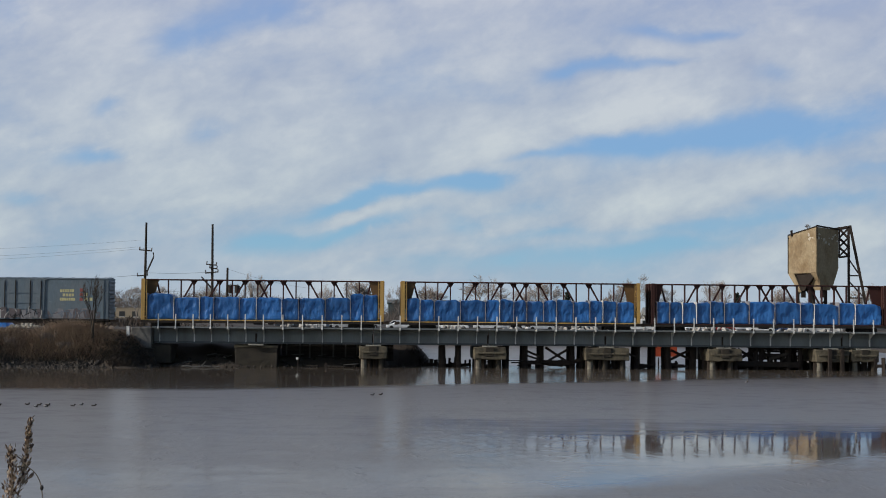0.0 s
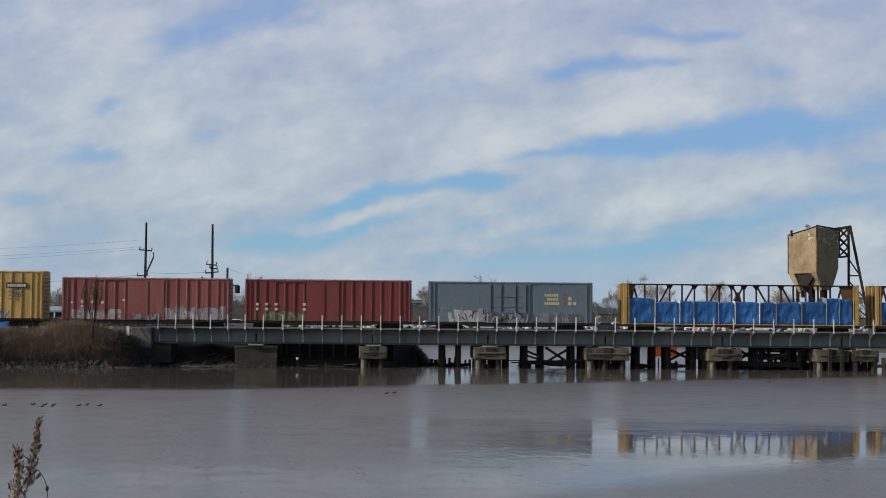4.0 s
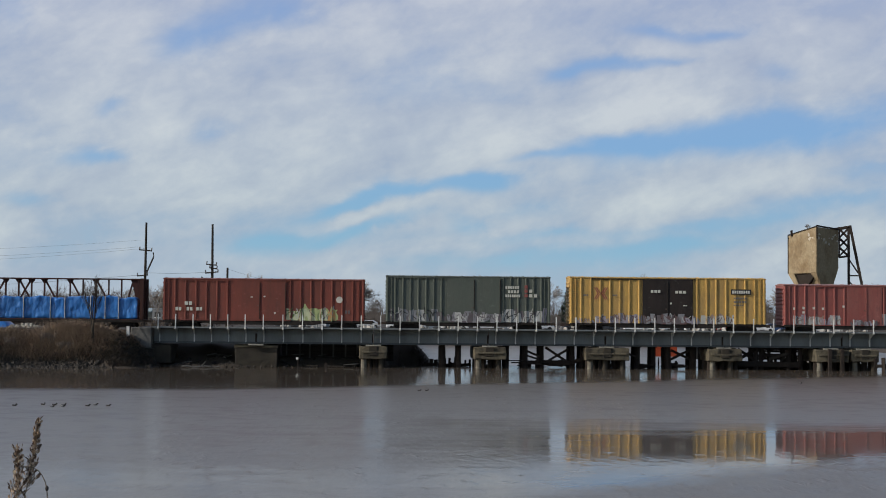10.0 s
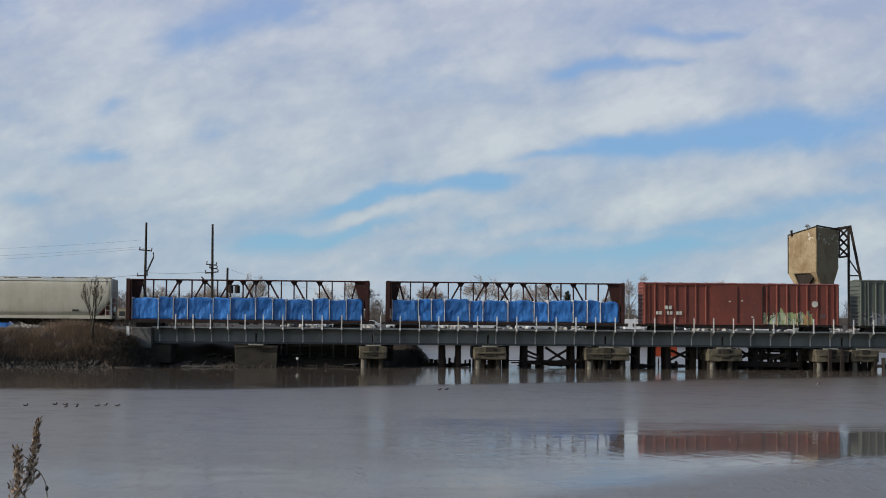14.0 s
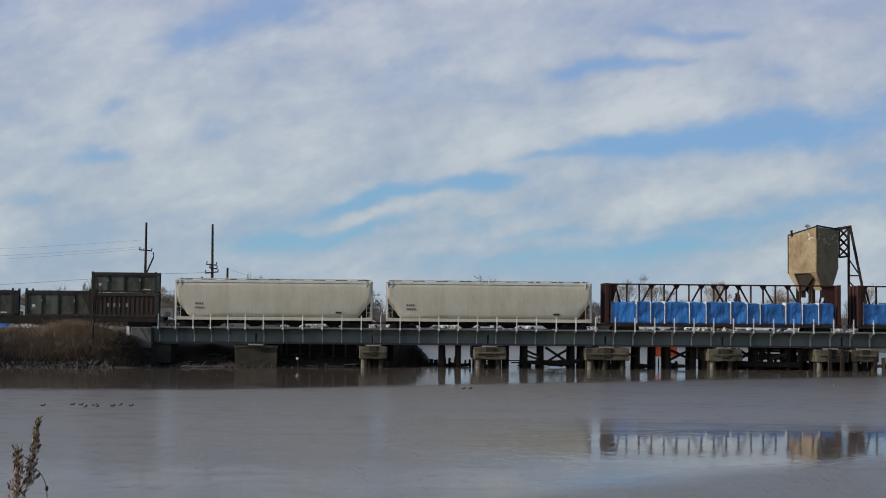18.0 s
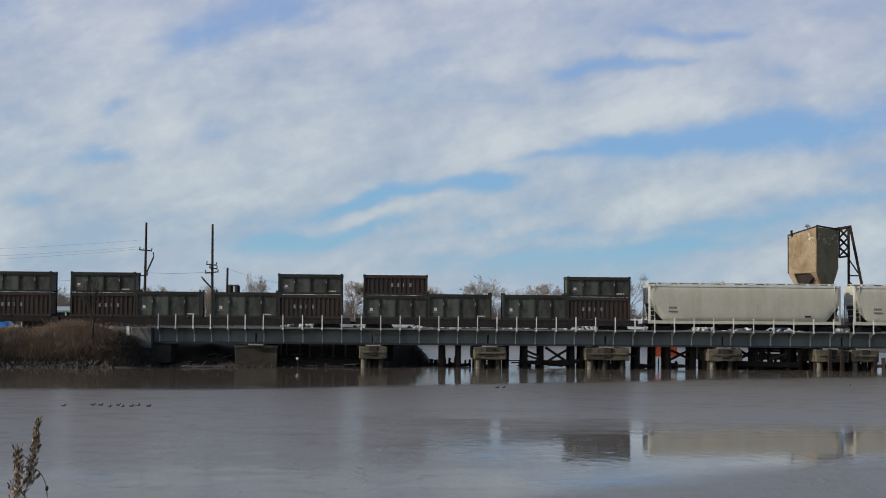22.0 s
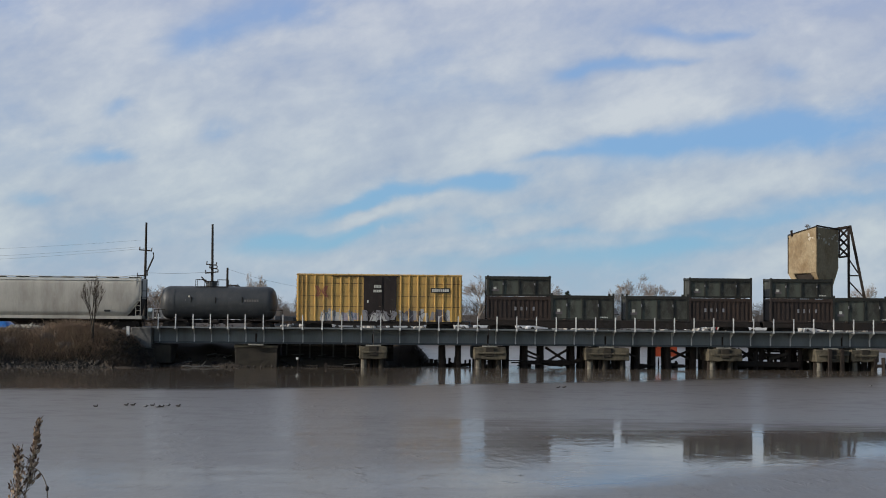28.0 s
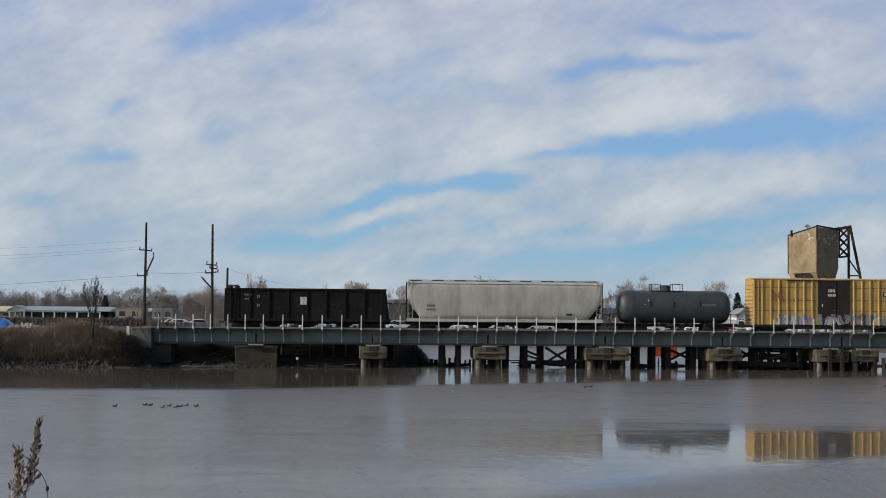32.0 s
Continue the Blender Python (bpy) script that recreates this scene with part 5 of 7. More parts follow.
def waste_container(kind, h, seed):
    """Twenty-foot open waste container. green: four framed panels; dark: close ribs."""
    L = 3.03
    green = kind == "green"
    t = thing("waste_container", "weathered green steel container with four framed side panels" if green else "dark brown ribbed steel container with pale bars of lettering", "container", (0, 0, 0), "containers on the flatcars")
    rim = P_BOXRIM if green else P_BOXDARK
    body = P_BOXGREEN if green else P_BOXDARK
    bm = bmesh.new()
    add_box(bm, -L + 0.06, L - 0.06, -1.18, 1.18, 0.1, h - 0.12)
    part("body_panel", bm, body, t)
    bm = bmesh.new()
    for y in (-1.24, 1.24):
        add_box(bm, -L, L, y - 0.05, y + 0.05, h - 0.3, h)
        add_box(bm, -L, L, y - 0.05, y + 0.05, 0.0, 0.16)
    for x in (-L, L):
        add_box(bm, x - 0.06, x + 0.06, -1.19, 1.19, h - 0.2, h - 0.01)
    part("rim", bm, rim, t)
    for x in (-L + 0.07, L - 0.07):
        for y in (-1.22, 1.22):
            part("corner_post", box(x - 0.09, x + 0.09, y - 0.08, y + 0.08, 0.005, h + (0.06 if h < 2.3 else 0.2)), rim, t)
    if green:
        for k in (-1, 0, 1):
            for y in (-1.22, 1.22):
                part("side_post", box(k * L / 2 - 0.06, k * L / 2 + 0.06, y - 0.05, y + 0.05, 0.16, h - 0.2), rim, t)
        r = random.Random(seed)
        part("cargo_placard", box(-L * 0.80, -L * 0.71, -1.2, -1.18, h * 0.33, h * 0.45), M_LETTER, t, "small pale placard")
        part("scuff", box(-L * 0.86, -L * 0.64, -1.197, -1.18, h * 0.24, h * 0.35), M_SPRAY_D, t, "scuffed grey patch")
        for k in (-0.5, 0.5):
            part("latch", box(k * L - 0.06, k * L + 0.03, -1.3, -1.27, h * 0.55, h * 0.66), M_SPRAY_V, t, "pale latch")
        if r.random() < 0.6:
            markings(t, [(L * 0.56, 0.22, 0.75, 0.12, 5)], -1.19, M_LETTER)
    else:
        for k in range(1, 14):
            for y in (-1.21, 1.21):
                part("side_rib", box(-L + 2 * L * k / 14 - 0.085, -L + 2 * L * k / 14 + 0.085, y - 0.02, y + 0.02, 0.16, h - 0.2), rim, t)
        shift = -1.6 if seed % 2 else -0.45
        markings(t, [(shift + 0.58 * k, h * 0.40, 0.26 if k != 2 else 0.10, 0.34, 1) for k in range(4)], -1.236, M_SPRAY_V)
    part("tarp_cover", box(-L + 0.08, L - 0.08, -1.18, 1.18, h - 0.11, h - 0.02), P_BOXRIM, t)
    return t


def tank_car(label, length, top, mat):
    t = thing("tank_car", label, "tank car", (0, 0, RAIL), "cars of the freight train")
    H, R = length / 2, (top - 1.05) / 2
    cz = top - R
    running_gear(t, H + 0.35, 1.9)
    bm = bmesh.new()
    n = 28
    prof = [(-H, 0.12), (-H + 0.05, 0.45), (-H + 0.18, 0.72), (-H + 0.4, 0.90), (-H + 0.7, 0.985), (-H + 0.95, 1.0)]
    prof = prof + [(-x, r) for x, r in prof[::-1]]
    add_tube(bm, [[(x, R * r * math.cos(k * math.tau / n), cz + R * r * math.sin(k * math.tau / n)) for k in range(n)] for x, r in prof])
    for f in bm.faces:
        f.smooth = True
    part("tank_shell", bm, mat, t)
    bm = bmesh.new()
    for x in (-H + 1.4, H - 1.4):
        add_tube(bm, [[(x + dx, (R + 0.02) * math.cos(k * math.tau / n), cz + (R + 0.02) * math.sin(k * math.tau / n)) for k in range(n)] for dx in (-0.05, 0.05)], False)
    part("tank_band", bm, mat, t)
    dx = -0.75
    bm = bmesh.new()
    add_beam(bm, (dx, 0, top - 0.1), (dx, 0, top + 0.42), 1.0, n=14)
    part("dome", bm, mat, t, "manway dome with bolted lid")
    part("dome_lid", beam((dx, 0, top + 0.42), (dx, 0, top + 0.5), 1.06, n=14), P_UNDER, t)
    part("platform", box(dx - 1.5, dx + 1.6, -0.6, 0.6, top - 0.06, top - 0.02), P_UNDER, t)
    for x0, x1 in ((dx - 1.45, dx - 0.6), (dx + 0.6, dx + 1.55)):
        for y in (-0.55, 0.55):
            bm = bmesh.new()
            for x in (x0, x1):
                add_beam(bm, (x, y, top - 0.04), (x, y, top + 0.62), 0.05)
            add_beam(bm, (x0 - 0.02, y, top + 0.62), (x1 + 0.02, y, top + 0.62), 0.05)
            part("safety_rail", bm, P_UNDER, t)
    part("ladder", ladder_mesh(top - 1.0), P_UNDER, t, at=(dx + 0.2, R + 0.12, 1.0))
    for x, z in ((-H * 0.45, cz + 0.35), (-0.2, cz + 0.3), (H * 0.42, cz + 0.35)):
        part("grab_iron", box(x - 0.04, x + 0.04, -R - 0.02, -R + 0.12, z - 0.35, z + 0.2), P_UNDER, t)
    bm = bmesh.new()
    for s in (-1, 1):
        add_box(bm, *sorted((s * (H - 2.6), s * (H + 0.5))), -1.3, 1.3, 0.92, 1.06)
        add_box(bm, *sorted((s * (H - 2.2), s * (H - 1.2))), -0.8, 0.8, 1.06, cz - R * 0.62)
        for y in (-1.3, 1.3):
            add_beam(bm, (s * (H + 0.45), y, 1.0), (s * (H + 0.45), y, 1.95), 0.05)
            add_beam(bm, (s * (H + 0.45), y, 1.95), (s * (H - 0.9), y, 1.95), 0.05)
    part("end_frame", bm, P_UNDER, t, "black end platform and saddle")
    markings(t, [(-H * 0.5, cz + 0.5, 0.14, 0.16, 1), (-H * 0.56, cz - 0.1, 0.12, 0.35, 1)], -R * 0.985, M_LETTER)
    markings(t, [(H * 0.45, cz + 0.1, 1.4, 0.22, 6)], -R - 0.01, M_LETTER_K)
    return t


def black_hopper(label, length, top):
    t = thing("open_hopper", label, "hopper car", (0, 0, RAIL), "cars of the freight train")
    H, Y = length / 2, 1.48
    running_gear(t, H, 1.8)
    bm = bmesh.new()
    add_prism(bm, [(-H + 0.02, 1.1), (H - 0.1, 1.1), (H - 0.45, top), (-H + 0.02, top)], -Y + 0.06, Y - 0.06)
    part("body_shell", bm, P_BLACK, t)
    for y in (-Y, Y):
        part("top_chord", box(-H + 0.2, H - 0.4, y - 0.06, y + 0.06, top - 0.14, top + 0.02), P_BLACK, t)
        part("side_sill", box(-H, H, y - 0.05, y + 0.05, 0.95, 1.2), P_BLACK, t)
    for k in range(9):
        x = -H + 0.5 + (length - 1.2) * k / 8
        for y in (-Y, Y):
            part("side_post", box(x - 0.06, x + 0.06, y - 0.05, y + 0.05, 1.2, top - 0.14), P_BLACK, t)
    for s in (-1, 1):
        part("ladder", ladder_mesh(top - 1.1), P_UNDER, t, at=(s * (H - 0.7), -Y - 0.07, 1.0))
    bm = bmesh.new()
    add_box(bm, -H - 0.12, -H + 0.02, -1.3, -1.18, 0.9, top)
    add_box(bm, -H - 0.12, -H + 0.02, 1.18, 1.3, 0.9, top)
    part("end_frame", bm, P_BLACK, t)
    part("reflective_panel", box(-H + 7.05, -H + 7.36, -Y - 0.012, -Y + 0.05, 1.2 + 1.32, 1.2 + 2.05), M_LETTER, t, "white painted panel")
    part("reflective_panel", box(-H + 7.42, -H + 7.73, -Y - 0.012, -Y + 0.05, 1.2 + 1.32, 1.2 + 2.05), M_LETTER, t, "white painted panel")
    markings(t, [(-H + 1.75, 3.35, 0.75, 0.16, 4), (-H + 1.78, 2.95, 0.45, 0.16, 3), (-H + 2.95, 3.1, 0.3, 0.3, 2), (-H + 2.95, 2.3, 0.3, 0.25, 2)], -Y - 0.013, M_LETTER_K)
    bm = bmesh.new()
    for k in range(3):
        x = (k - 1) * 3.4
        lo = [(x - 0.4, -0.6, 0.4), (x + 0.4, -0.6, 0.4), (x + 0.4, 0.6, 0.4), (x - 0.4, 0.6, 0.4)]
        hi = [(x - 1.5, -1.3, 1.1), (x + 1.5, -1.3, 1.1), (x + 1.5, 1.3, 1.1), (x - 1.5, 1.3, 1.1)]
        add_tube(bm, [lo, hi])
    part("outlet_bay", bm, P_UNDER, t)
    return t


# make-up of the train: each car's middle at half time, its thing; loads ride with it
CONSIST = []


def couple(t, left, right):
    CONSIST.append((t, (left + right) / 2, 0.0, RAIL))
    return (left + right) / 2


def ride(parts, mid):
    for t, dx, y, z in parts:
        CONSIST.append((t, mid + dx, y, RAIL + z))


TOP = 8.2 - RAIL
for left, right, mat, lab, seed, tall in ((202.9, 225.9, P_BROWN, "dark red-brown centerbeam flatcar with open truss", 31, 0), (178.95, 201.85, P_YELLOW, "yellow-ended centerbeam flatcar with open brown truss", 32, 0),
                                          (154.45, 177.3, P_YELLOW, "yellow-ended centerbeam flatcar with open brown truss", 33, 1), (17.4, 40.2, P_BROWN, "dark brown centerbeam flatcar with open truss", 34, 0), (-7.1, 15.75, P_BROWN, "dark brown centerbeam flatcar with open truss", 35, 0)):
    c = centerbeam(lab, right - left, TOP, mat, seed)
    ride(load_of_lumber(right - left, seed, tall), couple(c, left, right))

b = boxcar("boxcar", "faded blue-grey boxcar with plug door and pale graffiti", 15.6, 8.24 - RAIL, P_GREYBLUE, P_GREYBLUE, 0, (-0.2, 4.0), None, True)
couple(b, 135.85, 151.45)
logo_bars(b, 3.2, 2.95, -1.43, (M_LETTER_Y, M_LETTER_R, M_LETTER_Y))
graffiti(b, -5.9, -2.15, 0.95, 2.35, -1.425, M_SPRAY_W, M_SPRAY_K, 5, M_SPRAY_P)
graffiti(b, -2.1, 1.6, 0.95, 2.1, -1.60, M_SPRAY_D, M_SPRAY_K, 6)
graffiti(b, 2.2, 6.9, 0.95, 2.05, -1.425, M_SPRAY_V, M_SPRAY_B, 7, M_SPRAY_D)
graffiti(b, -7.1, -6.0, 2.0, 2.45, -1.425, M_SPRAY_D, M_SPRAY_K, 44)

b = boxcar("boxcar", "deep red ribbed boxcar with sliding door", 15.7, 8.30 - RAIL, P_RED, P_ROOFRED, 0.93, (-0.55, 3.1))
couple(b, 118.45, 134.12)
markings(b, [(x, z, w, 0.24, 1) for z in (2.42, 1.95) for x, w in ((-6.85, 0.3), (-6.0, 0.34), (-5.1, 0.36), (-2.45, 0.36))], FRONT - 0.004, M_LETTER)
markings(b, [(-4.2, 2.45, 0.28, 0.16, 1), (4.9, 2.0, 0.5, 0.1, 2)], FRONT - 0.004, M_SPRAY_D)
graffiti(b, -6.1, -2.1, 0.95, 1.95, FRONT, M_SPRAY_G, M_SPRAY_D, 15, M_SPRAY_G)

b = boxcar("boxcar", "faded pinkish-red ribbed boxcar with pale graffiti", 15.65, 8.30 - RAIL, P_PINK, P_ROOFRED, 0.98, (0.0, 3.4))
couple(b, 101.3, 116.95)
graffiti(b, 1.8, 7.4, 0.95, 2.3, FRONT, M_SPRAY_W, M_SPRAY_T, 8, M_SPRAY_T)
graffiti(b, -1.4, 1.4, 0.95, 1.6, -1.60, M_SPRAY_D, P_RUST, 42)
graffiti(b, -6.9, -2.4, 0.95, 2.0, FRONT, M_SPRAY_W, M_SPRAY_T, 9, M_SPRAY_T)
markings(b, [(-7.0, 2.45, 0.22, 0.22, 1), (-6.1, 2.5, 0.3, 0.24, 1), (-5.1, 2.5, 0.3, 0.24, 1), (-4.2, 2.45, 0.3, 0.24, 1), (-6.1, 2.1, 0.3, 0.2, 1), (-2.2, 2.7, 0.3, 0.2, 1)], FRONT - 0.004, M_LETTER)

b = boxcar("boxcar", "tall yellow ribbed boxcar with black double doors", 18.9, 8.83 - RAIL, P_YELLOW, P_YELLOW, 0.95, (-0.05, 4.85), P_BLACKDOOR)
couple(b, 80.62, 99.5)
graffiti(b, -6.9, -2.6, 0.95, 2.0, FRONT, M_SPRAY_P, M_SPRAY_M, 10, M_SPRAY_T)
graffiti(b, -9.0, -7.0, 0.95, 1.5, FRONT, M_SPRAY_T, P_TAN, 40)
graffiti(b, -2.35, 2.3, 0.95, 2.0, -1.60, M_SPRAY_D, M_SPRAY_M, 11, M_SPRAY_M)
graffiti(b, 2.6, 6.3, 0.95, 1.95, FRONT, M_SPRAY_W, M_SPRAY_M, 12, M_SPRAY_T)
crossed_emblem(b, -6.5, 3.85, 0.68)
part("nameboard", box(6.05, 8.0, FRONT - 0.012, FRONT, 3.85, 4.35), M_SPRAY_K, b, "black panel with white bars")
markings(b, [(6.15, 3.95, 1.75, 0.28, 8)], FRONT - 0.016, M_LETTER)
markings(b, [(6.3, 3.4, 1.3, 0.18, 6), (6.3, 3.05, 1.3, 0.18, 5), (6.3, 2.75, 1.0, 0.14, 5), (-8.2, 3.6, 0.5, 0.15, 3), (-5.4, 3.6, 0.5, 0.15, 3)], FRONT, M_LETTER_K)
markings(b, [(-1.75, 3.95, 1.0, 0.26, 3), (0.6, 3.9, 1.1, 0.26, 3), (0.15, 2.85, 0.18, 0.18, 1), (1.4, 2.7, 0.4, 0.1, 2)], -1.60, M_LETTER)

b = boxcar("boxcar", "tall dull green ribbed boxcar with pale graffiti", 15.65, 8.77 - RAIL, P_GREEN, P_GREEN, 0.72, (0.55, 5.1))
couple(b, 63.05, 78.7)
logo_bars(b, 3.5, 3.65, FRONT - 0.004, (M_LETTER, M_LETTER_R, M_LETTER))
graffiti(b, -7.4, -2.2, 0.95, 2.35, FRONT, M_SPRAY_V, M_SPRAY_K, 13, M_SPRAY_D)
graffiti(b, -1.95, 3.0, 0.95, 2.05, -1.60, M_SPRAY_V, M_SPRAY_D, 14, M_SPRAY_D)
graffiti(b, 3.1, 7.4, 0.95, 2.4, FRONT, M_SPRAY_W, M_SPRAY_K, 16, M_SPRAY_D)

b = boxcar("boxcar", "long rust-brown ribbed boxcar with lime-green graffiti", 18.95, 8.34 - RAIL, P_RUST, P_RUST, 0.98, (-0.4, 5.0))
markings(b, [(-1.3, 3.15, 0.25, 0.1, 1), (-0.1, 3.2, 0.25, 0.12, 1), (0.9, 1.65, 0.25, 0.12, 1)], -1.53, M_LETTER)
couple(b, 42.05, 60.98)
graffiti(b, 2.0, 5.9, 0.92, 2.45, FRONT, M_SPRAY_LP, M_SPRAY_G, 17, M_SPRAY_L)
graffiti(b, 5.7, 6.8, 0.95, 2.3, FRONT, M_SPRAY_O, M_SPRAY_L, 27, M_SPRAY_L)
bm = bmesh.new()
add_beam(bm, (7.1, FRONT - 0.02, 3.0), (7.1, FRONT - 0.01, 3.0), 0.62, n=18)
part("round_emblem", bm, M_LETTER, b, "round white painted emblem")
markings(b, [(-7.5, 2.4, 0.78, 0.34, 2), (-8.35, 1.88, 0.62, 0.32, 2), (-7.3, 1.88, 0.62, 0.32, 2), (-6.4, 1.88, 0.62, 0.32, 2)], FRONT - 0.004, M_LETTER)
markings(b, [(7.6, 1.7, 0.55, 0.3, 2)], FRONT - 0.004, M_SPRAY_D)

couple(hopper("long cream-white covered hopper with curved sides", 19.8, 8.36 - RAIL, P_CREAM, P_CREAM, 2), -28.1, -8.35)
couple(hopper("cream-white covered hopper with curved sides and dark end slopes", 18.8, 8.36 - RAIL, P_CREAM, P_CREAM, 1), -48.05, -29.25)
couple(hopper("pale grey covered hopper with dirty roof and dark end slopes", 18.95, 8.44 - RAIL, P_GREYHOP, P_GREYHOP, 3), -181.65, -162.68)

STACKS = [(-49.7, 0, (1,)), (-77.25, 0, ()), (-104.6, 0, ())]
for i, (right, _, swap) in enumerate(STACKS):
    left = right - 25.55
    mid = couple(flatcar(27.0), left - 0.7, right + 0.7)
    for k, xc in enumerate((-9.72 - 0.03, -3.62, 3.62 - 0.03, 9.72)):
        double = k in (0, 3)
        s = i * 10 + k
        if not double:
            ride([(waste_container("green", 2.36, s), xc, 0, 1.28)], mid)
        elif i == 0 and k == 0:
            ride([(waste_container("green", 2.2, s), xc, 0, 1.28), (waste_container("dark", 1.87, s), xc, 0, 3.54)], mid)
        else:
            ride([(waste_container("dark", 2.2, s), xc, 0, 1.28), (waste_container("green", 1.87, s), xc, 0, 3.54)], mid)

b = boxcar("boxcar", "tall yellow ribbed boxcar with black door and blue graffiti", 15.65, 8.86 - RAIL, P_YELLOW, P_YELLOW, 0.80, (0.05, 3.1), P_BLACKDOOR)
couple(b, -148.25, -132.6)
graffiti(b, -5.6, -1.9, 0.95, 2.15, FRONT, M_SPRAY_W, M_SPRAY_B, 18, M_SPRAY_V)
graffiti(b, -1.6, 1.6, 0.95, 2.2, -1.60, M_SPRAY_V, M_SPRAY_D, 19)
graffiti(b, 1.9, 6.6, 0.95, 2.2, FRONT, M_SPRAY_V, M_SPRAY_D, 20, M_SPRAY_D)
crossed_emblem(b, -5.5, 3.8, 0.62)
for z in (2.35, 3.35, 4.55):
    for x0, x1 in ((-7.7, -1.6), (1.7, 7.7)):
        part("panel_seam", box(x0, x1, -1.45, -1.42, z, z + 0.05), P_TAN, b, "rusty horizontal seam")
part("nameboard", box(4.85, 6.7, FRONT - 0.012, FRONT, 3.75, 4.2), M_SPRAY_K, b, "black panel with white bars")
markings(b, [(4.95, 3.85, 1.65, 0.26, 8)], FRONT - 0.016, M_LETTER)
markings(b, [(-0.55, 4.15, 0.7, 0.3, 5), (-0.6, 3.75, 0.8, 0.24, 5), (-1.2, 2.75, 0.18, 0.25, 1)], -1.60, M_LETTER)

couple(tank_car("black rounded tank car with dome and railed platform", 11.0, 7.55 - RAIL, P_TANK), -161.2, -150.2)
couple(black_hopper("plain black steel hopper car at the train's tail", 15.6, 7.38 - RAIL), -198.65, -183.05)

# ---- concrete bin with its steel head frame, beyond the creek ----
M_SPALL = material("fresh_spalled_concrete", (0.60, 0.54, 0.44), 0.9, vary=0.4, scale=0.8)


def silo():
    t = thing("concrete_bin", "tall tan weathered concrete storage bin on steel legs", "silo", (71.0, 110.0, 0))
    a, b = Vector((-3.55, 5.15, 0)), Vector((5.14, 3.555, 0))   # along the two visible faces
    up = Vector((0, 0, 1))

    def on(f, g, z):
        return a * f + b * g + up * z
    corners = [Vector(), a, a + b, b]
    foot = (12.95, 12.75, 13.9, 14.0)
    lo = [p + up * z for p, z in zip(corners, foot)]
    hi = [p + up * z for p, z in zip(corners, (21.1, 19.75, 20.6, 20.75))]
    bm = bmesh.new()
    add_tube(bm, [lo, hi])
    bmesh.ops.bevel(bm, geom=bm.edges[:], offset=0.10, segments=2, affect="EDGES")
    part("bin_wall", bm, M_SILO, t)
    # form lines left by the pours
    for k in range(1, 5):
        f = k / 5
        for p0, p1, q0, q1 in ((lo[0], lo[1], hi[0], hi[1]), (lo[0], lo[3], hi[0], hi[3])):
            part("pour_seam", beam(p0.lerp(q0, f), p1.lerp(q1, f), 0.04, 0.03), M_SILO, t)
    part("corner_post", beam(on(0.86, -0.02, 19.6), on(0.86, -0.02, 20.65), 0.34), M_RUSTSTEEL, t, "dark steel stub at the bin's corner")
    part("edge_angle", beam(lo[1] + up * 0.1, hi[1] + up * 0.1, 0.16), M_RUSTSTEEL, t, "dark steel corner angle")
    part("edge_angle", beam(hi[0] - up * 2.2 + on(-0.012, 0.012, 0), hi[0] + on(-0.012, 0.012, 0.1), 0.14), M_RUSTSTEEL, t, "dark steel corner angle")
    # the hopper under the rear half hangs open in front; the front half runs down in one skirt
    def slab(name, pts, inward, mat, label=""):
        bm = bmesh.new()
        add_tube(bm, [pts, [p + inward for p in pts]])
        part(name, bm, mat, t, label)
    n = Vector((b.y, -b.x, 0)).normalized()
    m = Vector((-a.y, a.x, 0)).normalized()
    if m.dot(Vector((-1, -1, 0))) < 0:
        m = -m
    slab("hopper_skirt", [lo[1] + up * 0.05, on(0.78, 0, 12.82), on(0.62, 0.1, 9.6), on(0.70, 0.1, 9.5)], -m * 0.3, M_SILO)
    slab("hopper_skirt", [on(0.22, 0, 12.95), lo[0] + up * 0.05, on(0.02, 0.18, 10.6), on(-0.02, 0.10, 11.2)], -m * 0.3, M_SILO)
    slab("hopper_skirt", [lo[0] + up * 0.05, lo[3] + up * 0.05, on(0.02, 0.74, 10.4), on(0.02, 0.18, 10.4)], -n * 0.3, M_SILO)
    # shade inside the opening is painted: this hopper takes the dark steel colour
    bm = bmesh.new()
    add_tube(bm, [[on(0.56, 0.14, 9.7), on(0.72, 0.14, 9.7), on(0.72, 0.32, 9.7), on(0.56, 0.32, 9.7)], [on(0.06, 0.06, 12.9), on(0.94, 0.06, 12.9), on(0.94, 0.9, 13.2), on(0.06, 0.9, 13.2)]])
    part("hopper_bottom", bm, M_RUSTSTEEL, t, "inner hopper coloured dark as the shade inside the open side")
    bm = bmesh.new()
    add_tube(bm, [[on(0.05, 0.3, 9.9), on(0.3, 0.3, 9.9), on(0.3, 0.66, 9.9), on(0.05, 0.66, 9.9)], [on(0.03, 0.12, 12.6), on(0.5, 0.12, 12.6), on(0.5, 0.9, 13.0), on(0.03, 0.9, 13.0)]])
    part("hopper_bottom", bm, M_SILO, t)
    for f, g in ((0.64, 0.22), (0.17, 0.48)):
        part("chute", beam(on(f, g, 8.6), on(f, g, 9.95), 0.7), M_RUSTSTEEL, t)
    part("parapet_rail", beam(hi[0] + up * 0.06, hi[1] + up * 0.06, 0.2, 0.16), M_RUSTSTEEL, t)
    part("parapet_rail", beam(hi[0] + up * 0.16, hi[3] + up * 0.12, 0.28, 0.24), M_RUSTSTEEL, t)
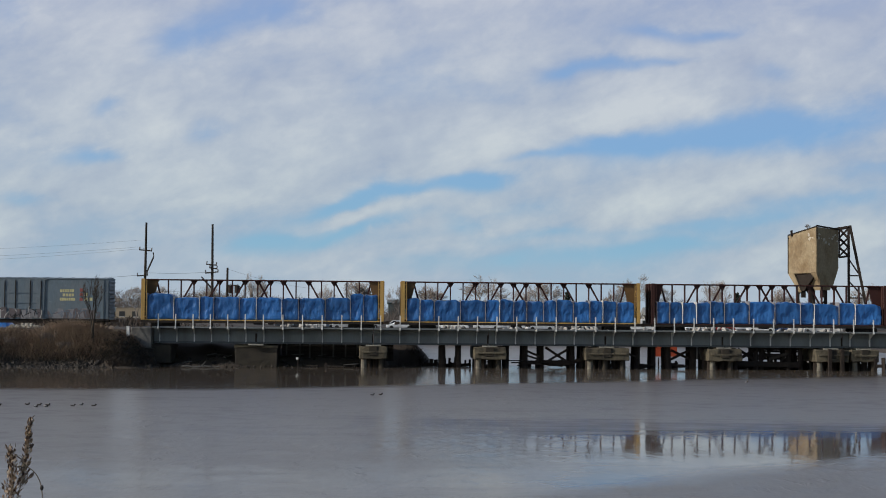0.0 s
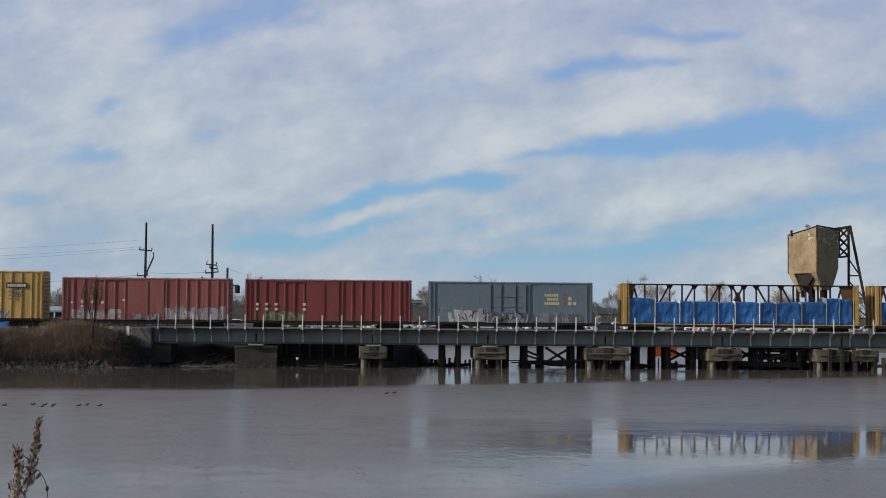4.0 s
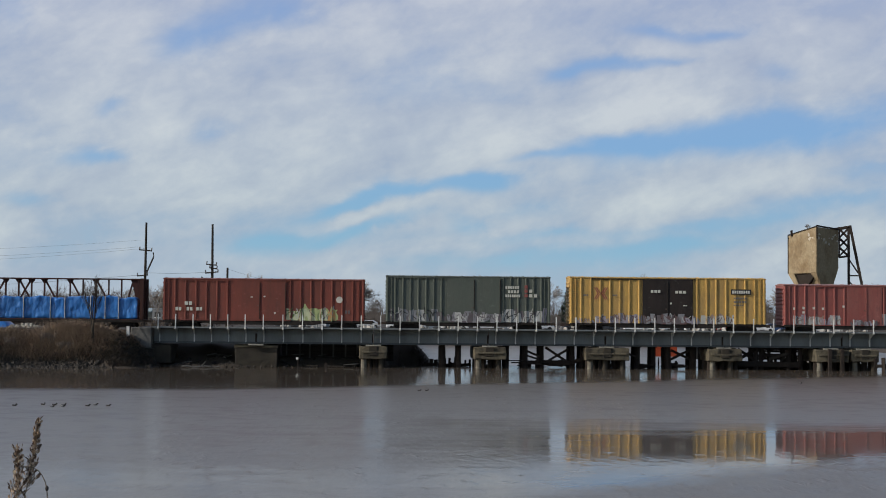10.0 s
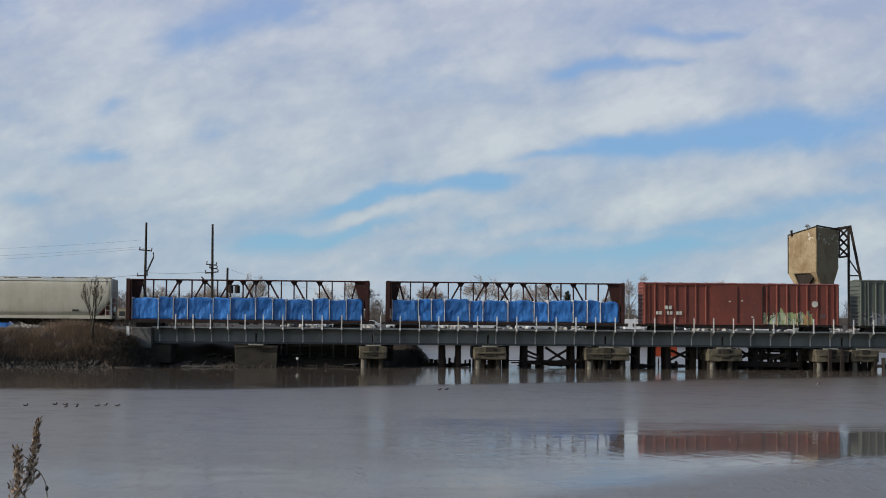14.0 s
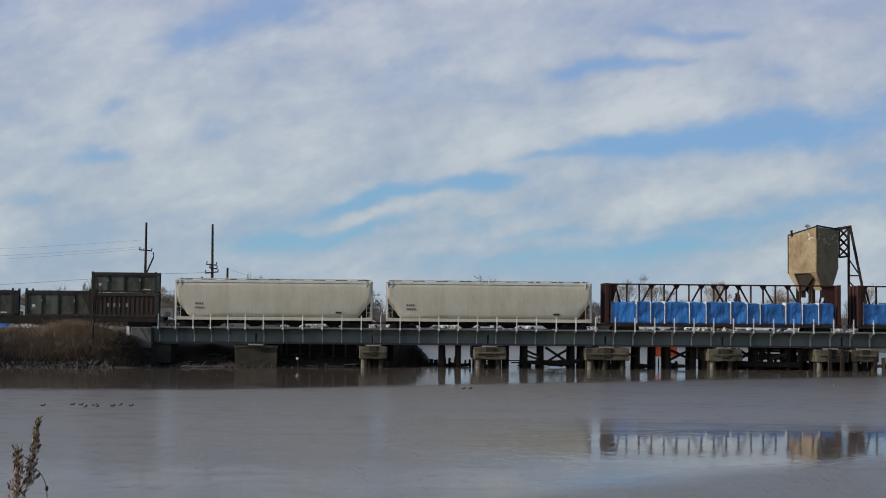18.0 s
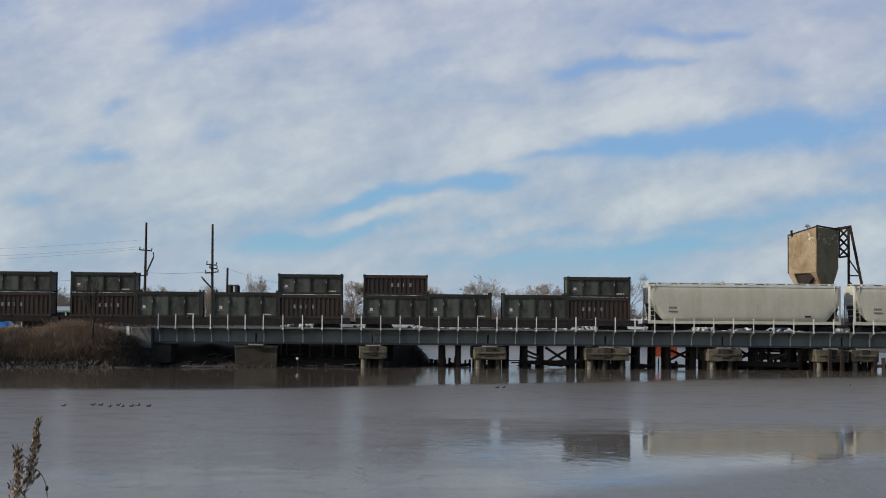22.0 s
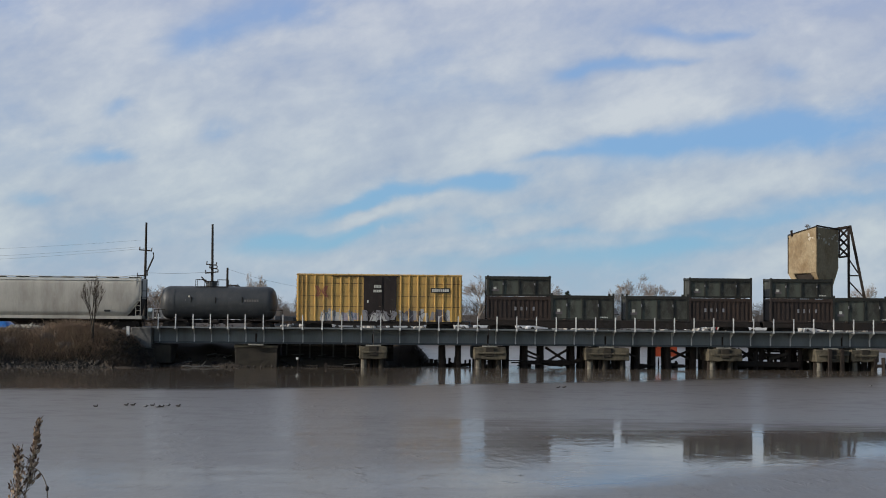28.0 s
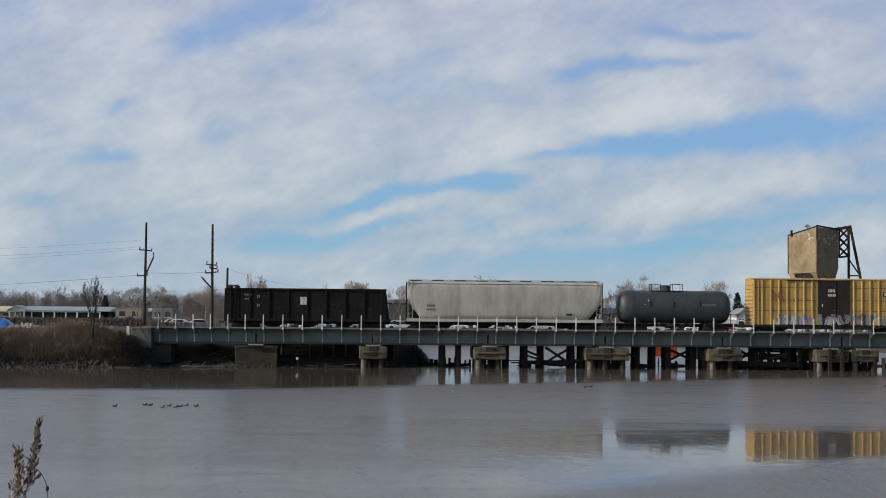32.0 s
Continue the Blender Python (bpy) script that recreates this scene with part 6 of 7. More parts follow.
    for f, g in ((0.42, 0.25), (0.9, 0.3), (0.35, 0.85), (0.9, 0.9), (0.5, 0.5)):
        part("leg", beam(on(f, g, 2.0), on(f, g, 12.9), 0.5), M_RUSTSTEEL, t, "dark steel leg")
    for z in (5.0, 9.0):
        for p, q in (((0.42, 0.25), (0.9, 0.3)), ((0.42, 0.25), (0.35, 0.85)), ((0.9, 0.3), (0.9, 0.9))):
            part("tie_beam", beam(on(*p, z), on(*q, z + 3.2), 0.2), M_RUSTSTEEL, t)
    rr = random.Random(4)
    for k in range(26):
        front = k % 3 != 0
        f = rr.uniform(0.06, 0.94) if front else rr.uniform(0.02, 0.3)
        z = 20.4 - abs(rr.gauss(0, 1.1)) - (0.3 if front else 0.2)
        r = rr.uniform(0.08, 0.26) * (1.5 if k in (4, 5) else 1)
        p, d, nn = (b * f, b.normalized(), n) if front else (a * f, a.normalized(), m)
        bm = bmesh.new()
        ring = [p + d * (math.cos(i * math.tau / 9) * r * rr.uniform(0.5, 1.5)) + up * (z - 0.3 + math.sin(i * math.tau / 9) * r * rr.uniform(0.4, 1.3)) for i in range(9)]
        add_tube(bm, [[q + nn * 0.03 for q in ring], [q - nn * 0.02 for q in ring]])
        part("spalled_patch", bm, M_SPALL, t, "pale spalled concrete patch")
    h = thing("head_frame", "dark rusted lattice steel frame beside the concrete bin", "steel frame", Matrix.Translation((76.14, 113.56, 0)) @ pose(0, 0, 0, 0, 0, -17.4))
    top = 21.3
    for y in (0.0, 2.4):
        part("column", beam((1.75, y, 2.0), (1.75, y, top), 0.4), M_RUSTSTEEL, h)
        part("raking_leg", beam((5.7, y, 2.0), (2.05, y, top), 0.4), M_RUSTSTEEL, h)
        part("top_beam", beam((-1.5, y, top - 0.5), (2.25, y, top + 0.1), 0.4), M_RUSTSTEEL, h)
        part("inner_post", beam((0.12, y, 16.0), (0.12, y, top - 0.3), 0.26), M_RUSTSTEEL, h)
        part("bottom_beam", beam((0.05, y, 15.9), (1.75, y, 16.1), 0.25), M_RUSTSTEEL, h)
        for k in range(3):
            z = 16.1 + k * 1.65
            part("lattice", beam((0.1, y, z), (1.7, y, z + 1.65), 0.26), M_RUSTSTEEL, h)
            part("lattice", beam((1.7, y, z), (0.1, y, z + 1.65), 0.26), M_RUSTSTEEL, h)
        for z in (5.0, 8.6, 12.6):
            f = (top - z) / (top - 2.0)
            part("rung", beam((1.75, y, z), (2.05 + 3.65 * f, y, z), 0.18), M_RUSTSTEEL, h)
            part("brace", beam((1.75, y, z + 3.0), (2.05 + 3.65 * f, y, z), 0.16), M_RUSTSTEEL, h)
    return t


silo()


# ---- poles and wires ----
def pole(x, y, z0, z1, lean, label, arms, braces=()):
    t = thing("utility_pole", label, "utility pole", Matrix.Translation((x, y, z0)) @ pose(0, 0, 0, 0, lean, 0), "poles along the line")
    bm = bmesh.new()
    H = z1 - z0
    add_cone(bm, (0, 0, -1), (0, 0, H), 0.19, 0.12, 10)
    part("pole_shaft", bm, M_POLE, t)
    for i, (z, a, b) in enumerate(arms):
        arm = part("crossarm", box(a, b, -0.22, -0.12, z - 0.07, z + 0.07), M_POLE, t, at=Matrix.Translation((0, 0, z)) @ pose(0, 0, 0, 0, (5, -6, 8)[i % 3], 0) @ Matrix.Translation((0, 0, -z)))
        for k in (a + 0.06, b - 0.06):
            part("insulator", beam((k, -0.17, z + 0.07), (k, -0.17, z + 0.36), 0.14, n=8), M_WIRE, arm)
    for p, q, w in braces:
        part("strut", beam(p, q, w), M_POLE, t)
    return t


pole(-33.3, 30, 2.9, 15.45, 0.3, "leaning weathered wooden utility pole with crossarms", [(9.3, -0.75, 0.75), (6.4, -0.9, 0.35)], [((0.1, 0, 6.6), (0.95, 0, 8.6), 0.16), ((0.95, 0, 8.6), (0.85, 0, 9.1), 0.1)])
pole(-25.45, 30, 2.9, 15.35, -0.5, "weathered wooden utility pole with doubled crossarms", [(7.7, -0.7, 0.55), (6.8, -0.8, 0.75), (7.3, -0.35, 0.6)], [((-1.1, 0, 6.1), (0, 0, 4.9), 0.18), ((-1.25, 0, 6.3), (-0.8, 0, 5.8), 0.14)])
short = pole(-24.2, 34, 2.9, 10.4, 0.2, "short thin dark wooden pole carrying two black transformers", [])
part("bracket_arm", box(0.05, 1.35, -0.06, 0.06, 5.35, 5.47), M_POLE, short)
for x in (0.42, 1.2):
    can = part("transformer", beam((x, 0, 4.45), (x, 0, 5.34), 0.66, n=12), M_RUSTSTEEL, short, "black transformer can")
    part("insulator", beam((x, -0.1, 5.34), (x, -0.1, 5.55), 0.1, n=8), M_WIRE, can)


def wire(a, b, sag, r=0.009):
    t = thing("overhead_wire", "thin dark overhead wire slung between poles", "wire", (0, 0, 0), "wires on the poles")
    bm = bmesh.new()
    pts = []
    for k in range(13):
        f = k / 12
        p = Vector(a).lerp(Vector(b), f)
        p.z -= sag * 4 * f * (1 - f)
        pts.append(p)
    add_tube(bm, [[p + Vector((0, math.cos(i * math.tau / 4), math.sin(i * math.tau / 4))) * r for i in range(4)] for p in pts])
    part("strand", bm, M_WIRE, t)


wire((-33.6, 29.8, 13.4), (-95, 42, 12.6), 1.0)
wire((-33.9, 29.8, 12.6), (-95, 42, 11.6), 1.0)
wire((-32.6, 29.8, 12.5), (-95, 44, 11.0), 1.1)
wire((-34.0, 29.8, 9.3), (-95, 40, 6.9), 0.7, 0.016)
wire((-33.2, 29.8, 9.6), (-25.7, 29.8, 9.75), 0.12, 0.016)
wire((-33.2, 29.8, 7.5), (-25.7, 29.8, 7.7), 0.15)
wire((-38.5, 29.8, 6.9), (-33.2, 29.8, 7.5), 0.15, 0.016)
wire((-25.5, 29.8, 7.6), (-24.2, 34, 7.9), 0.1)
wire((-24.2, 34, 10.25), (-12.0, 60, 8.2), 0.5)


# ---- plants ----
M_BARK = material("grey_brown_bark", (0.15, 0.125, 0.105), 0.9, vary=0.4, scale=1.5, bump=0.3)
M_TWIG = material("brown_twigs", (0.20, 0.16, 0.135), 0.9, vary=0.4, scale=2)
# far trees: the crowns' haze is put into paler bark and twig colours
M_FARBARK = material("haze_paled_bark", (0.26, 0.225, 0.195), 0.9, vary=0.3, scale=1.0)
M_FARTWIG = material("haze_paled_twigs", (0.30, 0.255, 0.22), 0.9, vary=0.3, scale=1.0)
M_DRY = material("dry_brown_grass", (0.275, 0.205, 0.145), 0.95, vary=0.4, grime=(0.13, 0.09, 0.065), grime_amount=0.8, scale=0.6)
M_SCRUB = material("dark_dry_scrub", (0.065, 0.049, 0.038), 0.95, vary=0.4, scale=0.8)
M_EVERGREEN = material("dark_evergreen_needles", (0.03, 0.045, 0.03), 0.9, vary=0.4, scale=1)
M_RUSSET = material("russet_dry_brush", (0.285, 0.203, 0.142), 0.95, vary=0.4, grime=(0.14, 0.095, 0.07), grime_amount=0.8, scale=0.5)
M_FARWOOD = material("distant_bare_wood", (0.16, 0.135, 0.12), 0.95, vary=0.3, scale=0.3)


def grow(bm, fine, r, p, d, length, radius, depth, spread, least=0.014):
    """One limb, forking into smaller ones; thin twigs go into fine."""
    q = p + d * length
    add_cone(bm if depth > 1 else fine, p, q, radius, radius * 0.68, 5 if depth > 1 else 3, False)
    if depth == 0:
        return
    for k in range(r.choice((2, 3, 3))):
        nd = (d + Vector((r.uniform(-1, 1), r.uniform(-1, 1), r.uniform(-0.35, 0.6))) * spread).normalized()
        grow(bm, fine, r, p + d * length * r.uniform(0.65, 1.0), nd, length * r.uniform(0.6, 0.85), max(radius * 0.6, least), depth - 1, spread, least)


def bare_tree(x, y, z, h, seed, label="bare leafless winter tree with fine grey-brown twigs", depth=5, spread=0.55, thick=1.0, stems=1, min_twig=0.012, name="tree"):
    r = random.Random(seed)
    t = thing(name, label, "tree" if name == "tree" else "bush", (x, y, z))
    bm, fine = bmesh.new(), bmesh.new()
    for s in range(stems):
        d = Vector((r.uniform(-0.25, 0.25), r.uniform(-0.25, 0.25), 1)).normalized() if stems > 1 else Vector((r.uniform(-0.05, 0.05), 0, 1)).normalized()
        grow(bm, fine, r, Vector((r.uniform(-0.15, 0.15) * (stems - 1), 0, -0.3)), d, h * 0.27, 0.028 * h * thick / (stems ** 0.5), depth, spread, min_twig)
    part("trunk", bm, M_BARK, t)
    part("crown", fine, M_TWIG, t)
    return t


def fit_tree(t, wide, high):
    """Stretch a tree's meshes to its true spread and height; a few twigs may reach beyond."""
    co = np.array([v.co for c in t.children for v in c.data.vertices])
    top, reach = np.quantile(co[:, 2], 0.985), np.quantile(abs(co[:, 0]), 0.95)
    for c in t.children:
        for v in c.data.vertices:
            v.co = Vector((v.co.x * wide / reach, v.co.y * wide / reach, v.co.z * high / top))


def winter_tree(x, y, z, wide, high, seed):
    """A bare tree across the creek: forking limbs and a full round crown of fine twigs."""
    r = random.Random(seed)
    t = thing("tree", "bare winter tree with a dense crown of fine grey twigs", "tree", (x, y, z))
    limbs, twigs = ([], []), ([], [])

    def limb(p, d, length, radius, depth):
        q = p + d * length
        verts, faces = limbs if depth > 2 else twigs
        side = d.orthogonal().normalized()
        other = d.cross(side)
        i, n = len(verts), 5 if depth > 4 else 3
        for c, rad in ((p, radius), (q, radius * 0.7)):
            verts.extend(c + (side * math.cos(k * math.tau / n) + other * math.sin(k * math.tau / n)) * rad for k in range(n))
        faces.extend((i + k, i + (k + 1) % n, i + n + (k + 1) % n, i + n + k) for k in range(n))
        if depth == 0:
            return
        for k in range(3 if depth < 6 else r.choice((2, 3, 4))):
            nd = (d + Vector((r.uniform(-1, 1), r.uniform(-1, 1), r.uniform(-0.5, 0.55))) * 0.62).normalized()
            limb(p + d * length * r.uniform(0.6, 1.0), nd, length * r.uniform(0.66, 0.88), max(radius * 0.58, 0.012), depth - 1)
    limb(Vector((0, 0, -0.3)), Vector((r.uniform(-0.04, 0.04), 0, 1)).normalized(), high * 0.26, high * 0.016, 7)
    co = np.array(limbs[0] + twigs[0])
    mid = np.mean(co[:, 0])
    reach, top = np.quantile(abs(co[:, 0] - mid), 0.93), np.quantile(co[:, 2], 0.985)
    for name, (verts, faces), mat in (("trunk", limbs, M_FARBARK), ("crown", twigs, M_FARTWIG)):
        me = bpy.data.meshes.new(name)
        me.from_pydata([((v.x - mid * min(max(v.z / high, 0), 1)) * wide / reach, v.y * wide / reach, v.z * high / top) for v in verts], [], faces)
        part(name, me, mat, t)


# x, y, top, half spread
for i, (x, y, top, reach) in enumerate(((14.6, 150, 12.1, 3.7), (67.6, 170, 12.6, 2.4), (70.8, 180, 11.2, 1.3), (42.9, 160, 10.2, 1.9), (44.8, 150, 12.8, 3.7), (28.5, 160, 11.4, 3.2), (26.6, 190, 10.6, 2.5), (-29.5, 120, 11.8, 1.2), (-16.7, 150, 10.4, 1.9),
                                          (-28.3, 130, 11.4, 1.3), (-10.6, 150, 11.2, 2.5), (-1.6, 160, 10.8, 2.6), (5.3, 170, 10.6, 2.6), (85.5, 180, 11.0, 2.6), (101.5, 170, 11.8, 2.5), (-53.5, 170, 10.2, 2.6), (-42.5, 165, 10.2, 2.3), (51.5, 150, 11.2, 2.6), (-60.5, 185, 10.6, 3.0))):
    winter_tree(x, y, 2.4, reach, top - 2.4, 100 + i)
sapling = bare_tree(-32.1, -4.9, 2.5, 5.6, 51, "small bare twin-stemmed sapling among the bank's dry brush", 5, 0.5, 0.8, 2, min_twig=0.013)
fit_tree(sapling, 1.1, 5.6)
for c in sapling.children:
    c.data.materials[0] = M_POLE if c.name.startswith("trunk") else M_SCRUB


bare_tree(70.0, 111.6, 20.7, 1.7, 77, "wispy bare shrub rooted on the bin's top", 4, 0.6, 0.5, 3, min_twig=0.02, name="shrub")


for i, (x, y, h) in enumerate(((-36.2, -4.9, 1.9), (-39.5, -5.4, 1.5), (-43.5, -5.2, 1.6), (-34.4, -6.0, 1.4), (-48, -5.4, 1.7), (-41.4, -6.2, 1.1))):
    bare_tree(x, y, 1.6 + 0.35 * (y + 6.2), h, 300 + i, "leafless tangled shrub on the muddy bank", 4, 0.6, 0.5, 6, name="shrub")


def evergreen(x, y, z, h, seed):
    r = random.Random(seed)
    t = thing("evergreen_tree", "dark green ragged conifer", "tree", (x, y, z))
    bm = bmesh.new()
    add_cone(bm, (0, 0, -0.3), (0, 0, h * 0.9), 0.25, 0.05, 7)
    part("trunk", bm, M_BARK, t)
    bm = bmesh.new()
    for k in range(420):
        f = r.random() ** 0.8
        rad = (1 - f) * h * 0.26 * r.uniform(0.3, 1.1) + 0.15
        a = r.uniform(0, math.tau)
        p = Vector((math.cos(a) * rad, math.sin(a) * rad, h * (0.12 + 0.88 * f)))
        s = r.uniform(0.25, 0.6)
        v = [bm.verts.new(p + Vector((r.uniform(-s, s), r.uniform(-s, s), r.uniform(-s, s) * 0.8))) for _ in range(4)]
        bm.faces.new(v[:3])
        bm.faces.new((v[0], v[2], v[3]))
    part("crown", bm, M_EVERGREEN, t)


for x, y, h in ((83.8, 215, 8.6), (37.5, 190, 8.2), (-80, 250, 7)):
    evergreen(x, y, 2.3, h, int(x * 7))


def far_woods():
    """Distant bare woods along the horizon, one mesh."""
    r = random.Random(77)
    verts, faces = [], []

    def twig(p, q, w):
        side = Vector((w, 0, 0))
        i = len(verts)
        verts.extend([p - side, p + side, q + side * 0.4, q - side * 0.4])
        faces.append((i, i + 1, i + 2, i + 3))
    for k in range(520):
        x, y = r.uniform(-170, -40) if k < 180 else r.uniform(-170, 230), r.uniform(300, 520)
        h = r.uniform(6, 10.5) * (1.1 if x < -60 else 0.9)
        base = Vector((x, y, 2.2))
        twig(base, base + Vector((r.uniform(-0.5, 0.5), 0, h * 0.7)), 0.16)
        for j in range(110):
            z = h * r.uniform(0.10, 0.85)
            p = base + Vector((r.uniform(-1.2, 1.2), 0, z))
            reach = h * 0.28
            twig(p, p + Vector((r.uniform(-reach, reach), r.uniform(-1, 1), r.uniform(0.3, 1.0) * h * 0.22)), 0.055)
    for k in range(420):
        base = Vector((r.uniform(-60, 210), r.uniform(190, 290), 2.2))
        h = r.uniform(2.4, 4.6)
        for j in range(60):
            p = base + Vector((r.gauss(0, 1.1), r.uniform(-1, 1), h * r.uniform(0.0, 0.7)))
            twig(p, p + Vector((r.uniform(-0.9, 0.9), r.uniform(-0.5, 0.5), r.uniform(0.3, 1.0) * h * 0.35)), 0.06)
    me = bpy.data.meshes.new("far_woods")
    me.from_pydata([tuple(v) for v in verts], [], faces)
    me.materials.append(M_FARWOOD)
    tagged(new("far_woods", me), "distant bare grey-brown winter woods along the horizon", "woods", kind="stuff")


far_woods()


def brush(name, label, spots, count, seed, mat, height, width=0.02, tangle=0.5):
    """Dry stems and leaves standing thick on the bank, one mesh. spots: x, y, half width, half depth, share, lift."""
    r = random.Random(seed)
    verts, faces = [], []
    total = sum(s[4] for s in spots)
    for cx, cy, sx, sy, share, lift in spots:
        for k in range(int(count * share / total)):
            x, y = r.gauss(cx, sx), r.gauss(cy, sy)
            z = float(ground_height(np.array(x), np.array(y)))
            if z < (0.75 + r.uniform(-0.45, 0.35) if x < -30.5 else 0.1):
                continue
            h = height * lift * r.uniform(0.35, 1.1) * math.exp(-((x - cx) / (sx * 2.2)) ** 2)
            lean = Vector((r.gauss(0, tangle), r.gauss(0, 0.6 * tangle), 1)) * h
            p = Vector((x, y, z - 0.1))
            a = r.uniform(0, math.pi)
            s = Vector((math.cos(a), math.sin(a), 0)) * width * r.uniform(0.6, 1.6)
            i = len(verts)
            m = p + lean * 0.6 + Vector((r.gauss(0, 0.05), 0, 0))
            verts.extend([p - s, p + s, m + s, m - s, p + lean])
            faces.extend([(i, i + 1, i + 2, i + 3), (i + 3, i + 2, i + 4)])
            if r.random() < 0.7:
                q = p + lean * r.uniform(0.4, 0.95)
                d = Vector((r.gauss(0, 0.2), r.gauss(0, 0.2), r.uniform(0.02, 0.25)))
                j = len(verts)
                verts.extend([q, q + d + s * 1.6, q + d - s * 1.6])
                faces.append((j, j + 1, j + 2))
    me = bpy.data.meshes.new(name)
    me.from_pydata([tuple(v) for v in verts], [], faces)
    me.materials.append(mat)
    tagged(new(name, me), label, "dry brush", kind="stuff")


HUMP = [(-34.2, -4.3, 1.4, 0.8, 2.4, 0.72), (-36.0, -4.6, 1.2, 0.8, 1.8, 0.66), (-38.0, -4.8, 1.2, 0.8, 1.2, 0.55), (-32.0, -4.5, 1.0, 0.7, 1.0, 0.5)]
BANK = [(-34.6, -4.6, 2.2, 0.9, 3.0, 1.25), (-38.0, -5.2, 2.0, 0.9, 2.2, 0.9), (-42.5, -5.0, 2.6, 1.0, 2.2, 0.75), (-31.6, -5.0, 1.2, 0.9, 1.6, 0.5), (-30.0, -4.6, 0.9, 0.7, 0.9, 0.34), (-28.9, -4.2, 0.7, 0.5, 0.5, 0.24), (-48, -5, 3, 1.0, 2, 0.95), (-55, -5, 4, 1.0, 2, 0.9), (-64, -5, 5, 1.2, 2, 0.9)]
brush("dry_reeds", "tangle of dry tan and brown winter brush on the bank", [(x, y + 0.55, sx, sy * 0.75, sh, li * 0.92) for x, y, sx, sy, sh, li in BANK], 24000, 5, M_DRY, 1.15, 0.010, 0.7)
brush("russet_thicket", "rounded thicket of fine russet winter twigs on the bank", HUMP, 15000, 15, M_RUSSET, 2.1, 0.008, 0.55)
brush("bank_scrub", "dark leafless scrub low on the muddy bank", [(x, y - 1.1, sx, 0.8, sh, min(0.72, li)) for x, y, sx, sy, sh, li in BANK] + [(-30.6, -6.0, 1.0, 0.6, 1.4, 0.32), (-28.8, -5.4, 1.0, 0.7, 1.4, 0.26), (-27.2, -4.4, 1.0, 0.6, 1.0, 0.24), (-1.6, 3.6, 1.3, 0.9, 1.6, 0.35), (0.3, 3.2, 0.8, 0.8, 0.8, 0.3)], 21000, 6, M_SCRUB, 1.3, 0.025)
brush("marsh_grass", "band of dry tan grass on the far shore", [(x, 40, 7, 6, 1, 1) for x in range(-90, -30, 10)], 7000, 8, M_SCRUB, 1.3, 0.05)


brush("near_bank_grass", "matted dry grass on the near bank", [(x, -131.5, 2.5, 2.2, 1, 1) for x in range(-18, 8, 4)], 4500, 12, M_DRY, 0.32, 0.006)
dl = thing("driftwood_log", "pale bleached driftwood log stranded on the mud", "driftwood", (0, 0, 0))
bm = bmesh.new()
log = [Vector((-24.0 + 0.34 * k, -5.5 + 0.06 * k, 0.10 + 0.05 * math.sin(k * 1.3))) for k in range(11)]
add_tube(bm, [[p + Vector((0, math.cos(i * math.tau / 7), math.sin(i * math.tau / 7))) * (0.085 - 0.005 * k + 0.02 * math.sin(k * 2.1)) for i in range(7)] for k, p in enumerate(log)])
M_DRIFT = material("bleached_driftwood", (0.17, 0.16, 0.145), 0.9, vary=0.5, scale=1.5, stretch=(0.4, 3, 3), bump=0.4)
part("trunk", bm, M_DRIFT, dl)
part("branch", beam((-22.2, -5.15, 0.16), (-21.9, -5.0, 0.55), 0.06, n=6), M_DRIFT, dl)

# ---- riprap along the water ----
def stone_mesh(seed):
    bm = bmesh.new()
    bmesh.ops.create_icosphere(bm, subdivisions=1, radius=0.3)
    for v in bm.verts:
        v.co += noise.noise_vector(v.co * 2.5 + Vector((seed, 0, 0))) * 0.16
        v.co.z *= 0.7
    return to_mesh("stone", bm)


STONES = [stone_mesh(s * 5.7) for s in range(6)]
RUBBLE = [stone_mesh(s * 3.3 + 60) for s in range(3)]


# ---- buildings ----
M_ROOFGREEN = material("pale_green_metal_roof", (0.30, 0.38, 0.37), 0.4, 0.3, vary=0.2, scale=0.3)
M_WALLTAN = material("tan_wall", (0.36, 0.30, 0.22), 0.85, vary=0.2, scale=0.3)
M_WALLGREY = material("grey_wall", (0.25, 0.26, 0.27), 0.85, vary=0.2, scale=0.3)
M_CREAMROOF = material("cream_roof", (0.62, 0.58, 0.46), 0.7, vary=0.2, scale=0.3)
M_DARK = material("dark_opening", (0.03, 0.03, 0.032), 0.5, vary=0.1)
M_TEAL = material("dull_teal_cladding", (0.075, 0.10, 0.105), 0.75, vary=0.2, scale=0.2, stretch=(4, 4, 0.3))


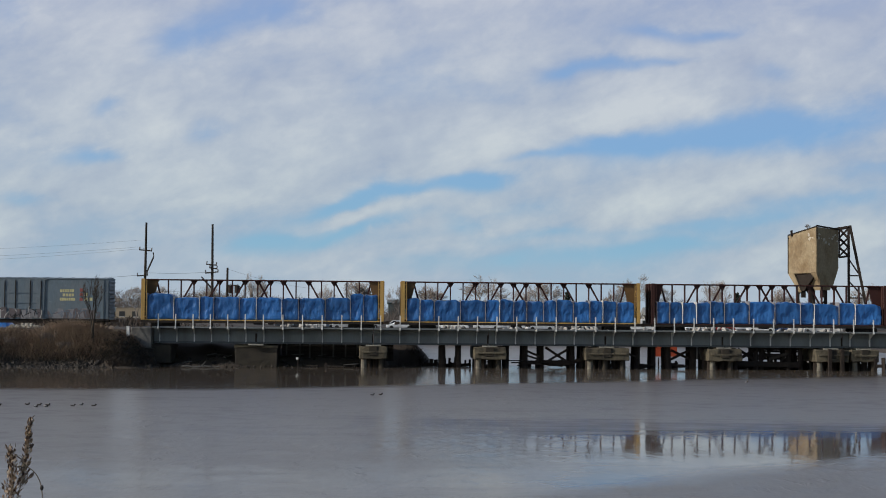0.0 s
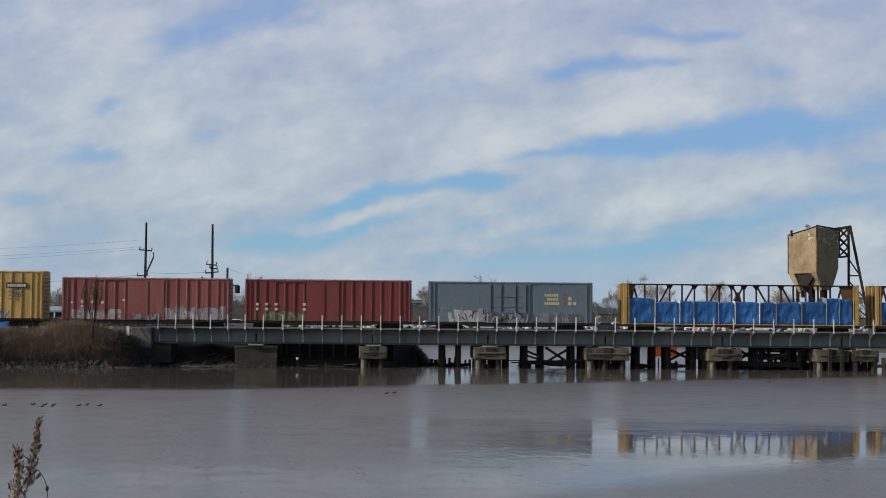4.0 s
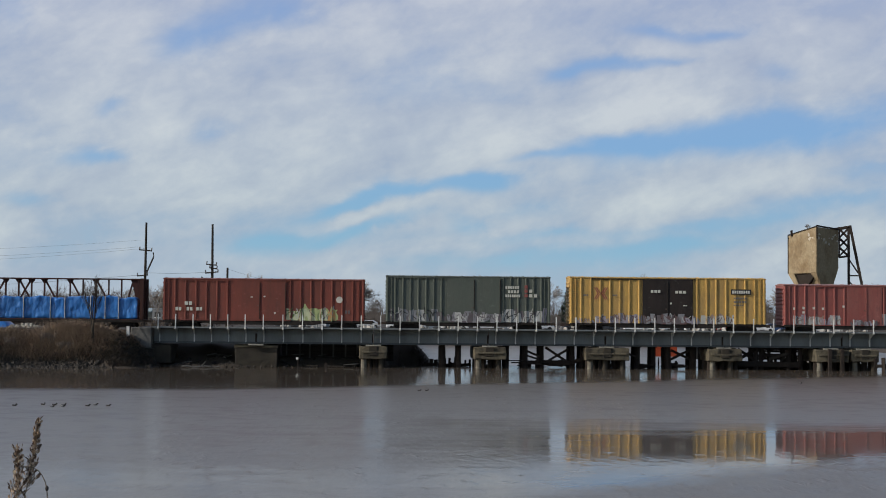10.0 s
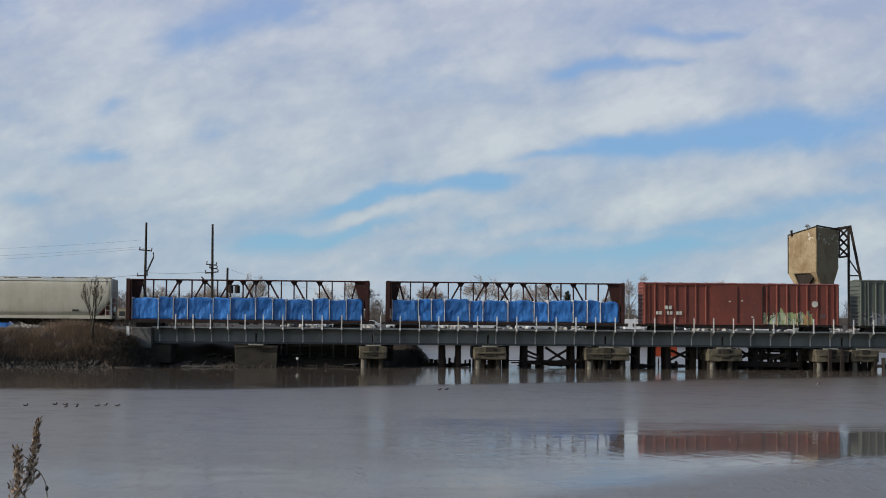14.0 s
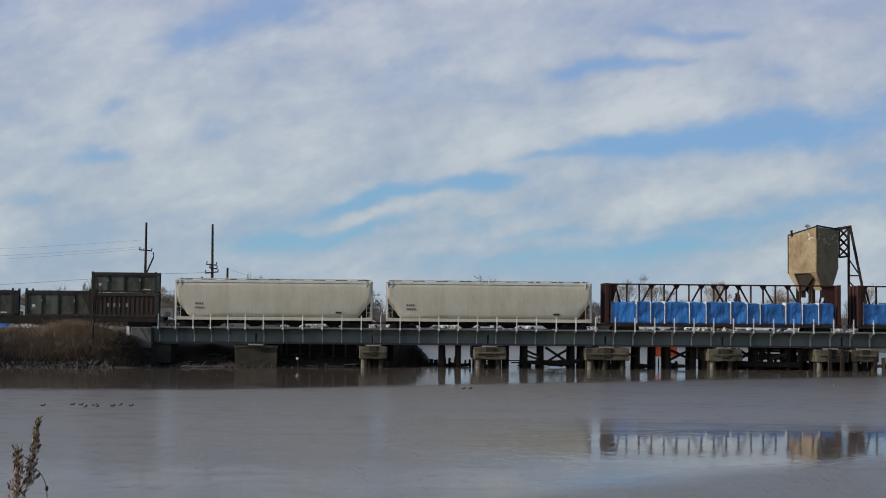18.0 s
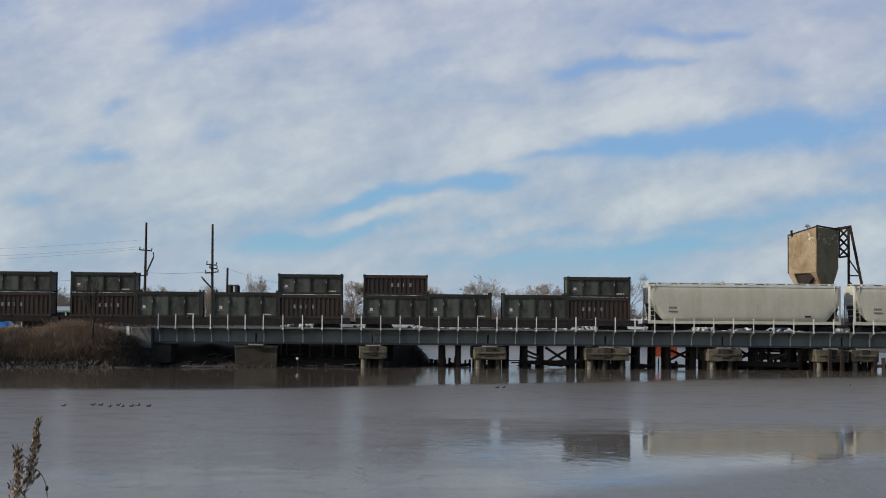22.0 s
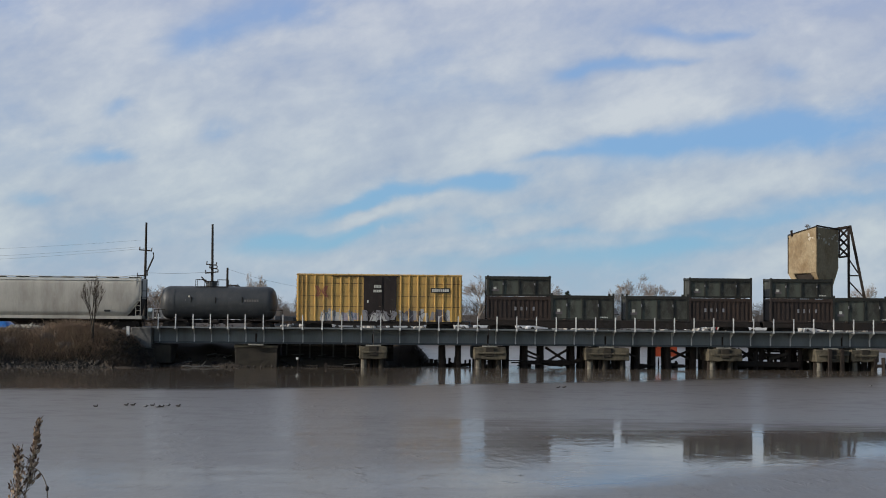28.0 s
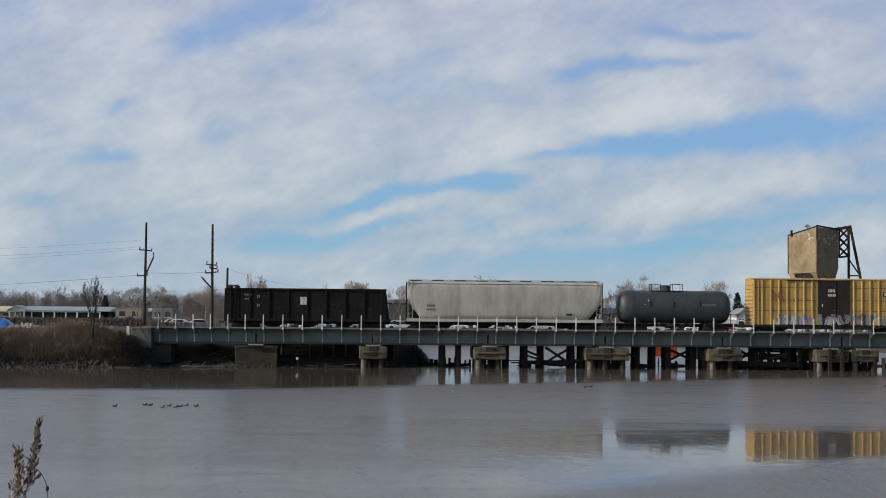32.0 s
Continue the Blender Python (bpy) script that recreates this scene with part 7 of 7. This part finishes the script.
def building(name, label, x0, x1, y, depth, z0, eave, ridge, wall, roof, windows=0, over=0.5, gable_front=False, posts=0):
    t = thing(name, label, "building", ((x0 + x1) / 2, y, z0))
    W, E_, R_ = (x1 - x0) / 2, eave - z0, ridge - z0
    if gable_front and posts:
        for sx in (-1, 1):
            for yy in (0.1, depth - 0.1):
                part("corner_post", box(sx * (W - 0.15) - 0.12, sx * (W - 0.15) + 0.12, yy - 0.12, yy + 0.12, -0.4, E_), wall, t)
    else:
        part("wall", box(-W, W, 0, depth, -0.4, E_), wall, t)
    bm = bmesh.new()
    if gable_front:
        add_prism(bm, [(-W - over, E_ - 0.1), (0, R_ - 0.15), (W + over, E_ - 0.1), (W + over, E_ + 0.15), (0, R_ + 0.12), (-W - over, E_ + 0.15)], -over, depth + over)
        part("roof", bm, roof, t)
        bm = bmesh.new()
        add_prism(bm, [(-W, E_), (W, E_), (0, R_ - 0.15)], 0.0, 0.2)
        part("gable", bm, wall, t)
    else:
        pr = [(-over, E_ - 0.12), (-over, E_ + 0.1), (depth / 2, R_), (depth + over, E_ + 0.1), (depth + over, E_ - 0.12)]
        add_tube(bm, [[(s * (W + over), a, b) for a, b in pr] for s in (-1, 1)])
        part("roof", bm, roof, t)
    for k in range(windows):
        x = -W + 2 * W * (k + 0.5) / windows
        wd = part("window", box(x - 0.7, x + 0.7, -0.05, 0.02, E_ * 0.35, E_ * 0.75), M_DARK, t)
        part("window_frame", box(x - 0.8, x + 0.8, -0.07, -0.052, E_ * 0.31, E_ * 0.35), M_WHITE, wd)
    for k in range(0 if gable_front else posts):
        x = -W + 2 * W * k / max(posts - 1, 1)
        part("porch_post", box(x - 0.15, x + 0.15, -2.4, -2.1, -0.3, E_), M_WHITE, t, "white porch post")
    if posts and not gable_front:
        part("porch_beam", box(-W, W, -2.45, -2.05, E_ - 0.35, E_), M_WHITE, t)
    return t


BUILDINGS = [
    ("pavilion", "long low pavilion with pale green metal roof", -97.0, -77.0, 230, 12, 2.6, 5.05, 6.2, M_DARK, M_ROOFGREEN, 0, 2.6, False, 8),
    ("porch_gable", "small white-trimmed gabled porch beside the pavilion", -99.5, -95.5, 226, 6, 2.6, 5.0, 6.3, M_WHITE, M_ROOFGREEN, 0, 0.4, True, 2),
    ("pavilion", "long low pavilion with pale green metal roof", -76.5, -66.0, 236, 12, 2.6, 5.0, 6.0, M_WALLTAN, M_ROOFGREEN, 3, 0.6, False, 0),
    ("shed", "low cream-roofed shed beyond the tracks", -128.0, -104.5, 258, 14, 2.6, 4.8, 6.2, M_WALLTAN, M_CREAMROOF, 3, 0.6, False, 0),
    ("brick_building", "low flat tan building behind the poles", -71.6, -65.2, 220, 10, 2.6, 5.9, 6.0, M_WALLTAN, M_WALLTAN, 2, 0.1, False, 0),
    ("workshop", "low grey flat-roofed workshop", -61.7, -56.8, 215, 10, 2.6, 5.75, 5.9, M_WALLGREY, M_WALLGREY, 2, 0.1, False, 0),
    ("warehouse", "large dull teal-grey metal-clad warehouse", -2.5, 21.5, 380, 40, 2.4, 9.0, 10.4, M_TEAL, M_TEAL, 0, 0.4, False, 0),
    ("house", "small white gabled house with dark eaves among bare trees", 32.3, 36.6, 250, 8, 2.4, 5.8, 7.6, M_WHITE, M_WALLGREY, 2, 0.3, True, 0),
    ("house", "small grey-roofed house with grey walls among bare trees", 54.6, 59.4, 250, 8, 2.4, 5.4, 7.2, M_WALLGREY, M_DARK, 2, 0.4, False, 0),
    ("house", "small white gabled house among the trees", 79.8, 83.6, 200, 8, 2.4, 5.2, 7.0, M_WHITE, M_WALLGREY, 2, 0.4, True, 0),
    ("house", "small grey-roofed white house across the creek", 61.0, 66.5, 215, 8, 2.4, 5.2, 7.2, M_WHITE, M_WALLGREY, 2, 0.4, False, 0),
]
for bld in BUILDINGS:
    building(*bld)


# ---- parked vehicles on the far side ----
def car_paint(name, c):
    m = material(name, c, 0.3, vary=0.08, scale=1)
    return m


CAR_PAINTS = {"white": car_paint("white_car_paint", (0.75, 0.76, 0.78)), "silver": car_paint("silver_car_paint", (0.42, 0.43, 0.45)), "dark": car_paint("dark_car_paint", (0.05, 0.055, 0.065)), "red": car_paint("red_car_paint", (0.30, 0.03, 0.03)), "blue": car_paint("blue_car_paint", (0.06, 0.10, 0.22))}
M_GLASS = material("tinted_glass", (0.03, 0.035, 0.04), 0.12, vary=0.05)
M_TYRE = material("tyre_rubber", (0.03, 0.03, 0.03), 0.9, vary=0.1)
bm = bmesh.new()
add_beam(bm, (0, -0.11, 0), (0, 0.11, 0), 0.66, n=16)
TYRE = to_mesh("wheel", bm)


def parked_car(colour, van, x, y, z, turn):
    t = thing("parked_van" if van else "parked_car", "parked %s %s on the far shore" % (colour, "panel van" if van else "saloon car"), "van" if van else "car", Matrix.Translation((x, y, z)) @ pose(0, 0, 0, 0, 0, turn), "vehicles parked across the creek")
    L = 2.6 if van else 2.25
    mat = CAR_PAINTS[colour]
    bm = bmesh.new()
    if van:
        add_prism(bm, [(-L, 0.35), (L, 0.35), (L, 1.0), (L - 0.75, 1.25), (L - 1.35, 2.05), (-L + 0.05, 2.1), (-L, 1.9)], -0.95, 0.95)
    else:
        add_prism(bm, [(-L, 0.32), (L, 0.32), (L, 0.72), (L - 1.0, 0.92), (L - 1.75, 1.42), (-L + 1.25, 1.45), (-L + 0.55, 1.0), (-L, 0.92)], -0.88, 0.88)
    bmesh.ops.bevel(bm, geom=bm.edges[:], offset=0.06, segments=1, affect="EDGES")
    part("body", bm, mat, t)
    Y = 0.96 if van else 0.89
    bm = bmesh.new()
    o = [(L - 1.0, 1.2), (L - 1.4, 1.85), (L - 2.2, 1.85), (L - 2.2, 1.2)] if van else [(L - 1.2, 0.93), (L - 1.8, 1.34), (-L + 1.3, 1.36), (-L + 0.85, 0.98)]
    add_prism(bm, o, -Y - 0.01, Y + 0.01)
    part("side_window", bm, M_GLASS, t)
    for xx in (-L + 0.75, L - 0.8):
        for yy in (-0.82, 0.82):
            part("wheel", TYRE, M_TYRE, t, at=(xx, yy, 0.33))
    part("headlight", box(L - 0.03, L + 0.01, -0.8, -0.5, 0.62, 0.76), M_WHITE, t)
    part("tail_light", box(-L - 0.01, -L + 0.03, -0.8, -0.55, 0.75, 0.9), CAR_PAINTS["red"], t)


for colour, van, x, y, turn in (("white", 0, -17.1, 105, 178), ("white", 0, -35.6, 100, 8), ("silver", 0, -20.2, 110, 0), ("dark", 0, -25.0, 112, 180), ("silver", 0, -8.0, 112, 175), ("white", 0, 3.0, 112, 5), ("dark", 0, 9.5, 114, 0), ("white", 0, 16.0, 113, 185),
                                ("dark", 0, 22.5, 112, 0), ("white", 0, 29.0, 114, 180), ("silver", 0, 36.5, 113, 0), ("white", 0, 44.0, 112, 5), ("blue", 0, 51.0, 114, 180), ("white", 1, 58.0, 116, 0), ("white", 0, 84, 118, 0), ("silver", 0, -2.5, 116, 0),
                                ("white", 0, -40.5, 106, 0), ("white", 0, -30.4, 104, 180), ("silver", 0, -12.6, 106, 0), ("white", 0, 6.6, 106, 0), ("white", 0, 12.4, 106, 180), ("white", 0, 19.6, 106, 0), ("dark", 0, 33.2, 107, 0), ("white", 0, 40.2, 106, 0), ("dark", 0, 47.6, 107, 0), ("red", 0, 53.3, 107, 0), ("blue", 0, 62.5, 107, 0), ("silver", 0, 67.5, 107, 0)):
    parked_car(colour, van, x, y, 2.45, turn)
rv = random.Random(12)
for k in range(12):
    parked_car(rv.choice(("white", "white", "silver", "white", "dark")), k % 6 == 2, -38 + 9.4 * k + rv.uniform(-2.5, 2.5), 99 + rv.uniform(-1.5, 1.5), 2.45, rv.choice((0, 180)) + rv.uniform(-8, 8))

# rubble, a covered heap and low shore clutter
bt = thing("covered_heap", "heap under a crumpled bright blue tarpaulin", "tarpaulin", (-46.2, 14.0, 3.1))
bm = bmesh.new()
bmesh.ops.create_grid(bm, x_segments=14, y_segments=8, size=1.0)
for v in bm.verts:
    x, y = v.co.x * 2.2, v.co.y * 1.5
    v.co = Vector((x, y, 1.25 * max(0, 1 - (abs(x) / 2.3) ** 3) * max(0, 1 - (abs(y) / 1.6) ** 3) + 0.12 * noise.noise(Vector((x * 2, y * 2, 0)))))
part("sheet", bm, M_TARP, bt)
for k in range(34):
    x = random.uniform(-43.6, -40.2)
    st = part("rubble_block", RUBBLE[k % 3], M_CONC_LT)
    st.matrix_basis = Matrix.LocRotScale((x, random.uniform(8.5, 10.5), 3.15 + random.uniform(0, 0.45) * math.exp(-((x + 41.9) / 1.2) ** 2)), Euler((0.4 * k, k, 2 * k)), (1.5, 1.1, 1.0))
    tagged(st, "pale broken concrete block in a rubble heap", "rubble", "rubble beside the track")


rq = random.Random(31)
verts, faces = [], []
for k in range(420):
    x = rq.uniform(-42, 85)
    heap = 0.5 + 0.5 * math.sin(x * 0.42) * math.sin(x * 0.13 + 1)
    if heap < 0.46:
        continue
    src = RUBBLE[k % 3]
    m = Matrix.LocRotScale((x, 94.5 + rq.uniform(-1.0, 1.6), 2.45 + rq.uniform(0, 0.9) * heap), Euler((k, 2 * k, 3 * k)), Vector((rq.uniform(0.8, 2.6), rq.uniform(0.8, 1.6), rq.uniform(0.6, 1.3))))
    i = len(verts)
    verts.extend(tuple(m @ v.co) for v in src.vertices)
    faces.extend(tuple(i + j for j in f.vertices) for f in src.polygons)
me = bpy.data.meshes.new("shore_blocks")
me.from_pydata(verts, [], faces)
me.materials.append(material("bleached_rubble", (0.55, 0.53, 0.50), 0.9, vary=0.5, grime=(0.16, 0.14, 0.12), grime_amount=0.9, scale=0.35, bump=0.3))
tagged(new("shore_blocks", me), "pale broken rubble heaped along the far shore", "rubble", kind="stuff")


# ---- ducks ----
M_DUCK = material("dark_plumage", (0.05, 0.042, 0.038), 0.8, vary=0.3, scale=8)
M_DUCKW = material("white_plumage", (0.36, 0.355, 0.35), 0.8, vary=0.1, scale=8)
bm = bmesh.new()
bmesh.ops.create_uvsphere(bm, u_segments=12, v_segments=8, radius=1.0)
for v in bm.verts:
    v.co = Vector((v.co.x * 0.125, v.co.y * 0.06, v.co.z * 0.046 + 0.022 + 0.034 * max(0, -v.co.x) ** 2))
DUCK_BODY = to_mesh("body", bm)
bm = bmesh.new()
bmesh.ops.create_uvsphere(bm, u_segments=10, v_segments=6, radius=0.04)
add_cone(bm, (-0.018, 0, -0.068), (0, 0, 0), 0.03, 0.033, 8)
DUCK_HEAD = to_mesh("head", bm)
bm = bmesh.new()
add_cone(bm, (0.025, 0, 0), (0.085, 0, -0.01), 0.018, 0.006, 6)
DUCK_BILL = to_mesh("bill", bm)


def duck(pale):
    t = thing("duck", "small dark duck with white flank swimming on the water" if pale else "small dark brown duck swimming on the water", "duck", (0, 0, 0), "ducks on the creek")
    part("body", DUCK_BODY, M_DUCK, t)
    h = part("head", DUCK_HEAD, M_DUCK, t, at=(0.108, 0, 0.092))
    part("bill", DUCK_BILL, M_POLE, h)
    if pale:
        bm = bmesh.new()
        for s in (-1, 1):
            bmesh.ops.create_uvsphere(bm, u_segments=8, v_segments=5, radius=0.05, matrix=Matrix.Translation((-0.02, s * 0.06, 0.04)) @ Matrix.Diagonal((1.7, 0.7, 0.8, 1)))
        part("flank", bm, M_DUCKW, t, "white flank feathers")
    return t


# ---- tall dry weed on the near bank ----
def weed_material():
    """Papery dry leaves: each one its own brown, tan or straw."""
    m = bpy.data.materials.new("dry_weed")
    m.use_nodes = True
    n, l = nodes_of(m)
    p = n["Principled BSDF"]
    geo = n.new("ShaderNodeNewGeometry")
    col = ramp(n, l, geo.outputs["Random Per Island"], [(0.0, (0.06, 0.038, 0.03)), (0.3, (0.16, 0.10, 0.07)), (0.6, (0.38, 0.26, 0.165)), (1.0, (0.66, 0.53, 0.39))])
    col = mix(n, l, 0.5, col, ramp(n, l, noise_tex(n, l, 90.0, 4), [(0.3, (0.45,) * 3), (0.7, (1.0,) * 3)]), "MULTIPLY")
    l.new(col, p.inputs["Base Color"])
    p.inputs["Roughness"].default_value = 0.8
    return m


M_WEED = weed_material()
M_STALK = material("dry_weed_stalk", (0.34, 0.26, 0.18), 0.9, vary=0.4, grime=(0.14, 0.10, 0.08), grime_amount=0.8, scale=20)


def add_leaf(bm, p, d, length, width, curl, r):
    """A dry leaf folded along its rib, its tip curling over."""
    d = d.normalized()
    side = d.cross(Vector((r.gauss(0, 1), r.gauss(0, 1), r.gauss(0, 1)))).normalized()
    fold = d.cross(side).normalized()
    rows = []
    for k, w in enumerate((0.15, 0.8, 1.0, 0.7, 0.05)):
        f = k / 4
        c = p + d * length * f + fold * (curl * length * f * f)
        rows.append([bm.verts.new(c - side * width * w + fold * width * 0.5 * w), bm.verts.new(c), bm.verts.new(c + side * width * w + fold * width * 0.5 * w)])
    for u, v in zip(rows, rows[1:]):
        for i in (0, 1):
            bm.faces.new((u[i], u[i + 1], v[i + 1], v[i]))


def weed_stalk(name, base, tip, head_from, leaves, seed, spread):
    r = random.Random(seed)
    t = thing(name, "dry brown weed stalk with crumbling seed head on the near bank", "weed", (0, 0, 0), "dry weeds on the near bank")
    base, tip = Vector(base), Vector(tip)
    n = 10
    pts = [base.lerp(tip, k / n) + Vector((0.012 * math.sin(k * 0.9), 0, 0)) for k in range(n + 1)]
    bm = bmesh.new()
    add_tube(bm, [[p + Vector((math.cos(i * math.tau / 6), math.sin(i * math.tau / 6), 0)) * (0.0055 - 0.00035 * k) for i in range(6)] for k, p in enumerate(pts)])
    part("stem", bm, M_STALK, t)
    axis_way = (tip - base).normalized()
    bm, twigs = bmesh.new(), bmesh.new()
    for k in range(leaves):
        f = head_from + (1.02 - head_from) * (k + r.random()) / leaves
        g = min((f - head_from) / (1 - head_from), 1.0)
        j = min(int(f * n), n - 1)
        p = pts[j].lerp(pts[j + 1], min(f * n - j, 1.2))
        a = r.uniform(0, math.tau)
        outward = Vector((math.cos(a), math.sin(a), 0))
        q = p + outward * spread * (1.0 - 0.65 * g) * r.uniform(0.15, 0.8) + axis_way * r.uniform(0.0, 0.02)
        add_cone(twigs, p - axis_way * 0.01, q, 0.0014, 0.001, 4)
        big = r.random() < 0.12 * (1 - g)
        add_leaf(bm, q, axis_way * r.uniform(0.5, 1.3) + outward * r.uniform(-0.15, 0.55) + Vector((r.gauss(0, 0.2), r.gauss(0, 0.2), 0)), r.uniform(0.014, 0.031) * (2.0 if big else 1.0), r.uniform(0.0035, 0.0075) * (1.5 if big else 1.0), r.uniform(-0.5, 0.6), r)
    tagged(part("seed_head", bm, M_WEED, t, "papery brown seed head"), kind="stuff")
    part("branchlet", twigs, M_STALK, t)
    # a few long withered leaves lower on the stalk
    for k in range(5):
        f = head_from - r.uniform(0.02, 0.16)
        bm = bmesh.new()
        p = base.lerp(tip, f)
        a = r.uniform(0, math.tau)
        add_leaf(bm, p, Vector((math.cos(a) * 0.5, math.sin(a) * 0.5, r.uniform(0.4, 1.2))), r.uniform(0.05, 0.085), r.uniform(0.005, 0.009), r.uniform(-0.7, 0.7), r)
        part("leaf", bm, M_WEED, t)
    return t


WEED_BASE = (-7.99, -128.1, 2.9)
weed_a = weed_stalk("dry_weed", (-0.16, 0, 0), (0.100, 0.05, 1.565), 0.80, 230, 61, 0.052)
weed_b = weed_stalk("dry_weed", (-0.05, 0.02, 0), (0.008, 0.02, 1.425), 0.70, 300, 62, 0.086)
wc = thing("dry_tendril", "thin curled dry tendril with a dark pod on the near bank", "weed", (0, 0, 0), "dry weeds on the near bank")
bm = bmesh.new()
curl = [Vector((0.07 + 0.10 * math.sin(a), 0.03, 1.20 + 0.16 * math.cos(a))) for a in [k * 0.26 for k in range(11)]]
curl = [Vector((0.02, 0.02, 1.36))] + curl
for a, b in zip(curl, curl[1:]):
    add_cone(bm, a, b, 0.003, 0.003, 5)
add_beam(bm, curl[-1], (0.10, 0.03, 0), 0.006, n=5)
part("stem", bm, M_STALK, wc)
bm = bmesh.new()
bmesh.ops.create_icosphere(bm, subdivisions=2, radius=0.010, matrix=Matrix.Translation((0.167, 0.03, 1.245)) @ Matrix.Diagonal((0.95, 0.95, 1.6, 1)))
part("pod", bm, M_DUCK, wc, "small dark pod")

# ---- stones of the bank, children of the ground ----
rs = random.Random(9)
for k in range(280):
    x = rs.uniform(-50, -31.2)
    y = -7.0 + rs.uniform(-0.3, 1.3) + (0.6 if x > -30 else 0)
    z = float(ground_height(np.array(x), np.array(y)))
    st = part("stone", STONES[k % 6], M_ROCK, ground)
    s = rs.uniform(0.45, 1.05)
    st.matrix_basis = Matrix.LocRotScale((x, y, max(z, -0.1) + 0.05), Euler((rs.random(), rs.random(), rs.uniform(0, 6))), (s, s, s))
for k in range(190):
    if k >= 120:
        x, y = rs.uniform(-26.5, -14.0), rs.uniform(-4.6, -1.6)
    elif k < 50:
        x, y = rs.uniform(-31.2, -26.5), rs.uniform(-6.4, -3.4)
    else:
        x, y = rs.uniform(-25.5, -3), rs.uniform(-1.2, 1.8)
    z = float(ground_height(np.array(x), np.array(y)))
    st = part("stone", STONES[k % 6], M_DRIFT if k > 50 and k % 17 == 0 else M_ROCK, ground)
    st.matrix_basis = Matrix.LocRotScale((x, y, max(z, 0.0) + 0.08), Euler((rs.random(), rs.random(), rs.uniform(0, 6))), Vector((1.2, 1, 0.9)) * rs.uniform(0.3, 0.85) * (0.5 if k >= 120 else 1.0))


# the small stones between them, one mesh
verts, faces = [], []
base = [v.co.copy() for v in STONES[2].vertices]
quads = [tuple(f.vertices) for f in STONES[2].polygons]
for k in range(3500):
    x = rs.uniform(-58, -26.6) if k < 2600 else rs.uniform(-26.6, -14.5)
    y = -6.9 + rs.uniform(-0.4, 1.6) + max(0.0, x + 31.0) * 0.55 if k < 2600 else rs.uniform(-5.2, -1.2)
    z = float(ground_height(np.array(x), np.array(y)))
    m = Matrix.LocRotScale((x, y, max(z, -0.1)), Euler((rs.random() * 3, rs.random() * 3, rs.uniform(0, 6))), Vector((1, 1, 1)) * rs.uniform(0.2, 0.6) * (1.0 if k < 2600 else 0.6))
    i = len(verts)
    verts.extend(tuple(m @ c) for c in base)
    faces.extend(tuple(i + j for j in q) for q in quads)
me = bpy.data.meshes.new("shore_rubble")
me.from_pydata(verts, [], faces)
me.materials.append(M_ROCK)
tagged(new("shore_rubble", me), "small dark stones strewn along the muddy shore", "stones", kind="stuff")


# ---- what moves ----
def train_at(t):
    """Metres that the train has run at t seconds, from its place at half time."""
    q = (t - 16) / 16
    return 181.709 * q - 2.390 * q * q - 1.204 * q ** 3


def motions():
    for t, x, y, z in CONSIST:
        walk(t, [(s, Matrix.Translation((x + train_at(s), y, z))) for s in range(0, 33, 4)])
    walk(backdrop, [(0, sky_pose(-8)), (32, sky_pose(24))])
    lead = ((0, -21.4), (6, -20.95), (13, -20.3), (19, -19.2), (23, -18.2), (28, -16.9), (32, -15.95))
    early = (0, -0.8, -1.05, -2.2, -2.35, -2.7, -2.95, -3.6, -4.9)
    late = (0, -0.65, -0.85, -1.2, -1.6, -1.85, -2.6, -3.0, -4.4)
    for k, (d0, d1) in enumerate(zip(early, late)):
        d = duck(k in (1, 3, 5))
        dy = (0, 0.5, -0.3, -0.6, 0.4, -0.7, 0.6, 0.7, -0.3)[k]
        walk(d, [(t, Matrix.Translation((x + 0.1 + d0 + (d1 - d0) * min(max((t - 12) / 12, -0.2), 1.2), -58.9 + dy + 0.2 * math.sin(t + k), 0)) @ pose(0, 0, 0, 0, 0, 6 * math.sin(k * 2 + t * 0.3))) for t, x in lead])
    pair = ((0, -6.4, -47.4), (6, -4.9, -44.6), (9, -3.7, -42.8), (13, -2.3, -41.2), (19, 0.3, -38.9), (23, 2.9, -37.6), (28, 6.5, -37.2), (32, 8.55, -36.2))
    for k in (0, 1):
        d = duck(False)
        walk(d, [(t, pose(x + k * 0.5, y + k * 0.6, 0, 0, 0, 15)) for t, x, y in pair])
    d = duck(True)
    walk(d, [(0, pose(22.5, -27.0, 0)), (9, pose(25.9, -28.5, 0)), (19, pose(28.4, -31.0, 0)), (32, pose(31.5, -32.0, 0))])
    for t, k in ((weed_a, 1.0), (weed_b, 0.9), (wc, 0.8)):
        walk(t, [(s, Matrix.Translation(WEED_BASE) @ pose(0, 0, 0, 0, k * a, 0)) for s, a in ((0, -1.5), (2, 0.0), (6, 0.15), (9, 0.1), (13, 0.05), (19, 0.0), (25, 0.1), (28, 0.15), (32, 0.2))])


motions()
